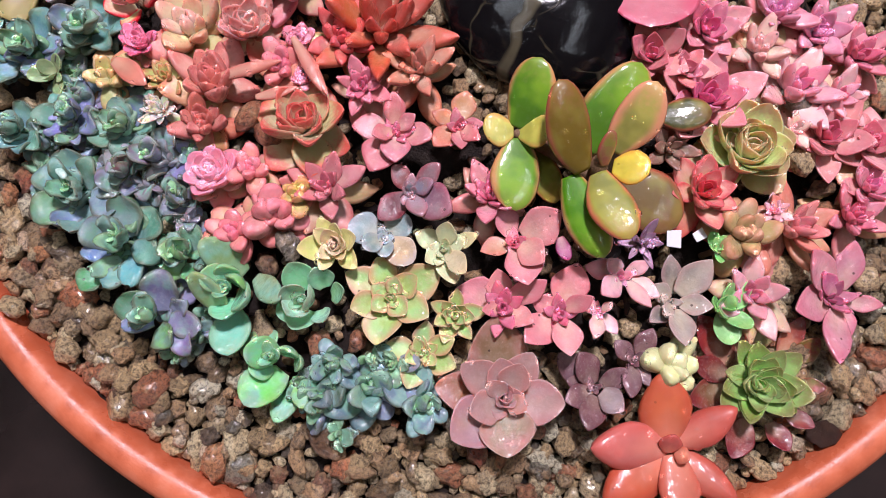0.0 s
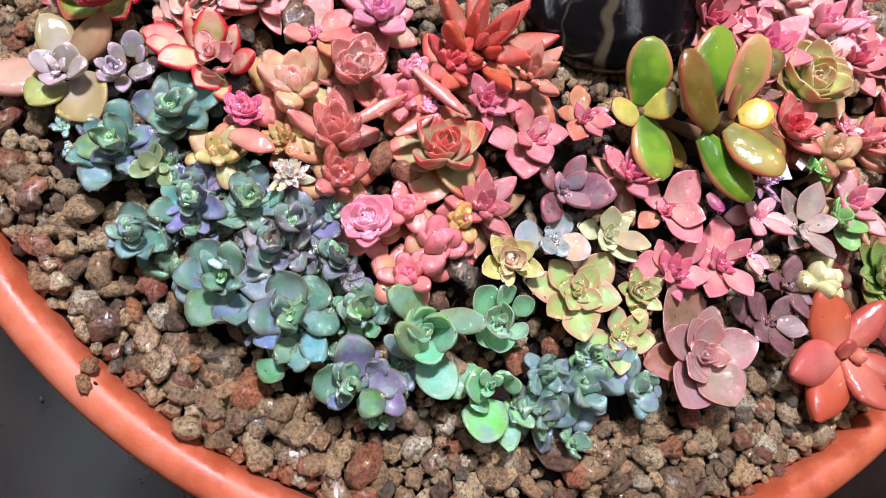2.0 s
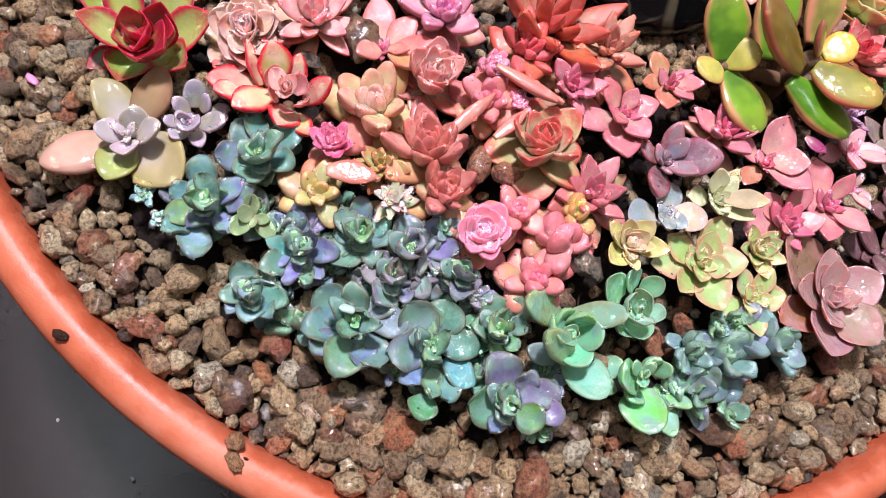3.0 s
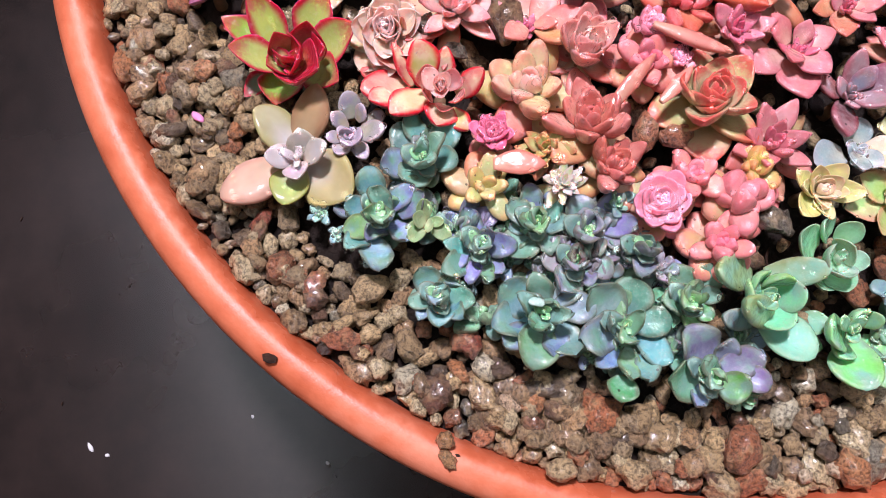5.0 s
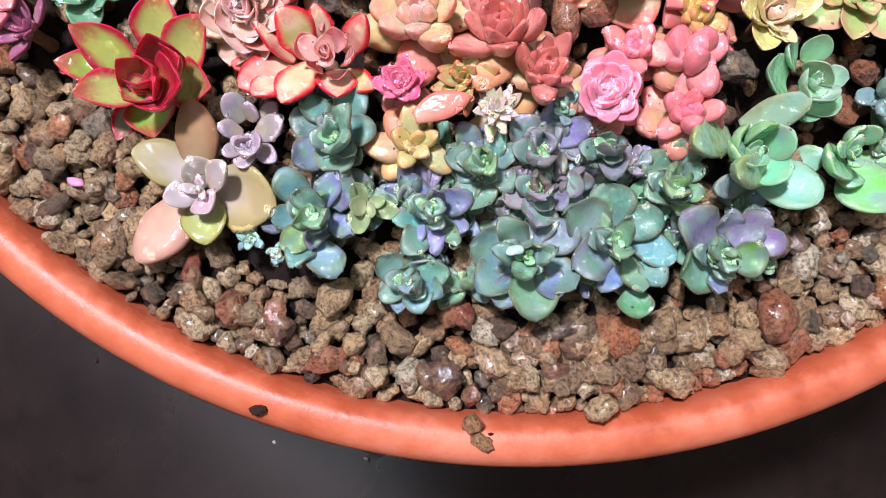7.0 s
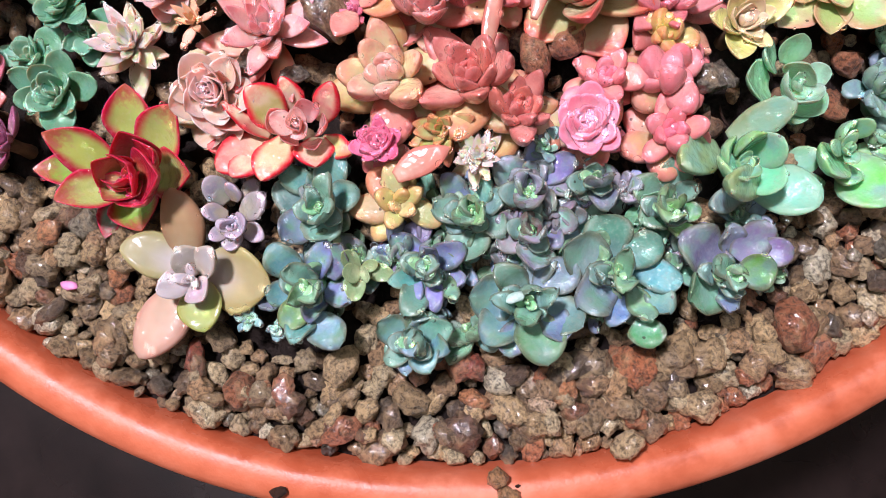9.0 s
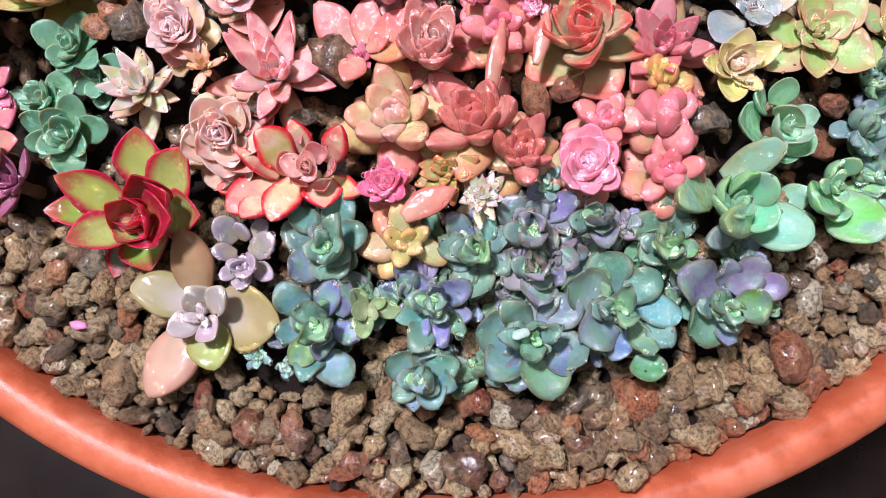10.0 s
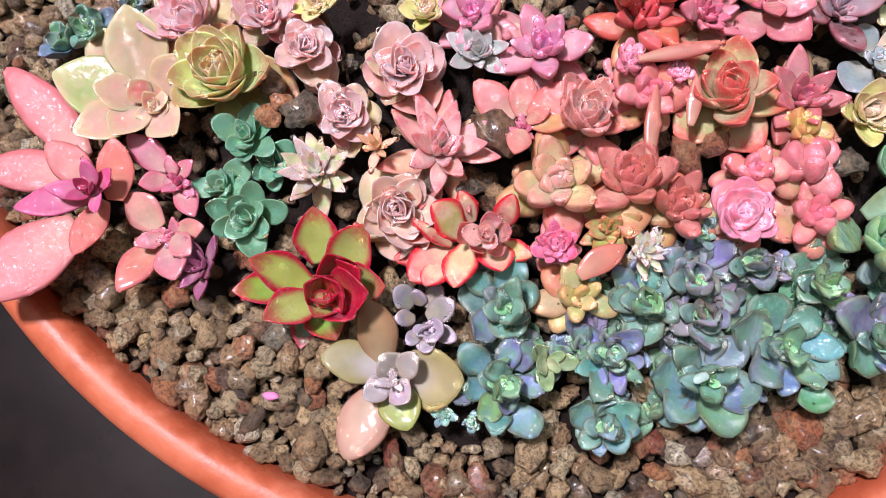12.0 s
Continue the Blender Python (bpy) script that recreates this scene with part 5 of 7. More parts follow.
plant("redgreen", -0.0806, 0.0262, 0.0195, 0.0132, 20)
p = specimen("pinkstar", -0.0719, -0.0003)
leaf_between(p, "pinkstar", (-0.0710, 0.0028, 0.0140), (-0.0749, 0.0131, 0.0147), 0.81)
leaf_between(p, "pinkstar", (-0.0729, 0.0008, 0.0146), (-0.0860, 0.0016, 0.0165), 0.90)
leaf_between(p, "pinkstar", (-0.0703, -0.0013, 0.0152), (-0.0691, -0.0114, 0.0175), 0.76)
leaf_between(p, "pinkstar", (-0.0691, 0.0013, 0.0158), (-0.0608, 0.0053, 0.0190), 0.69)
leaf_between(p, "pinkstar", (-0.0725, -0.0004, 0.0163), (-0.0812, -0.0046, 0.0198), 0.95)
leaf_between(p, "pinkstar", (-0.0700, -0.0004, 0.0169), (-0.0652, -0.0041, 0.0201), 0.78)
leaf_between(p, "pinkstar", (-0.0720, 0.0011, 0.0175), (-0.0766, 0.0055, 0.0212), 0.78)
heart(p, "hotpink", -0.0719, -0.0003, 0.0165, 0.0069, 11)
p = specimen("pinkstar", -0.0629, -0.0165)
leaf_between(p, "pinkstar", (-0.0594, -0.0155, 0.0149), (-0.0506, -0.0136, 0.0154), 0.95, (206, 150, 110))
leaf_between(p, "pinkstar", (-0.0613, -0.0145, 0.0156), (-0.0616, -0.0070, 0.0168), 0.73, (206, 140, 110))
leaf_between(p, "pinkstar", (-0.0631, -0.0154, 0.0163), (-0.0718, -0.0120, 0.0186), 0.78, (206, 130, 110))
leaf_between(p, "pinkstar", (-0.0612, -0.0172, 0.0170), (-0.0588, -0.0230, 0.0194), 0.62)
leaf_between(p, "pinkstar", (-0.0631, -0.0168, 0.0177), (-0.0699, -0.0202, 0.0207), 0.67)
leaf_between(p, "pinkstar", (-0.0625, -0.0175, 0.0184), (-0.0652, -0.0242, 0.0221), 0.67)
heart(p, "pinkstar", -0.0629, -0.0165, 0.0174, 0.0069, 11)
p = specimen("mauveblue", -0.0862, -0.0119)
leaf_between(p, "mauveblue", (-0.0869, -0.0102, 0.0121), (-0.0974, -0.0055, 0.0153), 0.69, (120, 60, 70))
leaf_between(p, "mauveblue", (-0.0844, -0.0098, 0.0127), (-0.0815, -0.0027, 0.0160), 0.84, (160, 90, 90))
leaf_between(p, "mauveblue", (-0.0834, -0.0121, 0.0133), (-0.0750, -0.0166, 0.0186), 0.56, (160, 90, 96))
leaf_between(p, "mauveblue", (-0.0855, -0.0137, 0.0139), (-0.0875, -0.0262, 0.0214), 0.84, (150, 100, 120))
leaf_between(p, "mauveblue", (-0.0865, -0.0124, 0.0145), (-0.0927, -0.0180, 0.0196), 0.69, (176, 140, 150))
leaf_between(p, "mauveblue", (-0.0847, -0.0123, 0.0150), (-0.0809, -0.0170, 0.0204), 0.67, (150, 150, 170))
leaf_between(p, "mauveblue", (-0.0853, -0.0112, 0.0156), (-0.0838, -0.0094, 0.0183), 0.78, (140, 160, 170))
heart(p, "mauveblue", -0.0862, -0.0119, 0.0146, 0.0058, 8)
p = specimen("biggreen", -0.1330, 0.0238)
leaf_between(p, "biggreen", (-0.1271, 0.0247, 0.0060), (-0.1236, 0.0393, 0.0140), 0.62, (151, 178, 117))
leaf_between(p, "biggreen", (-0.1274, 0.0207, 0.0060), (-0.1305, 0.0071, 0.0140), 0.52, (155, 180, 129))
leaf_between(p, "biggreen", (-0.1394, 0.0267, 0.0030), (-0.1350, 0.0373, 0.0080), 0.50, (161, 188, 202))
leaf_between(p, "biggreen", (-0.1386, 0.0237, 0.0040), (-0.1515, 0.0160, 0.0080), 0.78, (150, 227, 199))
leaf_between(p, "biggreen", (-0.1410, 0.0127, 0.0000), (-0.1449, 0.0067, 0.0040), 0.90, (134, 209, 162))
leaf_between(p, "biggreen", (-0.1427, 0.0186, 0.0000), (-0.1492, 0.0099, 0.0030), 0.60, (135, 191, 135))
leaf_between(p, "biggreen", (-0.1401, 0.0243, 0.0090), (-0.1316, 0.0355, 0.0180), 0.50, (151, 189, 117))
leaf_between(p, "biggreen", (-0.1347, 0.0226, 0.0090), (-0.1340, 0.0155, 0.0170), 0.95, (133, 239, 178))
leaf_between(p, "biggreen", (-0.1363, 0.0250, 0.0090), (-0.1430, 0.0211, 0.0140), 1.00, (141, 240, 188))
leaf_between(p, "biggreen", (-0.1305, 0.0262, 0.0110), (-0.1267, 0.0290, 0.0180), 0.90, (174, 240, 174))
leaf_between(p, "biggreen", (-0.1323, 0.0273, 0.0120), (-0.1335, 0.0337, 0.0190), 0.90, (173, 240, 180))
leaf_between(p, "biggreen", (-0.1312, 0.0230, 0.0110), (-0.1276, 0.0224, 0.0200), 0.80, (156, 230, 142))
heart(p, "biggreen", -0.1334, 0.0260, 0.0140, 0.0055, 8)
p = specimen("biggreen", -0.1455, 0.0025)
leaf_between(p, "biggreen", (-0.1491, 0.0024, 0.0030), (-0.1627, 0.0064, 0.0080), 0.95, (117, 240, 101))
leaf_between(p, "biggreen", (-0.1489, -0.0022, 0.0020), (-0.1566, -0.0096, 0.0060), 0.50, (150, 205, 122))
leaf_between(p, "biggreen", (-0.1503, -0.0029, 0.0000), (-0.1636, -0.0025, 0.0030), 0.60, (135, 204, 150))
leaf_between(p, "biggreen", (-0.1448, 0.0049, 0.0060), (-0.1468, 0.0144, 0.0120), 0.90, (145, 237, 158))
leaf_between(p, "biggreen", (-0.1445, -0.0005, 0.0050), (-0.1439, -0.0050, 0.0110), 0.70, (151, 217, 162))
leaf_between(p, "biggreen", (-0.1439, 0.0016, 0.0060), (-0.1402, 0.0024, 0.0130), 0.90, (160, 240, 174))
leaf_between(p, "biggreen", (-0.1493, 0.0048, 0.0050), (-0.1530, 0.0105, 0.0090), 0.90, (160, 240, 174))
heart(p, "biggreen", -0.1457, 0.0053, 0.0120, 0.0050, 7)
p = specimen("mint", -0.1271, 0.0034)
leaf_between(p, "mint", (-0.1239, 0.0055, 0.0060), (-0.1191, 0.0137, 0.0120), 0.90, (155, 240, 180))
leaf_between(p, "mint", (-0.1213, 0.0010, 0.0060), (-0.1163, 0.0056, 0.0120), 0.90, (158, 238, 188))
leaf_between(p, "mint", (-0.1226, -0.0019, 0.0050), (-0.1193, -0.0068, 0.0110), 0.80, (163, 230, 176))
leaf_between(p, "mint", (-0.1278, -0.0011, 0.0060), (-0.1319, -0.0047, 0.0110), 0.90, (188, 240, 211))
leaf_between(p, "mint", (-0.1294, 0.0020, 0.0050), (-0.1377, 0.0024, 0.0100), 0.90, (171, 240, 188))
leaf_between(p, "mint", (-0.1284, 0.0041, 0.0040), (-0.1344, 0.0112, 0.0090), 0.90, (163, 240, 188))
leaf_between(p, "mint", (-0.1263, 0.0020, 0.0100), (-0.1256, 0.0003, 0.0180), 1.00, (201, 240, 201))
leaf_between(p, "mint", (-0.1274, 0.0058, 0.0110), (-0.1252, 0.0107, 0.0180), 0.90, (201, 240, 201))
leaf_between(p, "mint", (-0.1288, 0.0039, 0.0100), (-0.1346, 0.0057, 0.0160), 1.00, (205, 240, 221))
heart(p, "mint", -0.1278, 0.0046, 0.0130, 0.0050, 7)
p = specimen("peach", 0.0236, 0.1319)
leaf_between(p, "peach", (0.0313, 0.1321, 0.0062), (0.0536, 0.1312, 0.0075), 0.69, (200, 176, 146))
leaf_between(p, "peach", (0.0306, 0.1344, 0.0066), (0.0494, 0.1457, 0.0093), 0.84, (176, 196, 120))
leaf_between(p, "peach", (0.0278, 0.1355, 0.0070), (0.0324, 0.1521, 0.0104), 0.73, (210, 180, 150))
leaf_between(p, "peach", (0.0304, 0.1300, 0.0074), (0.0486, 0.1185, 0.0128), 0.84, (196, 180, 140))
leaf_between(p, "peach", (0.0265, 0.1294, 0.0078), (0.0265, 0.1149, 0.0121), 0.84)
leaf_between(p, "peach", (0.0282, 0.1333, 0.0082), (0.0379, 0.1392, 0.0130), 0.95)
leaf_between(p, "peach", (0.0255, 0.1343, 0.0086), (0.0228, 0.1450, 0.0133), 0.95)
leaf_between(p, "peach", (0.0233, 0.1321, 0.0090), (0.0108, 0.1319, 0.0134), 0.90)
leaf_between(p, "peach", (0.0266, 0.1320, 0.0094), (0.0321, 0.1313, 0.0132), 1.06, (228, 150, 146))
leaf_between(p, "peach", (0.0244, 0.1314, 0.0097), (0.0206, 0.1280, 0.0121), 1.01)
heart(p, "peach", 0.0236, 0.1319, 0.0087, 0.0088, 10)
p = specimen("bigpinkstar", -0.0617, -0.1398)
leaf_between(p, "bigpinkstar", (-0.0595, -0.1447, 0.0039), (-0.0569, -0.1557, 0.0046), 0.54)
leaf_between(p, "bigpinkstar", (-0.0618, -0.1434, 0.0045), (-0.0709, -0.1486, 0.0061), 0.69)
leaf_between(p, "bigpinkstar", (-0.0572, -0.1418, 0.0051), (-0.0422, -0.1392, 0.0088), 0.56)
leaf_between(p, "bigpinkstar", (-0.0619, -0.1398, 0.0056), (-0.0702, -0.1285, 0.0095), 0.81)
leaf_between(p, "bigpinkstar", (-0.0638, -0.1422, 0.0062), (-0.0814, -0.1428, 0.0130), 0.47)
leaf_between(p, "bigpinkstar", (-0.0592, -0.1390, 0.0068), (-0.0525, -0.1249, 0.0141), 0.62)
leaf_between(p, "bigpinkstar", (-0.0601, -0.1397, 0.0074), (-0.0563, -0.1319, 0.0120), 0.56, (206, 110, 150))
heart(p, "bigpinkstar", -0.0617, -0.1398, 0.0064, 0.0106, 10)
p = specimen("rosy", 0.0044, 0.1412)
leaf_between(p, "rosy", (0.0099, 0.1417, 0.0053), (0.0244, 0.1417, 0.0062), 0.58)
leaf_between(p, "rosy", (0.0047, 0.1420, 0.0062), (-0.0066, 0.1435, 0.0082), 0.62)
leaf_between(p, "rosy", (0.0072, 0.1427, 0.0071), (0.0108, 0.1486, 0.0097), 0.84)
leaf_between(p, "rosy", (0.0058, 0.1403, 0.0080), (0.0044, 0.1340, 0.0108), 0.69)
leaf_between(p, "rosy", (0.0063, 0.1408, 0.0088), (0.0096, 0.1376, 0.0120), 0.67)
heart(p, "rosy", 0.0044, 0.1412, 0.0078, 0.0067, 11)
p = specimen("rosytan", -0.0049, 0.1519)
leaf_between(p, "rosytan", (-0.0000, 0.1529, 0.0040), (0.0128, 0.1532, 0.0048), 0.81, (214, 160, 140))
leaf_between(p, "rosytan", (-0.0031, 0.1559, 0.0047), (-0.0057, 0.1716, 0.0075), 0.56, (222, 130, 116))
leaf_between(p, "rosytan", (-0.0040, 0.1512, 0.0054), (-0.0095, 0.1437, 0.0077), 0.69, (206, 150, 130))
leaf_between(p, "rosytan", (-0.0053, 0.1535, 0.0061), (-0.0163, 0.1582, 0.0101), 0.81)
leaf_between(p, "rosytan", (-0.0032, 0.1537, 0.0068), (-0.0022, 0.1602, 0.0105), 0.69)
leaf_between(p, "rosytan", (-0.0055, 0.1520, 0.0075), (-0.0145, 0.1501, 0.0116), 0.69)
heart(p, "rosytan", -0.0049, 0.1519, 0.0065, 0.0056, 10)
p = specimen("coralstar", -0.0504, 0.0691)
leaf_between(p, "coralstar", (-0.0467, 0.0676, 0.0123), (-0.0327, 0.0693, 0.0132), 0.65)
leaf_between(p, "coralstar", (-0.0479, 0.0660, 0.0130), (-0.0398, 0.0585, 0.0149), 0.65)
leaf_between(p, "coralstar", (-0.0500, 0.0650, 0.0137), (-0.0524, 0.0518, 0.0176), 0.69, (224, 130, 130))
leaf_between(p, "coralstar", (-0.0512, 0.0665, 0.0144), (-0.0592, 0.0602, 0.0185), 0.47, (214, 160, 110))
leaf_between(p, "coralstar", (-0.0502, 0.0669, 0.0151), (-0.0522, 0.0610, 0.0185), 0.56)
leaf_between(p, "coralstar", (-0.0507, 0.0696, 0.0158), (-0.0551, 0.0768, 0.0197), 0.73)
heart(p, "hotpink", -0.0504, 0.0691, 0.0148, 0.0049, 10)
p = specimen("redpink", -0.0622, 0.0951)
leaf_between(p, "redpink", (-0.0587, 0.1018, 0.0060), (-0.0587, 0.1167, 0.0110), 0.80, (236, 170, 158))
leaf_between(p, "redpink", (-0.0592, 0.1051, 0.0080), (-0.0624, 0.1146, 0.0120), 0.85, (238, 176, 164))
leaf_between(p, "redpink", (-0.0609, 0.0993, 0.0090), (-0.0674, 0.1100, 0.0130), 0.72, (236, 206, 150))
leaf_between(p, "redpink", (-0.0655, 0.0942, 0.0080), (-0.0730, 0.0984, 0.0130), 1.00, (234, 200, 176))
leaf_between(p, "redpink", (-0.0663, 0.0930, 0.0070), (-0.0757, 0.0908, 0.0120), 0.62, (206, 196, 120))
leaf_between(p, "redpink", (-0.0582, 0.1021, 0.0090), (-0.0479, 0.1062, 0.0150), 0.34, (206, 30, 46))
leaf_between(p, "redpink", (-0.0577, 0.0978, 0.0070), (-0.0475, 0.0991, 0.0150), 0.80, (214, 206, 110))
leaf_between(p, "redpink", (-0.0636, 0.0905, 0.0100), (-0.0616, 0.0825, 0.0180), 0.60, (230, 120, 120))
leaf_between(p, "redpink", (-0.0573, 0.0936, 0.0060), (-0.0499, 0.0903, 0.0120), 0.60, (232, 160, 150))
leaf_between(p, "redpink", (-0.0564, 0.1059, 0.0040), (-0.0501, 0.1154, 0.0070), 0.50, (232, 140, 140))
leaf_between(p, "pinkcup", (-0.0609, 0.0985, 0.0130), (-0.0562, 0.0978, 0.0180), 0.90, (240, 160, 158))
leaf_between(p, "pinkcup", (-0.0627, 0.0934, 0.0130), (-0.0589, 0.0906, 0.0180), 0.95, (242, 164, 164))
leaf_between(p, "pinkcup", (-0.0655, 0.0922, 0.0120), (-0.0683, 0.0898, 0.0170), 0.90, (240, 160, 160))
leaf_between(p, "pinkcup", (-0.0632, 0.0978, 0.0120), (-0.0635, 0.1011, 0.0160), 1.00, (242, 170, 168))
leaf_between(p, "pinkcup", (-0.0666, 0.0952, 0.0120), (-0.0701, 0.0966, 0.0150), 1.00, (242, 166, 166))
heart(p, "pinkcup", -0.0635, 0.0956, 0.0180, 0.0055, 8)
jade = thing("jade_plant", -0.0588, -0.0608, "jade plant with glossy green red-edged paddle leaves", "succulent")
leaf_between(jade, "jade_green", (-0.0566, -0.0325, 0.0210), (-0.0389, -0.0319, 0.0320), 0.68)
leaf_between(jade, "jade_yellow_green", (-0.0581, -0.0316, 0.0210), (-0.0618, -0.0234, 0.0220), 1.10)
leaf_between(jade, "jade_yellow_green", (-0.0579, -0.0333, 0.0210), (-0.0547, -0.0415, 0.0270), 1.00)
leaf_between(jade, "jade_green", (-0.0596, -0.0332, 0.0200), (-0.0786, -0.0426, 0.0180), 0.74)
leaf_between(jade, "jade_olive", (-0.0575, -0.0399, 0.0140), (-0.0710, -0.0511, 0.0120), 0.60)
leaf_between(jade, "jade_bronze", (-0.0623, -0.0542, 0.0260), (-0.0475, -0.0358, 0.0380), 0.52)
leaf_between(jade, "jade_green", (-0.0532, -0.0533, 0.0160), (-0.0257, -0.0568, 0.0260), 0.62)
leaf_between(jade, "jade_pinkish", (-0.0541, -0.0603, 0.0270), (-0.0351, -0.0627, 0.0380), 0.58)
leaf_between(jade, "jade_bronze", (-0.0357, -0.0686, 0.0200), (-0.0299, -0.0825, 0.0220), 0.66, (80, 82, 34))
leaf_between(jade, "jade_bronze", (-0.0593, -0.0588, 0.0290), (-0.0529, -0.0551, 0.0370), 0.50, (170, 90, 76))
leaf_between(jade, "jade_yellow", (-0.0586, -0.0613, 0.0280), (-0.0566, -0.0706, 0.0320), 0.98)
leaf_between(jade, "jade_green", (-0.0647, -0.0515, 0.0240), (-0.0820, -0.0694, 0.0200), 0.52)
leaf_between(jade, "jade_olive", (-0.0618, -0.0583, 0.0270), (-0.0772, -0.0725, 0.0310), 0.56)
leaf_between(jade, "jade_bronze", (-0.0551, -0.0655, 0.0140), (-0.0621, -0.0874, 0.0120), 0.85, (128, 104, 62))
stem_between(jade, (-0.0569, -0.0614, 0.0000), (-0.0593, -0.0574, 0.0280), 0.003, 0.0026)
stem_between(jade, (-0.0579, -0.0580, 0.0120), (-0.0582, -0.0323, 0.0210), 0.0022, 0.0013)
stem_between(jade, (-0.0555, -0.0608, 0.0080), (-0.0323, -0.0690, 0.0120), 0.002, 0.0012)
star = thing("orange_stonecrop", -0.1225, -0.1119, "orange star-shaped succulent with thick glossy pointed leaves", "succulent")
leaf_between(star, "orange_star", (-0.1219, -0.1108, 0.0050), (-0.1035, -0.0990, 0.0110), 0.68, (206, 112, 92))
leaf_between(star, "orange_star", (-0.1207, -0.1117, 0.0050), (-0.1047, -0.1244, 0.0110), 0.50, (200, 98, 80))
leaf_between(star, "orange_star", (-0.1221, -0.1105, 0.0050), (-0.1317, -0.0884, 0.0100), 0.60, (204, 104, 86))
leaf_between(star, "orange_star", (-0.1236, -0.1114, 0.0040), (-0.1447, -0.0988, 0.0070), 0.62, (198, 100, 84))
leaf_between(star, "orange_star", (-0.1240, -0.1118, 0.0060), (-0.1389, -0.1226, 0.0100), 0.66, (212, 122, 104))
leaf_between(star, "orange_star", (-0.1227, -0.1133, 0.0040), (-0.1292, -0.1329, 0.0080), 0.52, (200, 104, 88))
leaf_between(star, "orange_star", (-0.1236, -0.1101, 0.0080), (-0.1183, -0.1083, 0.0130), 0.95, (196, 92, 72))
leaf_between(star, "orange_star", (-0.1226, -0.1123, 0.0080), (-0.1231, -0.1157, 0.0120), 1.00, (214, 134, 104))
p = specimen("blue", -0.0781, 0.1034)
leaf_between(p, "spoon", (-0.0782, 0.1069, 0.0045), (-0.0675, 0.1096, 0.0075), 0.69, (113, 151, 145))
leaf_between(p, "spoon", (-0.0738, 0.1014, 0.0050), (-0.0665, 0.1071, 0.0087), 0.69, (105, 168, 157))
leaf_between(p, "spoon", (-0.0756, 0.1008, 0.0055), (-0.0719, 0.0917, 0.0099), 0.81, (107, 173, 171))
leaf_between(p, "spoon", (-0.0785, 0.1020, 0.0060), (-0.0815, 0.0939, 0.0075), 0.92, (99, 157, 149))
leaf_between(p, "spoon", (-0.0786, 0.1038, 0.0045), (-0.0868, 0.1076, 0.0087), 1.06, (112, 177, 158))
leaf_between(p, "spoon", (-0.0779, 0.1061, 0.0050), (-0.0799, 0.1159, 0.0099), 0.83, (136, 152, 192))
leaf_between(p, "spoon", (-0.0805, 0.1035, 0.0095), (-0.0760, 0.0964, 0.0165), 0.47, (134, 192, 155))
leaf_between(p, "spoon", (-0.0797, 0.1043, 0.0095), (-0.0749, 0.1039, 0.0165), 0.45, (141, 191, 187))
leaf_between(p, "spoon", (-0.0797, 0.1037, 0.0095), (-0.0840, 0.1028, 0.0165), 1.01, (141, 198, 175))
heart(p, "spoon", -0.0801, 0.1035, 0.0100, 0.0066, 7)
heart(p, "spoon_heart", -0.0801, 0.1035, 0.0135, 0.0040, 5)
p = specimen("bluepurple", -0.0902, 0.1179)
leaf_between(p, "spoon", (-0.0872, 0.1172, 0.0045), (-0.0775, 0.1188, 0.0075), 0.83, (109, 167, 171))
leaf_between(p, "spoon", (-0.0905, 0.1146, 0.0050), (-0.0849, 0.1076, 0.0087), 0.69, (152, 164, 218))
leaf_between(p, "spoon", (-0.0928, 0.1121, 0.0055), (-0.0887, 0.1040, 0.0099), 0.63, (124, 121, 163))
leaf_between(p, "spoon", (-0.0928, 0.1192, 0.0060), (-0.0948, 0.1278, 0.0075), 0.85, (139, 194, 104))
leaf_between(p, "spoon", (-0.0930, 0.1165, 0.0045), (-0.0987, 0.1217, 0.0087), 0.69, (132, 135, 184))
leaf_between(p, "spoon", (-0.0936, 0.1143, 0.0050), (-0.1013, 0.1124, 0.0099), 0.63, (145, 156, 215))
leaf_between(p, "spoon", (-0.0892, 0.1202, 0.0055), (-0.0870, 0.1267, 0.0075), 0.92, (107, 167, 171))
leaf_between(p, "spoon", (-0.0971, 0.1203, 0.0060), (-0.1069, 0.1209, 0.0087), 0.94, (152, 192, 208))
leaf_between(p, "spoon", (-0.0957, 0.1219, 0.0045), (-0.1000, 0.1276, 0.0099), 0.78, (109, 178, 171))
leaf_between(p, "spoon", (-0.0907, 0.1150, 0.0095), (-0.0854, 0.1186, 0.0165), 0.56, (131, 199, 178))
leaf_between(p, "spoon", (-0.0928, 0.1145, 0.0095), (-0.0916, 0.1229, 0.0165), 0.49, (122, 173, 108))
leaf_between(p, "spoon", (-0.0920, 0.1168, 0.0095), (-0.0966, 0.1173, 0.0165), 0.90, (141, 205, 153))
heart(p, "spoon", -0.0916, 0.1173, 0.0100, 0.0066, 7)
heart(p, "spoon_heart", -0.0916, 0.1173, 0.0135, 0.0040, 5)
p = specimen("bluepurple", -0.1045, 0.0932)
leaf_between(p, "spoon", (-0.1044, 0.0936, 0.0045), (-0.0937, 0.0953, 0.0075), 0.56, (142, 145, 206))
leaf_between(p, "spoon", (-0.1055, 0.0949, 0.0050), (-0.1030, 0.1032, 0.0087), 0.63, (110, 189, 177))
leaf_between(p, "spoon", (-0.1059, 0.0930, 0.0055), (-0.1060, 0.0835, 0.0099), 0.67, (136, 142, 200))
leaf_between(p, "spoon", (-0.1076, 0.0934, 0.0060), (-0.1145, 0.0991, 0.0075), 0.47, (126, 123, 196))
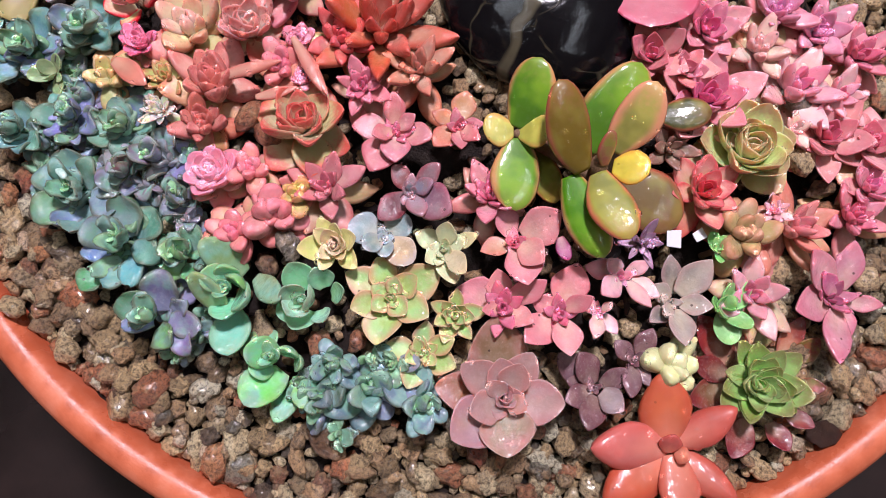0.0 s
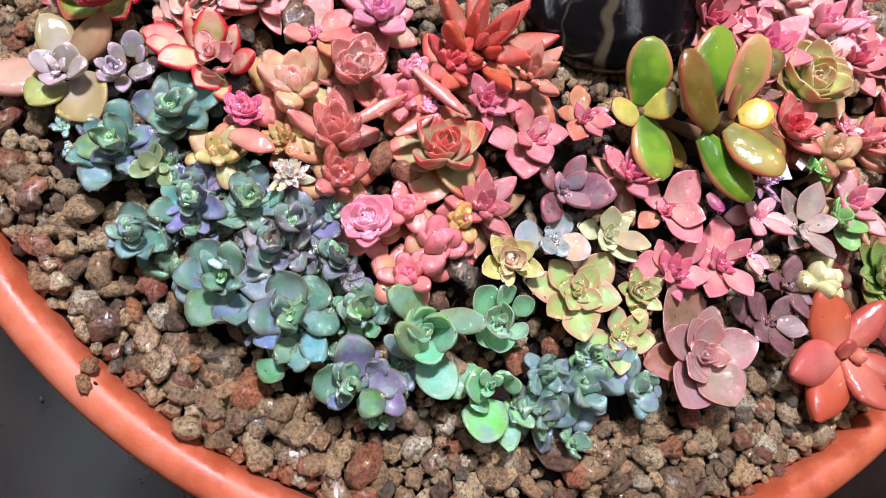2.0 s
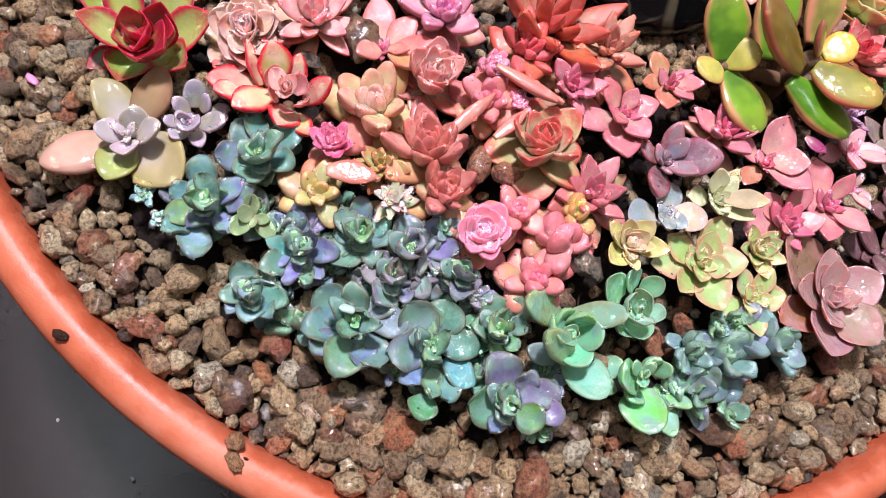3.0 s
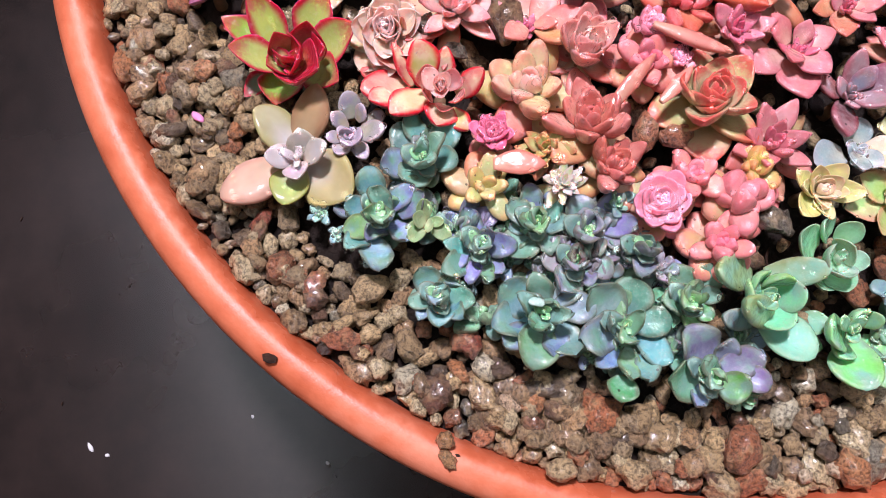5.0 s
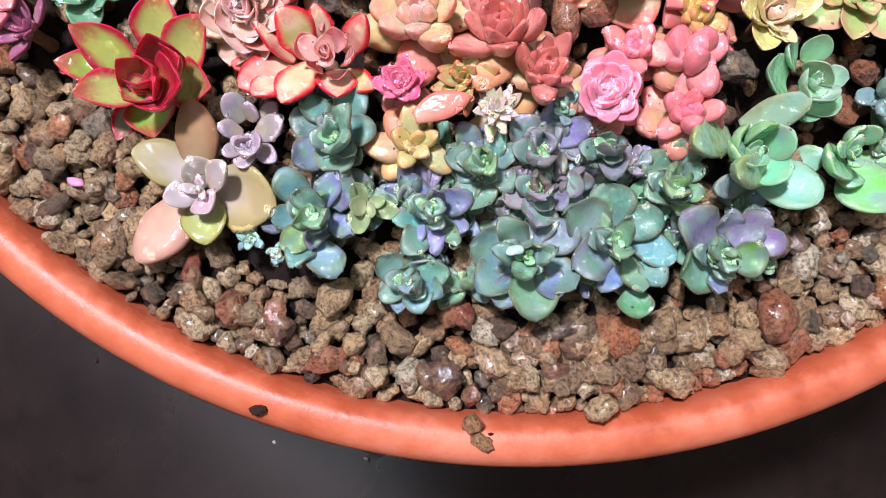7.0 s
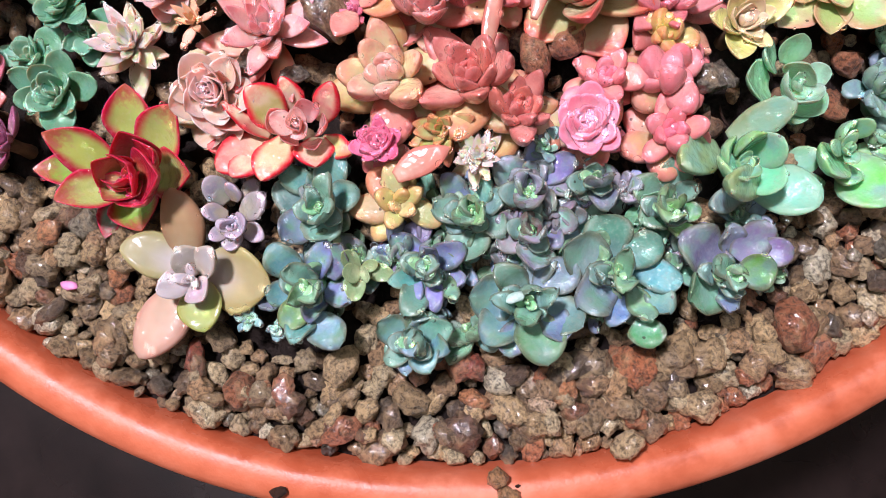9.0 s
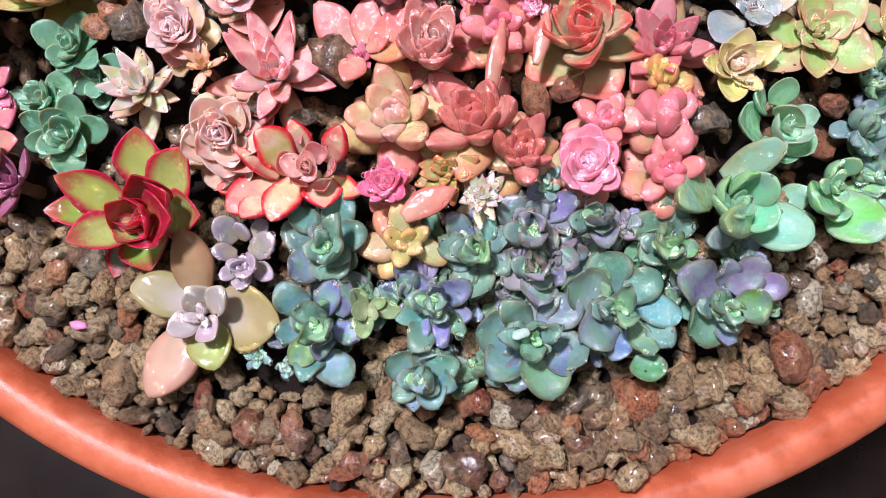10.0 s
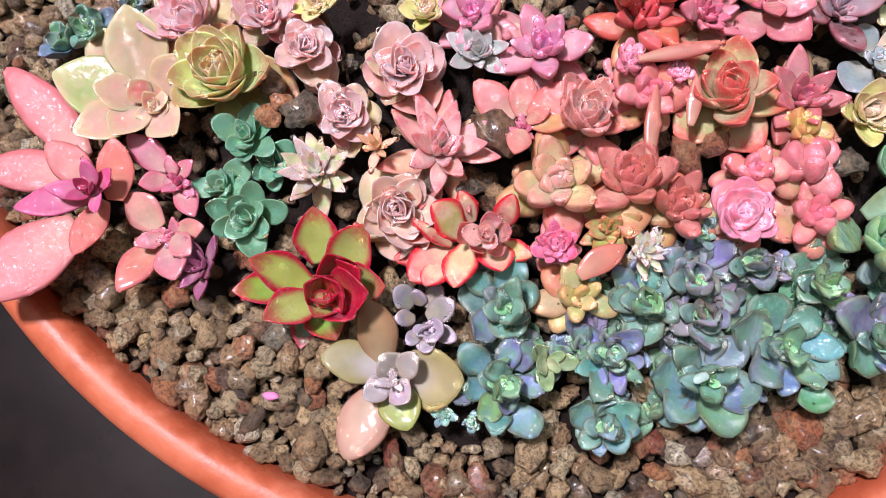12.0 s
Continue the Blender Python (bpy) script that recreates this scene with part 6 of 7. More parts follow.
leaf_between(p, "spoon", (-0.1087, 0.0919, 0.0045), (-0.1163, 0.0940, 0.0087), 0.54, (122, 179, 108))
leaf_between(p, "spoon", (-0.1075, 0.0959, 0.0050), (-0.1099, 0.1053, 0.0099), 0.74, (109, 178, 158))
leaf_between(p, "spoon", (-0.1104, 0.0914, 0.0055), (-0.1130, 0.0881, 0.0075), 0.90, (153, 153, 209))
leaf_between(p, "spoon", (-0.1056, 0.0970, 0.0060), (-0.1099, 0.1026, 0.0087), 0.56, (152, 164, 217))
leaf_between(p, "spoon", (-0.1061, 0.0922, 0.0095), (-0.1009, 0.0913, 0.0165), 0.47, (153, 155, 215))
leaf_between(p, "spoon", (-0.1058, 0.0935, 0.0095), (-0.1078, 0.0912, 0.0165), 0.67, (141, 175, 209))
leaf_between(p, "spoon", (-0.1056, 0.0939, 0.0095), (-0.1047, 0.0961, 0.0165), 0.67, (131, 188, 176))
heart(p, "spoon", -0.1054, 0.0937, 0.0100, 0.0066, 7)
heart(p, "spoon_heart", -0.1054, 0.0937, 0.0135, 0.0040, 5)
p = specimen("blue", -0.1016, 0.0771)
leaf_between(p, "spoon", (-0.1006, 0.0756, 0.0045), (-0.0984, 0.0687, 0.0075), 0.94, (108, 174, 156))
leaf_between(p, "spoon", (-0.1000, 0.0768, 0.0050), (-0.0909, 0.0781, 0.0087), 0.74, (134, 146, 186))
leaf_between(p, "spoon", (-0.1007, 0.0779, 0.0055), (-0.0964, 0.0854, 0.0099), 0.83, (108, 156, 159))
leaf_between(p, "spoon", (-0.1036, 0.0792, 0.0060), (-0.1108, 0.0858, 0.0075), 1.10, (110, 168, 140))
leaf_between(p, "spoon", (-0.1025, 0.0758, 0.0045), (-0.1052, 0.0685, 0.0087), 0.74, (121, 162, 156))
leaf_between(p, "spoon", (-0.1037, 0.0766, 0.0050), (-0.1119, 0.0752, 0.0099), 0.74, (120, 156, 144))
leaf_between(p, "spoon", (-0.1020, 0.0794, 0.0055), (-0.1020, 0.0852, 0.0075), 0.78, (120, 158, 167))
leaf_between(p, "spoon", (-0.1018, 0.0775, 0.0095), (-0.1016, 0.0750, 0.0165), 0.78, (139, 201, 120))
leaf_between(p, "spoon", (-0.1019, 0.0780, 0.0095), (-0.1003, 0.0805, 0.0165), 0.78, (141, 205, 153))
leaf_between(p, "spoon", (-0.1028, 0.0777, 0.0095), (-0.1067, 0.0774, 0.0165), 0.78, (142, 207, 131))
leaf_between(p, "spoon", (-0.1024, 0.0787, 0.0095), (-0.1042, 0.0824, 0.0165), 0.78, (132, 200, 143))
heart(p, "spoon", -0.1026, 0.0783, 0.0100, 0.0066, 7)
heart(p, "spoon_heart", -0.1026, 0.0783, 0.0135, 0.0040, 5)
p = specimen("purple", -0.1070, 0.0642)
leaf_between(p, "spoon", (-0.1054, 0.0639, 0.0045), (-0.0962, 0.0657, 0.0075), 0.90, (154, 158, 183))
leaf_between(p, "spoon", (-0.1045, 0.0605, 0.0050), (-0.0981, 0.0541, 0.0087), 0.85, (160, 170, 216))
leaf_between(p, "spoon", (-0.1073, 0.0598, 0.0055), (-0.1069, 0.0510, 0.0099), 0.74, (154, 145, 205))
leaf_between(p, "spoon", (-0.1081, 0.0649, 0.0060), (-0.1042, 0.0712, 0.0075), 0.72, (141, 100, 134))
leaf_between(p, "spoon", (-0.1071, 0.0633, 0.0045), (-0.1144, 0.0619, 0.0087), 0.63, (150, 119, 119))
leaf_between(p, "spoon", (-0.1054, 0.0627, 0.0050), (-0.1010, 0.0607, 0.0099), 0.67, (143, 155, 177))
leaf_between(p, "spoon", (-0.1092, 0.0604, 0.0055), (-0.1128, 0.0536, 0.0075), 0.67, (134, 122, 145))
leaf_between(p, "spoon", (-0.1062, 0.0648, 0.0095), (-0.1028, 0.0669, 0.0165), 0.78, (174, 170, 198))
leaf_between(p, "spoon", (-0.1070, 0.0635, 0.0095), (-0.1074, 0.0615, 0.0165), 0.78, (164, 160, 194))
leaf_between(p, "spoon", (-0.1077, 0.0649, 0.0095), (-0.1109, 0.0694, 0.0165), 0.78, (155, 132, 166))
heart(p, "spoon", -0.1077, 0.0659, 0.0100, 0.0066, 7)
heart(p, "spoon_heart", -0.1077, 0.0659, 0.0135, 0.0036, 5)
p = specimen("purple", -0.1141, 0.0693)
leaf_between(p, "spoon", (-0.1139, 0.0659, 0.0045), (-0.1201, 0.0606, 0.0075), 0.83, (155, 143, 166))
leaf_between(p, "spoon", (-0.1136, 0.0696, 0.0050), (-0.1126, 0.0792, 0.0087), 0.83, (187, 176, 189))
leaf_between(p, "spoon", (-0.1149, 0.0696, 0.0055), (-0.1222, 0.0766, 0.0099), 0.83, (185, 180, 212))
leaf_between(p, "spoon", (-0.1116, 0.0700, 0.0060), (-0.1069, 0.0748, 0.0075), 0.78, (139, 111, 146))
leaf_between(p, "spoon", (-0.1162, 0.0680, 0.0045), (-0.1219, 0.0670, 0.0087), 0.78, (142, 142, 183))
leaf_between(p, "spoon", (-0.1140, 0.0698, 0.0095), (-0.1117, 0.0723, 0.0165), 0.78, (127, 49, 86))
leaf_between(p, "spoon", (-0.1147, 0.0698, 0.0095), (-0.1149, 0.0682, 0.0165), 0.78, (138, 58, 99))
leaf_between(p, "spoon", (-0.1149, 0.0704, 0.0095), (-0.1179, 0.0720, 0.0165), 0.90, (174, 163, 193))
heart(p, "spoon", -0.1145, 0.0708, 0.0100, 0.0066, 7)
heart(p, "spoon_heart", -0.1145, 0.0708, 0.0135, 0.0036, 5)
p = specimen("blue", -0.1258, 0.0808)
leaf_between(p, "spoon", (-0.1246, 0.0827, 0.0045), (-0.1164, 0.0916, 0.0075), 0.90, (110, 160, 169))
leaf_between(p, "spoon", (-0.1258, 0.0845, 0.0050), (-0.1267, 0.0954, 0.0087), 0.94, (120, 166, 176))
leaf_between(p, "spoon", (-0.1284, 0.0824, 0.0055), (-0.1396, 0.0876, 0.0099), 0.87, (120, 180, 127))
leaf_between(p, "spoon", (-0.1255, 0.0775, 0.0060), (-0.1255, 0.0670, 0.0075), 0.90, (132, 156, 173))
leaf_between(p, "spoon", (-0.1288, 0.0787, 0.0045), (-0.1388, 0.0754, 0.0087), 0.90, (120, 162, 158))
leaf_between(p, "spoon", (-0.1238, 0.0801, 0.0050), (-0.1144, 0.0811, 0.0099), 0.74, (109, 153, 121))
leaf_between(p, "spoon", (-0.1244, 0.0783, 0.0055), (-0.1197, 0.0696, 0.0075), 0.69, (149, 165, 168))
leaf_between(p, "spoon", (-0.1286, 0.0850, 0.0060), (-0.1319, 0.0935, 0.0087), 0.83, (132, 149, 196))
leaf_between(p, "spoon", (-0.1296, 0.0783, 0.0045), (-0.1391, 0.0808, 0.0099), 0.67, (120, 143, 184))
leaf_between(p, "spoon", (-0.1267, 0.0810, 0.0095), (-0.1281, 0.0747, 0.0165), 0.47, (151, 208, 203))
leaf_between(p, "spoon", (-0.1255, 0.0819, 0.0095), (-0.1208, 0.0889, 0.0165), 0.47, (141, 198, 187))
leaf_between(p, "spoon", (-0.1269, 0.0820, 0.0095), (-0.1301, 0.0858, 0.0165), 0.67, (141, 206, 164))
leaf_between(p, "spoon", (-0.1254, 0.0808, 0.0095), (-0.1224, 0.0793, 0.0165), 0.78, (141, 198, 175))
heart(p, "spoon", -0.1257, 0.0818, 0.0100, 0.0066, 7)
heart(p, "spoon_heart", -0.1257, 0.0818, 0.0135, 0.0040, 5)
p = specimen("blue", -0.1335, 0.0605)
leaf_between(p, "spoon", (-0.1310, 0.0591, 0.0045), (-0.1210, 0.0556, 0.0075), 1.10, (96, 158, 132))
leaf_between(p, "spoon", (-0.1314, 0.0611, 0.0050), (-0.1213, 0.0684, 0.0087), 0.92, (132, 158, 158))
leaf_between(p, "spoon", (-0.1339, 0.0622, 0.0055), (-0.1332, 0.0742, 0.0099), 0.94, (140, 159, 181))
leaf_between(p, "spoon", (-0.1335, 0.0589, 0.0060), (-0.1343, 0.0485, 0.0075), 0.85, (99, 164, 143))
leaf_between(p, "spoon", (-0.1366, 0.0579, 0.0045), (-0.1449, 0.0513, 0.0087), 0.69, (110, 191, 195))
leaf_between(p, "spoon", (-0.1389, 0.0612, 0.0050), (-0.1475, 0.0642, 0.0099), 0.63, (132, 191, 130))
leaf_between(p, "spoon", (-0.1458, 0.0638, 0.0055), (-0.1519, 0.0669, 0.0075), 1.18, (87, 176, 109))
leaf_between(p, "spoon", (-0.1389, 0.0638, 0.0060), (-0.1425, 0.0710, 0.0087), 0.74, (121, 154, 206))
leaf_between(p, "spoon", (-0.1403, 0.0565, 0.0045), (-0.1489, 0.0586, 0.0099), 0.67, (116, 176, 176))
leaf_between(p, "spoon", (-0.1363, 0.0640, 0.0095), (-0.1302, 0.0567, 0.0165), 0.43, (137, 195, 154))
leaf_between(p, "spoon", (-0.1343, 0.0643, 0.0095), (-0.1286, 0.0664, 0.0165), 0.50, (141, 188, 182))
leaf_between(p, "spoon", (-0.1346, 0.0613, 0.0095), (-0.1381, 0.0652, 0.0165), 0.67, (138, 196, 143))
heart(p, "spoon", -0.1331, 0.0623, 0.0100, 0.0066, 7)
heart(p, "spoon_heart", -0.1331, 0.0623, 0.0135, 0.0040, 5)
p = specimen("fern", -0.1303, 0.0420)
leaf_between(p, "spoon", (-0.1282, 0.0417, 0.0045), (-0.1198, 0.0445, 0.0075), 0.94, (111, 157, 122))
leaf_between(p, "spoon", (-0.1286, 0.0398, 0.0050), (-0.1225, 0.0331, 0.0087), 0.83, (114, 158, 130))
leaf_between(p, "spoon", (-0.1299, 0.0394, 0.0055), (-0.1299, 0.0345, 0.0099), 0.83, (118, 163, 145))
leaf_between(p, "spoon", (-0.1314, 0.0408, 0.0060), (-0.1363, 0.0380, 0.0075), 0.94, (101, 174, 97))
leaf_between(p, "spoon", (-0.1319, 0.0425, 0.0045), (-0.1395, 0.0461, 0.0087), 0.72, (143, 207, 116))
leaf_between(p, "spoon", (-0.1307, 0.0435, 0.0050), (-0.1290, 0.0512, 0.0099), 0.90, (118, 174, 134))
leaf_between(p, "spoon", (-0.1298, 0.0431, 0.0095), (-0.1265, 0.0461, 0.0165), 0.90, (142, 207, 120))
leaf_between(p, "spoon", (-0.1304, 0.0429, 0.0095), (-0.1314, 0.0430, 0.0165), 0.90, (139, 207, 119))
leaf_between(p, "spoon", (-0.1307, 0.0440, 0.0095), (-0.1320, 0.0483, 0.0165), 0.90, (153, 215, 141))
heart(p, "spoon", -0.1300, 0.0446, 0.0100, 0.0066, 7)
heart(p, "spoon_heart", -0.1300, 0.0446, 0.0135, 0.0040, 5)
p = specimen("bluepurple", -0.1503, 0.0422)
leaf_between(p, "spoon", (-0.1511, 0.0435, 0.0045), (-0.1486, 0.0546, 0.0075), 1.03, (111, 175, 130))
leaf_between(p, "spoon", (-0.1521, 0.0405, 0.0050), (-0.1554, 0.0332, 0.0087), 0.99, (109, 193, 71))
leaf_between(p, "spoon", (-0.1470, 0.0411, 0.0055), (-0.1361, 0.0468, 0.0099), 0.92, (124, 120, 157))
leaf_between(p, "spoon", (-0.1486, 0.0386, 0.0060), (-0.1470, 0.0280, 0.0075), 0.85, (136, 123, 163))
leaf_between(p, "spoon", (-0.1520, 0.0431, 0.0045), (-0.1570, 0.0497, 0.0087), 0.63, (141, 156, 218))
leaf_between(p, "spoon", (-0.1469, 0.0386, 0.0050), (-0.1411, 0.0355, 0.0099), 0.78, (142, 149, 177))
leaf_between(p, "spoon", (-0.1512, 0.0369, 0.0055), (-0.1549, 0.0274, 0.0075), 0.67, (155, 132, 189))
leaf_between(p, "spoon", (-0.1492, 0.0431, 0.0095), (-0.1456, 0.0475, 0.0165), 0.67, (153, 209, 175))
leaf_between(p, "spoon", (-0.1496, 0.0429, 0.0095), (-0.1487, 0.0421, 0.0165), 0.67, (153, 209, 153))
leaf_between(p, "spoon", (-0.1503, 0.0439, 0.0095), (-0.1524, 0.0473, 0.0165), 0.67, (141, 198, 175))
heart(p, "spoon", -0.1492, 0.0448, 0.0100, 0.0066, 7)
heart(p, "spoon_heart", -0.1492, 0.0448, 0.0135, 0.0040, 5)
p = specimen("bluesmall", -0.1163, 0.1069)
leaf_between(p, "spoon", (-0.1145, 0.1072, 0.0045), (-0.1072, 0.1106, 0.0075), 0.94, (107, 164, 169))
leaf_between(p, "spoon", (-0.1164, 0.1053, 0.0050), (-0.1183, 0.0971, 0.0087), 0.85, (107, 180, 156))
leaf_between(p, "spoon", (-0.1177, 0.1071, 0.0055), (-0.1244, 0.1077, 0.0099), 0.96, (130, 188, 194))
leaf_between(p, "spoon", (-0.1163, 0.1083, 0.0060), (-0.1168, 0.1150, 0.0075), 0.85, (119, 177, 158))
leaf_between(p, "spoon", (-0.1153, 0.1059, 0.0045), (-0.1103, 0.1010, 0.0087), 0.74, (114, 142, 114))
leaf_between(p, "spoon", (-0.1182, 0.1050, 0.0050), (-0.1231, 0.1012, 0.0099), 0.78, (109, 166, 177))
leaf_between(p, "spoon", (-0.1170, 0.1094, 0.0055), (-0.1212, 0.1128, 0.0075), 0.78, (131, 165, 199))
leaf_between(p, "spoon", (-0.1163, 0.1067, 0.0095), (-0.1143, 0.1070, 0.0165), 0.78, (141, 198, 187))
leaf_between(p, "spoon", (-0.1167, 0.1065, 0.0095), (-0.1172, 0.1039, 0.0165), 0.78, (141, 198, 175))
leaf_between(p, "spoon", (-0.1169, 0.1071, 0.0095), (-0.1193, 0.1079, 0.0165), 0.78, (152, 186, 208))
heart(p, "spoon", -0.1166, 0.1068, 0.0100, 0.0066, 7)
heart(p, "spoon_heart", -0.1166, 0.1068, 0.0135, 0.0040, 5)
p = specimen("purple", -0.1142, 0.0502)
leaf_between(p, "spoon", (-0.1140, 0.0504, 0.0045), (-0.1160, 0.0580, 0.0075), 0.78, (123, 112, 135))
leaf_between(p, "spoon", (-0.1147, 0.0494, 0.0050), (-0.1154, 0.0459, 0.0087), 0.78, (122, 124, 145))
leaf_between(p, "spoon", (-0.1153, 0.0503, 0.0055), (-0.1225, 0.0541, 0.0099), 0.78, (122, 129, 157))
leaf_between(p, "spoon", (-0.1138, 0.0503, 0.0060), (-0.1094, 0.0498, 0.0075), 0.78, (140, 133, 157))
leaf_between(p, "spoon", (-0.1147, 0.0513, 0.0095), (-0.1176, 0.0531, 0.0165), 0.90, (143, 143, 166))
heart(p, "spoon", -0.1146, 0.0524, 0.0100, 0.0066, 7)
heart(p, "spoon_heart", -0.1146, 0.0524, 0.0135, 0.0036, 5)
p = specimen("greyblue", -0.0684, 0.1221)
leaf_between(p, "greyblue", (-0.0644, 0.1216, 0.0040), (-0.0613, 0.1258, 0.0080), 0.70, (186, 176, 160))
leaf_between(p, "greyblue", (-0.0681, 0.1231, 0.0060), (-0.0681, 0.1280, 0.0090), 0.70, (176, 172, 168))
leaf_between(p, "greyblue", (-0.0668, 0.1191, 0.0040), (-0.0692, 0.1113, 0.0090), 0.70, (170, 170, 158))
leaf_between(p, "greyblue", (-0.0698, 0.1203, 0.0060), (-0.0767, 0.1182, 0.0090), 0.60, (182, 176, 160))
leaf_between(p, "greyblue", (-0.0698, 0.1229, 0.0060), (-0.0740, 0.1254, 0.0090), 0.90, (186, 180, 176))
leaf_between(p, "greyblue", (-0.0617, 0.1202, 0.0030), (-0.0553, 0.1202, 0.0080), 0.80, (160, 176, 160))
leaf_between(p, "greyblue", (-0.0628, 0.1185, 0.0030), (-0.0604, 0.1154, 0.0070), 0.80, (176, 164, 140))
leaf_between(p, "greyblue", (-0.0651, 0.1175, 0.0030), (-0.0640, 0.1105, 0.0060), 0.70, (178, 170, 150))
leaf_between(p, "greyblue", (-0.0692, 0.1218, 0.0100), (-0.0680, 0.1217, 0.0140), 1.00, (186, 172, 188))
leaf_between(p, "greyblue", (-0.0699, 0.1207, 0.0100), (-0.0715, 0.1174, 0.0140), 1.00, (186, 172, 188))
leaf_between(p, "greyblue", (-0.0703, 0.1217, 0.0100), (-0.0733, 0.1226, 0.0130), 1.00, (190, 176, 190))
heart(p, "greyblue", -0.0700, 0.1212, 0.0110, 0.0040, 6)
ghost = thing("ghost_plant", -0.0702, 0.1373, "pale lilac and green ghost plant with thick leaves", "succulent")
leaf_between(ghost, "ghost_green", (-0.0677, 0.1365, 0.0030), (-0.0550, 0.1457, 0.0060), 0.66, (178, 172, 136))
leaf_between(ghost, "ghost_green", (-0.0720, 0.1336, 0.0030), (-0.0844, 0.1230, 0.0060), 0.98, (186, 172, 124))
leaf_between(ghost, "ghost_green", (-0.0731, 0.1369, 0.0030), (-0.0839, 0.1422, 0.0060), 0.92, (170, 184, 112))
leaf_between(ghost, "ghost_pink", (-0.0712, 0.1397, 0.0020), (-0.0770, 0.1592, 0.0030), 0.74, (208, 174, 156))
leaf_between(ghost, "ghost_tan", (-0.0679, 0.1350, 0.0030), (-0.0533, 0.1262, 0.0100), 0.60, (176, 146, 104))
leaf_between(ghost, "ghost_lilac", (-0.0714, 0.1368, 0.0060), (-0.0698, 0.1446, 0.0100), 0.85, (190, 180, 192))
leaf_between(ghost, "ghost_lilac", (-0.0717, 0.1350, 0.0060), (-0.0658, 0.1326, 0.0130), 1.00, (196, 190, 178))
leaf_between(ghost, "ghost_lilac", (-0.0731, 0.1343, 0.0070), (-0.0716, 0.1269, 0.0140), 0.70, (196, 184, 170))
leaf_between(ghost, "ghost_lilac", (-0.0732, 0.1367, 0.0070), (-0.0792, 0.1369, 0.0110), 1.00, (204, 180, 196))
heart(ghost, "ghost_lilac", -0.0726, 0.1364, 0.0100, 0.0045, 6)
salmon = thing("graptopetalum", 0.0184, 0.1589, "large salmon star succulent with magenta heart", "succulent")
leaf_between(salmon, "salmon", (0.0290, 0.1551, 0.0050), (0.0615, 0.1526, 0.0070), 0.42)
leaf_between(salmon, "salmon", (0.0270, 0.1580, 0.0060), (0.0439, 0.1758, 0.0082), 0.50)
leaf_between(salmon, "salmon", (0.0202, 0.1581, 0.0070), (0.0365, 0.1579, 0.0094), 0.62)
leaf_between(salmon, "salmon", (0.0124, 0.1561, 0.0080), (0.0231, 0.1440, 0.0106), 0.58)
leaf_between(salmon, "salmon_magenta", (0.0173, 0.1592, 0.0090), (0.0268, 0.1755, 0.0118), 0.50)
leaf_between(salmon, "salmon", (0.0135, 0.1578, 0.0100), (0.0068, 0.1722, 0.0130), 0.52)
leaf_between(salmon, "salmon", (0.0124, 0.1666, 0.0110), (0.0154, 0.1960, 0.0142), 0.58)
leaf_between(salmon, "salmon_magenta", (0.0162, 0.1571, 0.0120), (0.0153, 0.1500, 0.0154), 0.60)
leaf_between(salmon, "salmon_magenta", (0.0162, 0.1574, 0.0130), (0.0173, 0.1587, 0.0166), 0.60)
heart(salmon, "salmon_magenta", 0.0164, 0.1579, 0.0150, 0.0105, 7)
loose = thing("loose_leaf", -0.0797, 0.0546, "long coral succulent leaf lying on the bed", "leaf")
leaf_between(loose, "coral_leaf", (-0.0795, 0.0548, 0.0194), (-0.0659, 0.0397, 0.0204), 0.24)
loose = thing("loose_leaf", -0.0596, 0.0371, "long coral succulent leaf lying on the bed", "leaf")
leaf_between(loose, "coral_leaf", (-0.0606, 0.0361, 0.0227), (-0.0712, 0.0209, 0.0237), 0.22)
loose = thing("loose_leaf", -0.0797, 0.0412, "long coral succulent leaf lying on the bed", "leaf")
leaf_between(loose, "coral_leaf", (-0.0798, 0.0411, 0.0203), (-0.0730, 0.0303, 0.0213), 0.26)
loose = thing("loose_leaf", -0.0871, 0.0842, "long coral succulent leaf lying on the bed", "leaf")
leaf_between(loose, "coral_leaf", (-0.0864, 0.0864, 0.0164), (-0.0885, 0.0730, 0.0174), 0.46)
loose = thing("loose_leaf", -0.0591, 0.0371, "long coral succulent leaf lying on the bed", "leaf")
leaf_between(loose, "coral_leaf", (-0.0595, 0.0385, 0.0228), (-0.0707, 0.0224, 0.0238), 0.17)
loose = thing("loose_leaf", -0.0812, -0.0561, "fallen magenta leaf below the jade plant", "leaf")
leaf_between(loose, "magenta_leaf", (-0.0810, -0.0562, 0.0192), (-0.0865, -0.0610, 0.0202), 0.60)
loose = thing("loose_leaf", 0.0118, -0.0505, "broad glossy pink leaf beside the black stone", "leaf")
leaf_between(loose, "pink_big_leaf", (0.0118, -0.0505, 0.0180), (-0.0139, -0.0559, 0.0240), 1.10)
stone("orange", "smooth wet orange pebble", 0.0002, 0.1072, 0.0040)
stone("orange", "smooth wet orange pebble", 0.0001, 0.1122, 0.0037)
stone("brown", "dark brown pebble between rosettes", 0.0066, 0.1056, 0.0047)
stone("grey", "rough grey gravel stone", -0.0051, 0.1047, 0.0049)
stone("brown", "dark brown pebble between rosettes", 0.0169, 0.1289, 0.0043)
stone("brown", "rough brown stone between rosettes", -0.0454, 0.0741, 0.0058)
stone("grey", "rough grey gravel stone", -0.0425, 0.0948, 0.0042)
stone("grey", "rough grey gravel stone", -0.0513, 0.0882, 0.0030)
stone("rust", "wet rust-red bark-like stone", -0.0861, 0.0356, 0.0045)
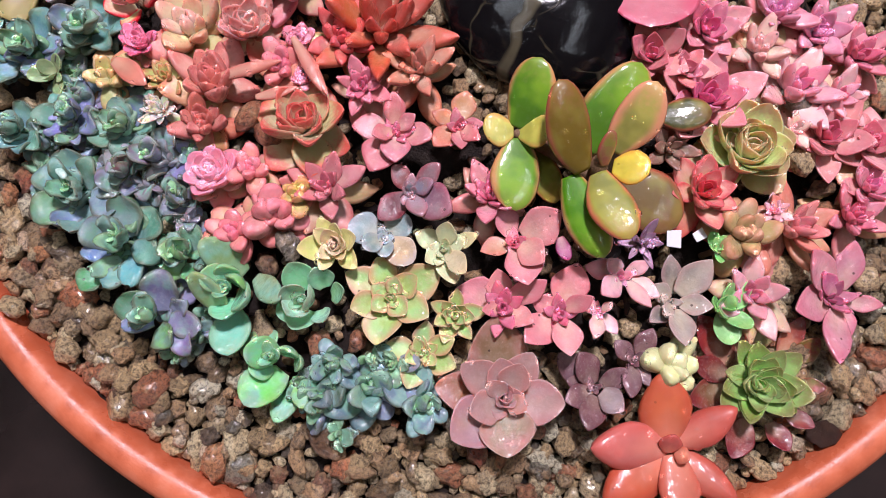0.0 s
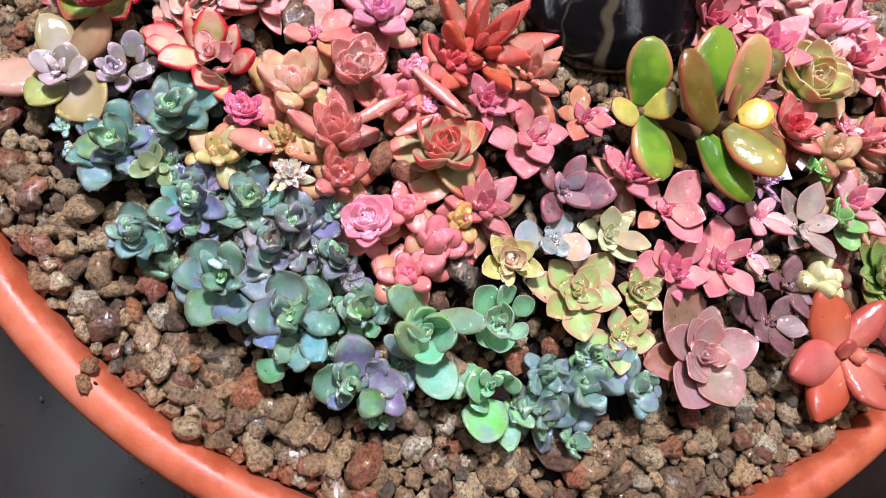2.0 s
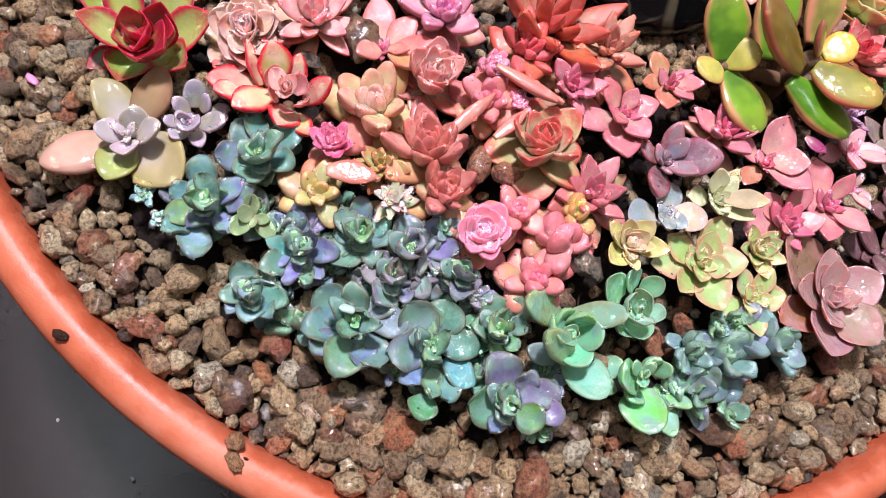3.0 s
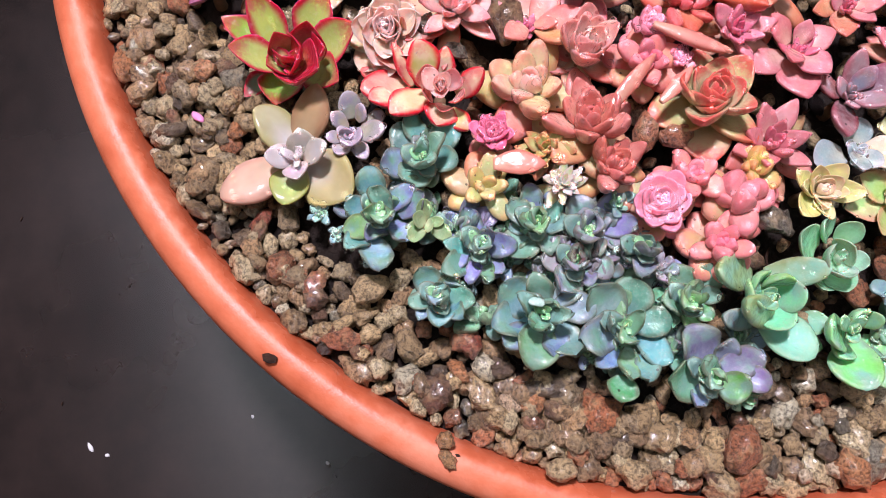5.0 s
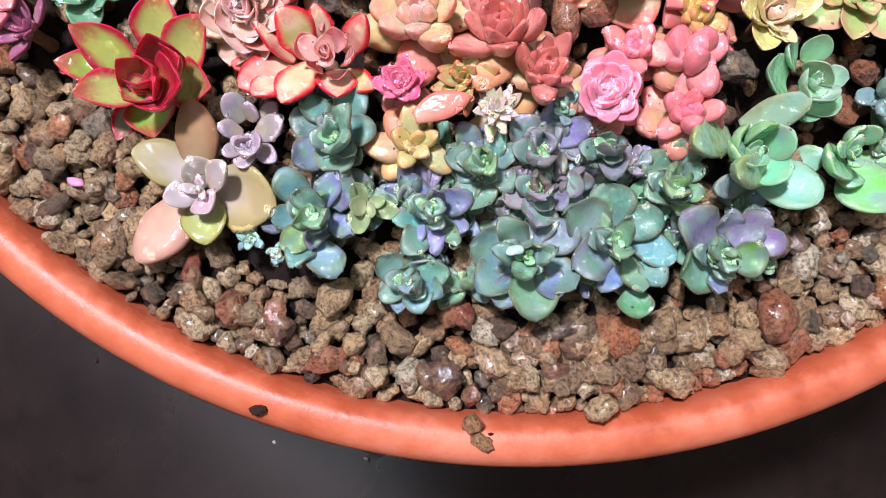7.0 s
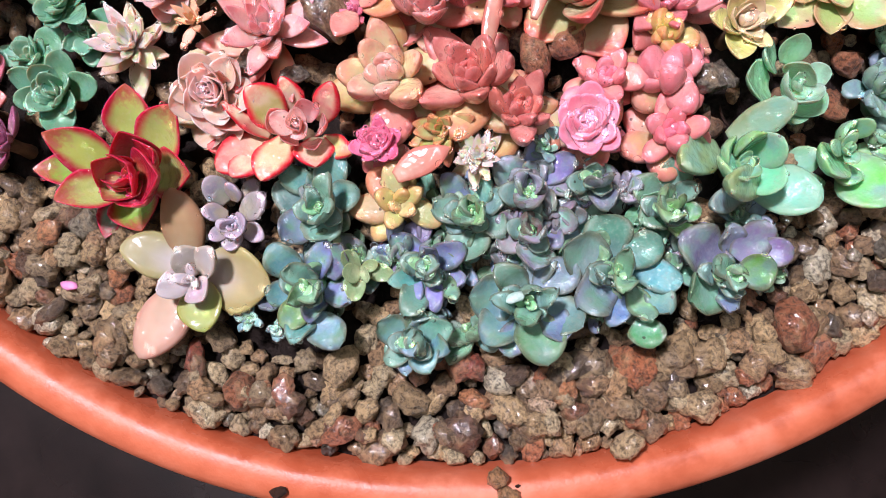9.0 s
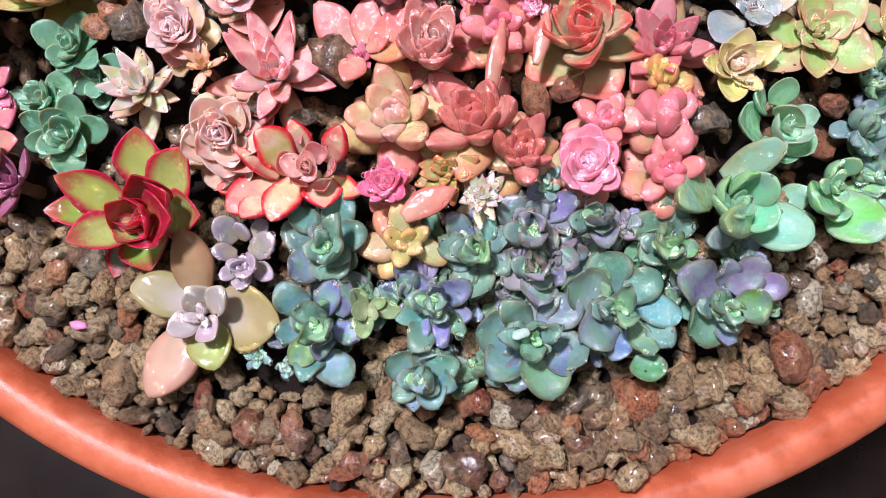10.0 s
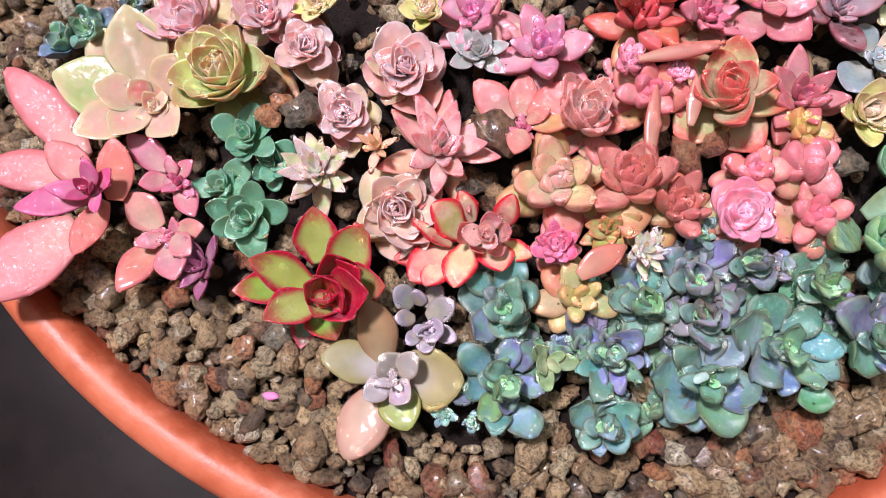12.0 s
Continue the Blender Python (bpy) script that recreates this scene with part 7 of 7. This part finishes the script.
stone("grey", "rough grey gravel stone", -0.1155, 0.0139, 0.0039)
stone("rust", "wet rust-red bark-like stone", -0.0841, 0.0441, 0.0050)
stone("grey", "rough grey gravel stone", -0.0088, -0.1068, 0.0047)
stone("brown", "wet olive-brown smooth pebble", -0.0289, -0.1268, 0.0043)
stone("rust", "wet porous rust-red stone", -0.0360, -0.1318, 0.0046)
stone("cream", "wet pale cream stone", -0.0591, -0.1232, 0.0045)
stone("cream", "wet pale cream stone", -0.0491, -0.1495, 0.0059)
stone("cream", "wet pale cream stone", -0.0940, -0.0882, 0.0041)
stone("cream", "wet porous tan stone", -0.0267, -0.1162, 0.0046)
stone("grey", "rough grey gravel stone", -0.1142, 0.0164, 0.0038)
stone("rust", "wet reddish-brown gravel stone", -0.1374, -0.0045, 0.0044)
stone("rust", "wet reddish-brown gravel stone", -0.1321, -0.0142, 0.0041)
stone("cream", "pale cream gravel stone", -0.0634, 0.1447, 0.0041)
stone("orange", "wet orange gravel stone", -0.0570, 0.1517, 0.0032)
stone("orange", "wet orange gravel stone", -0.0377, 0.1589, 0.0038)
stone("orange", "wet orange gravel stone", -0.0314, 0.1809, 0.0041)
stone("red", "dark red gravel stone", -0.0847, 0.1501, 0.0031)
stone("cream", "large pale gravel stone", -0.1096, 0.1237, 0.0051)
stone("rust", "wet rust-red gravel stone", -0.1272, 0.1022, 0.0040)
stone("rust", "wet rust-red gravel stone", -0.1055, 0.1387, 0.0042)
stone("rust", "wet rust-red gravel stone", -0.1208, 0.1340, 0.0042)
stone("orange", "wet orange gravel stone", -0.1476, 0.0890, 0.0028)
stone("red", "wet red gravel stone", -0.1285, 0.1017, 0.0037)
stone("tan", "small tan gravel stone resting on the rim", -0.1520, 0.1121, 0.0030)
stone("tan", "small tan gravel stone resting on the rim", -0.1566, 0.1128, 0.0025)
stone("red", "wet red gravel stone", -0.1297, 0.1007, 0.0039)
stone("orange", "wet orange gravel stone", -0.1354, 0.1051, 0.0032)
stone("orange", "wet orange gravel stone", -0.1477, 0.0879, 0.0035)
stone("cream", "pale stone resting on the rim", -0.1657, 0.0847, 0.0037)
stone("cream", "pale cream gravel stone", -0.1709, 0.0654, 0.0044)
stone("rust", "wet reddish-brown gravel stone", -0.1715, 0.0366, 0.0057)
stone("orange", "wet orange-brown gravel stone", -0.1815, 0.0095, 0.0053)
stone("bark", "wet dark bark chip", -0.0988, -0.1548, 0.0044)
stone("rust", "wet reddish gravel stone", -0.1341, -0.0744, 0.0030)
stone("red", "dark red gravel stone", -0.1465, -0.0606, 0.0043)
stone("brown", "wet brown gravel stone", -0.1624, -0.0194, 0.0050)

# ---- black stone ----
def build_black_stone():
    bm = bmesh.new()
    bmesh.ops.create_icosphere(bm, subdivisions=5, radius=1.0)
    for v in bm.verts:
        p = v.co
        k = 1 + 0.07 * noise.noise(p * 1.3) + 0.02 * noise.noise(p * 4)
        v.co = (p.x * 0.029 * k, p.y * 0.034 * k, p.z * 0.015 * k)
    me = bpy.data.meshes.new("black_stone")
    bm.to_mesh(me)
    bm.free()
    me.materials.append(black_mat)
    me.polygons.foreach_set("use_smooth", [True] * len(me.polygons))
    ob = new("black_stone", me)
    ob.location = (-0.012, -0.024, 0.011)
    tagged(ob, "smooth wet black stone with pale veins", "stone")


build_black_stone()


# ---- gravel ----
def build_gravel():
    rnd = random.Random(11)
    lumps = [lump(k + 1, 3, 0.22, 0.84) for k in range(18)]
    small = [lump(k + 40, 2, 0.17, 0.84) for k in range(10)]
    spots, cell = {}, 0.006
    heads = [(o.location.x, o.location.y) for o in bpy.data.objects if o.type == "EMPTY" and o.get("category") == "succulent"]
    heads = np.array(heads)
    placed = []
    # bare spots of black soil along the edge of the planting
    bare = [(-0.1501, 0.0590, 0.0036), (-0.1560, 0.0487, 0.0047), (-0.1585, 0.0303, 0.0048), (-0.1374, 0.0896, 0.0031), (-0.1673, 0.0069, 0.0044), (-0.1630, -0.0248, 0.0034), (-0.1465, -0.0394, 0.0041), (-0.1385, 0.0817, 0.0043), (-0.1555, 0.0664, 0.0037)]

    def free(x, y, r):
        cx, cy = int(x // cell), int(y // cell)
        for i in range(cx - 2, cx + 3):
            for j in range(cy - 2, cy + 3):
                for (px, py, pr) in spots.get((i, j), ()):
                    if (px - x) ** 2 + (py - y) ** 2 < (0.66 * (pr + r)) ** 2:
                        return False
        return True

    for o in bpy.data.objects:
        if o.name.startswith("pebble"):
            x, y, r = o.location.x, o.location.y, o.dimensions.x * 0.45
            spots.setdefault((int(x // cell), int(y // cell)), []).append((x, y, r))
    for size_lo, size_hi, tries in ((0.0036, 0.0052, 1500), (0.0026, 0.0036, 16000), (0.0015, 0.0025, 60000)):
        for _ in range(tries):
            a, r0 = rnd.uniform(0, 2 * math.pi), 0.187 * math.sqrt(rnd.random())
            x, y = r0 * math.cos(a), r0 * math.sin(a)
            r = rnd.uniform(size_lo, size_hi)
            if r0 + r * 0.6 > 0.1874:
                continue
            near = np.min((heads[:, 0] - x) ** 2 + (heads[:, 1] - y) ** 2) ** 0.5
            if near < 0.0055 + r:
                continue
            if near < 0.017 and r0 < 0.132 and rnd.random() < 0.92:
                continue
            if any(math.hypot(x - p, y - q) < w for p, q, w in bare):
                continue
            if free(x, y, r):
                spots.setdefault((int(x // cell), int(y // cell)), []).append((x, y, r))
                placed.append((x, y, r, 0.0))
    # a few stones lying on top of the layer
    for _ in range(1700):
        a, r0 = rnd.uniform(0, 2 * math.pi), rnd.uniform(0.132, 0.182)
        x, y, r = r0 * math.cos(a), r0 * math.sin(a), rnd.uniform(0.0022, 0.0036)
        if np.min((heads[:, 0] - x) ** 2 + (heads[:, 1] - y) ** 2) ** 0.5 > 0.016:
            placed.append((x, y, r, 0.0032))
    bed = new("gravel_bed")
    bed.location = (0, 0, -0.0065)
    tagged(bed, "wet brown, tan and grey gravel filling the bowl", "gravel", kind="stuff")
    near_cam = sorted(range(len(placed)), key=lambda k: (placed[k][0] + 0.15) ** 2 + (placed[k][1] - 0.11) ** 2)
    single = set(near_cam[:300])
    meshes = [mesh_from("gravel_stone", v, [tuple(q) for q in f.tolist()], gravel_single) for v, f in lumps]
    all_v, all_f, base = [], [], 0
    for k, (x, y, r, extra) in enumerate(placed):
        e = Euler((rnd.uniform(-0.5, 0.5), rnd.uniform(-0.5, 0.5), rnd.uniform(0, 6.28)))
        z = ground(x, y) + r * 0.55 + extra + rnd.uniform(-0.0006, 0.0008)
        sc = r * 1.08
        if k in single:
            m = Matrix.LocRotScale((x, y, z + 0.0065), e, (sc, sc, sc))
            part("gravel_stone", meshes[k % len(meshes)], bed, m)
            continue
        v, f = (lumps[k % len(lumps)] if r > 0.0026 else small[k % len(small)])
        mat = np.array(e.to_matrix())
        all_v.append((v * sc) @ mat.T + np.array((x, y, z + 0.0065)))
        all_f.append(f + base)
        base += len(v)
    vs, fs = np.concatenate(all_v), np.concatenate(all_f)
    me = mesh_from("gravel", vs.tolist(), fs.tolist(), gravel_mat)
    ob = part("gravel", me, bed, Matrix())
    tagged(ob, "loose wet gravel", kind="stuff")


build_gravel()


# ---- small things ----
def chip(name, label, category, x, y, z, sx, sy, sz, turn, mat, tilt=0.0):
    bm = bmesh.new()
    bmesh.ops.create_icosphere(bm, subdivisions=2, radius=1.0)
    for v in bm.verts:
        p = v.co.copy()
        k = 1 + 0.35 * noise.noise(p * 1.7 + Vector((x * 100, y * 100, 0)))
        v.co = (p.x * sx * k, p.y * sy * k, p.z * sz)
    me = bpy.data.meshes.new(name)
    bm.to_mesh(me)
    bm.free()
    me.materials.append(mat)
    me.polygons.foreach_set("use_smooth", [True] * len(me.polygons))
    ob = new(name, me)
    ob.matrix_world = pose(x, y, z, tilt, 0, turn)
    return tagged(ob, label, category)


petal_mat = leaf_material("petal", lin(226, 110, 190), 0.3, 0.3)
white_mat = plain_material("white_chip", lin(214, 214, 218), lin(232, 232, 236), 60.0, 0.5, 0.2, 0.0004)
petal = chip("petal", "fallen bright pink petal on the gravel", "petal", -0.0526, 0.1620, 0.0022, 0.0022, 0.0012, 0.0005, 40, petal_mat, 15)
petal.color = lin(232, 120, 200)
chip("soil_crumb", "dark soil crumb stuck on the rim", "debris", -0.1224, 0.1529, 0.0026, 0.0022, 0.0013, 0.0006, 60, debris_mat)


def white_piece(x, y, z, wide, deep, turn, tilt):
    bm = bmesh.new()
    bmesh.ops.create_cube(bm, size=1.0, matrix=Matrix.Diagonal((wide, deep, 0.0005, 1)))
    for v in bm.verts:
        if v.co.x > 0 and v.co.y > 0:
            v.co.x *= 0.7
    bmesh.ops.bevel(bm, geom=bm.edges[:], offset=0.00015, segments=1, affect="EDGES")
    me = bpy.data.meshes.new("white_chip")
    bm.to_mesh(me)
    bm.free()
    me.materials.append(white_mat)
    ob = new("white_chip", me)
    ob.matrix_world = pose(x, y, z, tilt, 0, turn)
    tagged(ob, "white flat plastic chip beside the jade plant", "debris")


white_piece(-0.0656, -0.0880, 0.0125, 0.0056, 0.0050, 20, 18)
white_piece(-0.0612, -0.0948, 0.0115, 0.0034, 0.0040, 50, 10)
chip("crumb", "pale crumb lying on the dark table", "debris", -0.1340, 0.2565, -0.1176, 0.0023, 0.0009, 0.0006, 20, white_mat)
chip("crumb", "pale crumb lying on the dark table", "debris", -0.1386, 0.2500, -0.1176, 0.0010, 0.0007, 0.0006, 70, white_mat)
chip("crumb", "dark soil crumb lying on the dark table", "debris", -0.1617, 0.1607, -0.1176, 0.0008, 0.0007, 0.0006, 0, debris_mat)
chip("crumb", "dark soil crumb lying on the dark table", "debris", -0.0307, 0.2750, -0.1176, 0.0012, 0.0003, 0.0006, 150, debris_mat)
chip("crumb", "dark soil crumb lying on the dark table", "debris", -0.0695, 0.2322, -0.1176, 0.0010, 0.0003, 0.0006, 140, debris_mat)
chip("crumb", "dark soil crumb lying on the dark table", "debris", -0.1139, 0.2660, -0.1176, 0.0010, 0.0004, 0.0006, 160, debris_mat)
chip("crumb", "pale crumb lying on the dark table", "debris", -0.1605, 0.1612, -0.1176, 0.0011, 0.0007, 0.0006, 30, white_mat)
chip("crumb", "pale crumb lying on the dark table", "debris", -0.1353, 0.1888, -0.1176, 0.0008, 0.0006, 0.0006, 0, white_mat)
chip("soil_crumb", "dark soil crumb stuck on the rim", "debris", -0.1565, 0.1099, 0.0020, 0.0007, 0.0004, 0.0004, 58, debris_mat)
# A pale solid chip stands in for a glint of water on the leaf.
glint_mat = plain_material("pale_flake", lin(130, 176, 160), lin(206, 226, 216), 700.0, 0.1, 0.2, 0.0004)
chip("pale_flake", "pale chip imitating a water glint on the blue stonecrop", "debris", -0.1232, 0.0835, 0.0165, 0.0022, 0.0013, 0.0004, 70, glint_mat, 12)


# ---- water on the leaves ----
def build_droplets():
    rnd = random.Random(23)
    m, nodes, links, bsdf = material("water")
    bsdf.inputs["Base Color"].default_value = (1, 1, 1, 1)
    bsdf.inputs["Roughness"].default_value = 0.08
    bsdf.inputs["IOR"].default_value = 1.33
    bsdf.inputs["Transmission Weight"].default_value = 1.0
    bpy.context.view_layer.update()
    bm = bmesh.new()
    bmesh.ops.create_icosphere(bm, subdivisions=2, radius=1.0)
    bm.verts.index_update()
    bv = np.array([v.co[:] for v in bm.verts])
    bf = np.array([[v.index for v in f.verts] for f in bm.faces])
    bm.free()
    leaves = [o for o in bpy.data.objects if o.name.split(".")[0] == "leaf"]
    vs, fs, base = [], [], 0
    for _ in range(36000):
        o = rnd.choice(leaves)
        me = o.data
        v = me.vertices[rnd.randrange(len(me.vertices) // 3, len(me.vertices) - 14)]
        n = (o.matrix_world.to_3x3() @ v.normal).normalized()
        if n.z < 0.6:
            continue
        p = o.matrix_world @ v.co
        r = 0.0003 + 0.0009 * rnd.random() ** 2.5
        q = n.to_track_quat("Z", "Y").to_matrix()
        local = bv * np.array((r, r, r * 0.27))
        vs.append(local @ np.array(q).T + np.array(p))
        fs.append(bf + base)
        base += len(bv)
    me = mesh_from("water_droplets", np.concatenate(vs).tolist(), np.concatenate(fs).tolist(), m)
    ob = new("water_droplets", me)
    ob.visible_shadow = False
    tagged(ob, "clear water droplets scattered on the wet leaves", "water", kind="stuff")


build_droplets()


def build_mulch():
    """Chunks of black wet bark that show along the edge of the planting and between the plants."""
    rnd = random.Random(47)
    shapes = [lump(k + 70, 2, 0.3, 0.5) for k in range(6)]
    spots = [(-0.1501, 0.0590), (-0.1560, 0.0487), (-0.1585, 0.0303), (-0.1374, 0.0896), (-0.1673, 0.0069), (-0.1630, -0.0248), (-0.1465, -0.0394), (-0.1385, 0.0817), (-0.1555, 0.0664)]
    places = [(x + rnd.gauss(0, 0.003), y + rnd.gauss(0, 0.003)) for x, y in spots for _ in range(7)]
    while len(places) < 260:
        a, r0 = rnd.uniform(0, 2 * math.pi), 0.142 * math.sqrt(rnd.random())
        places.append((r0 * math.cos(a), r0 * math.sin(a)))
    vs, fs, base = [], [], 0
    for x, y in places:
        v, f = rnd.choice(shapes)
        size = rnd.uniform(0.0016, 0.0036)
        turn = np.array(Euler((rnd.uniform(-0.5, 0.5), rnd.uniform(-0.5, 0.5), rnd.uniform(0, 6.28))).to_matrix())
        vs.append((v * np.array((size * 1.5, size * 0.8, size))) @ turn.T + np.array((x, y, ground(x, y) + 0.0008)))
        fs.append(f + base)
        base += len(v)
    ob = new("bark_mulch", mesh_from("bark_mulch", np.concatenate(vs).tolist(), np.concatenate(fs).tolist(), mulch_mat))
    tagged(ob, "black wet bark mulch between gravel and plants", "mulch", kind="stuff")


build_mulch()


def build_debris():
    """Bark crumbs and root threads in the soil between the plants."""
    rnd = random.Random(31)
    verts, faces = [], []
    for _ in range(420):
        a, r0 = rnd.uniform(0, 2 * math.pi), 0.15 * math.sqrt(rnd.random())
        x, y = r0 * math.cos(a), r0 * math.sin(a)
        length, wide = rnd.uniform(0.002, 0.009), rnd.uniform(0.0003, 0.0013)
        m = pose(x, y, ground(x, y) + rnd.uniform(0.001, 0.004), rnd.uniform(-25, 25), rnd.uniform(-25, 25), rnd.uniform(0, 360))
        base = len(verts)
        for k in range(5):
            t = k / 4
            w = wide * math.sin(math.pi * (0.15 + 0.7 * t)) * rnd.uniform(0.7, 1.2)
            for dy, dz in ((-w, 0), (0, w * 0.6), (w, 0), (0, -w * 0.5)):
                verts.append(m @ Vector(((t - 0.5) * length, dy + 0.1 * length * math.sin(3 * t), dz)))
        for k in range(4):
            for q in range(4):
                faces.append((base + 4 * k + q, base + 4 * k + (q + 1) % 4, base + 4 * k + 4 + (q + 1) % 4, base + 4 * k + 4 + q))
        faces.append((base, base + 1, base + 2, base + 3))
        faces.append((base + 19, base + 18, base + 17, base + 16))
    ob = new("soil_debris", mesh_from("soil_debris", verts, faces, debris_mat))
    tagged(ob, "dark bark crumbs and root bits in wet soil", "debris", kind="stuff")


build_debris()
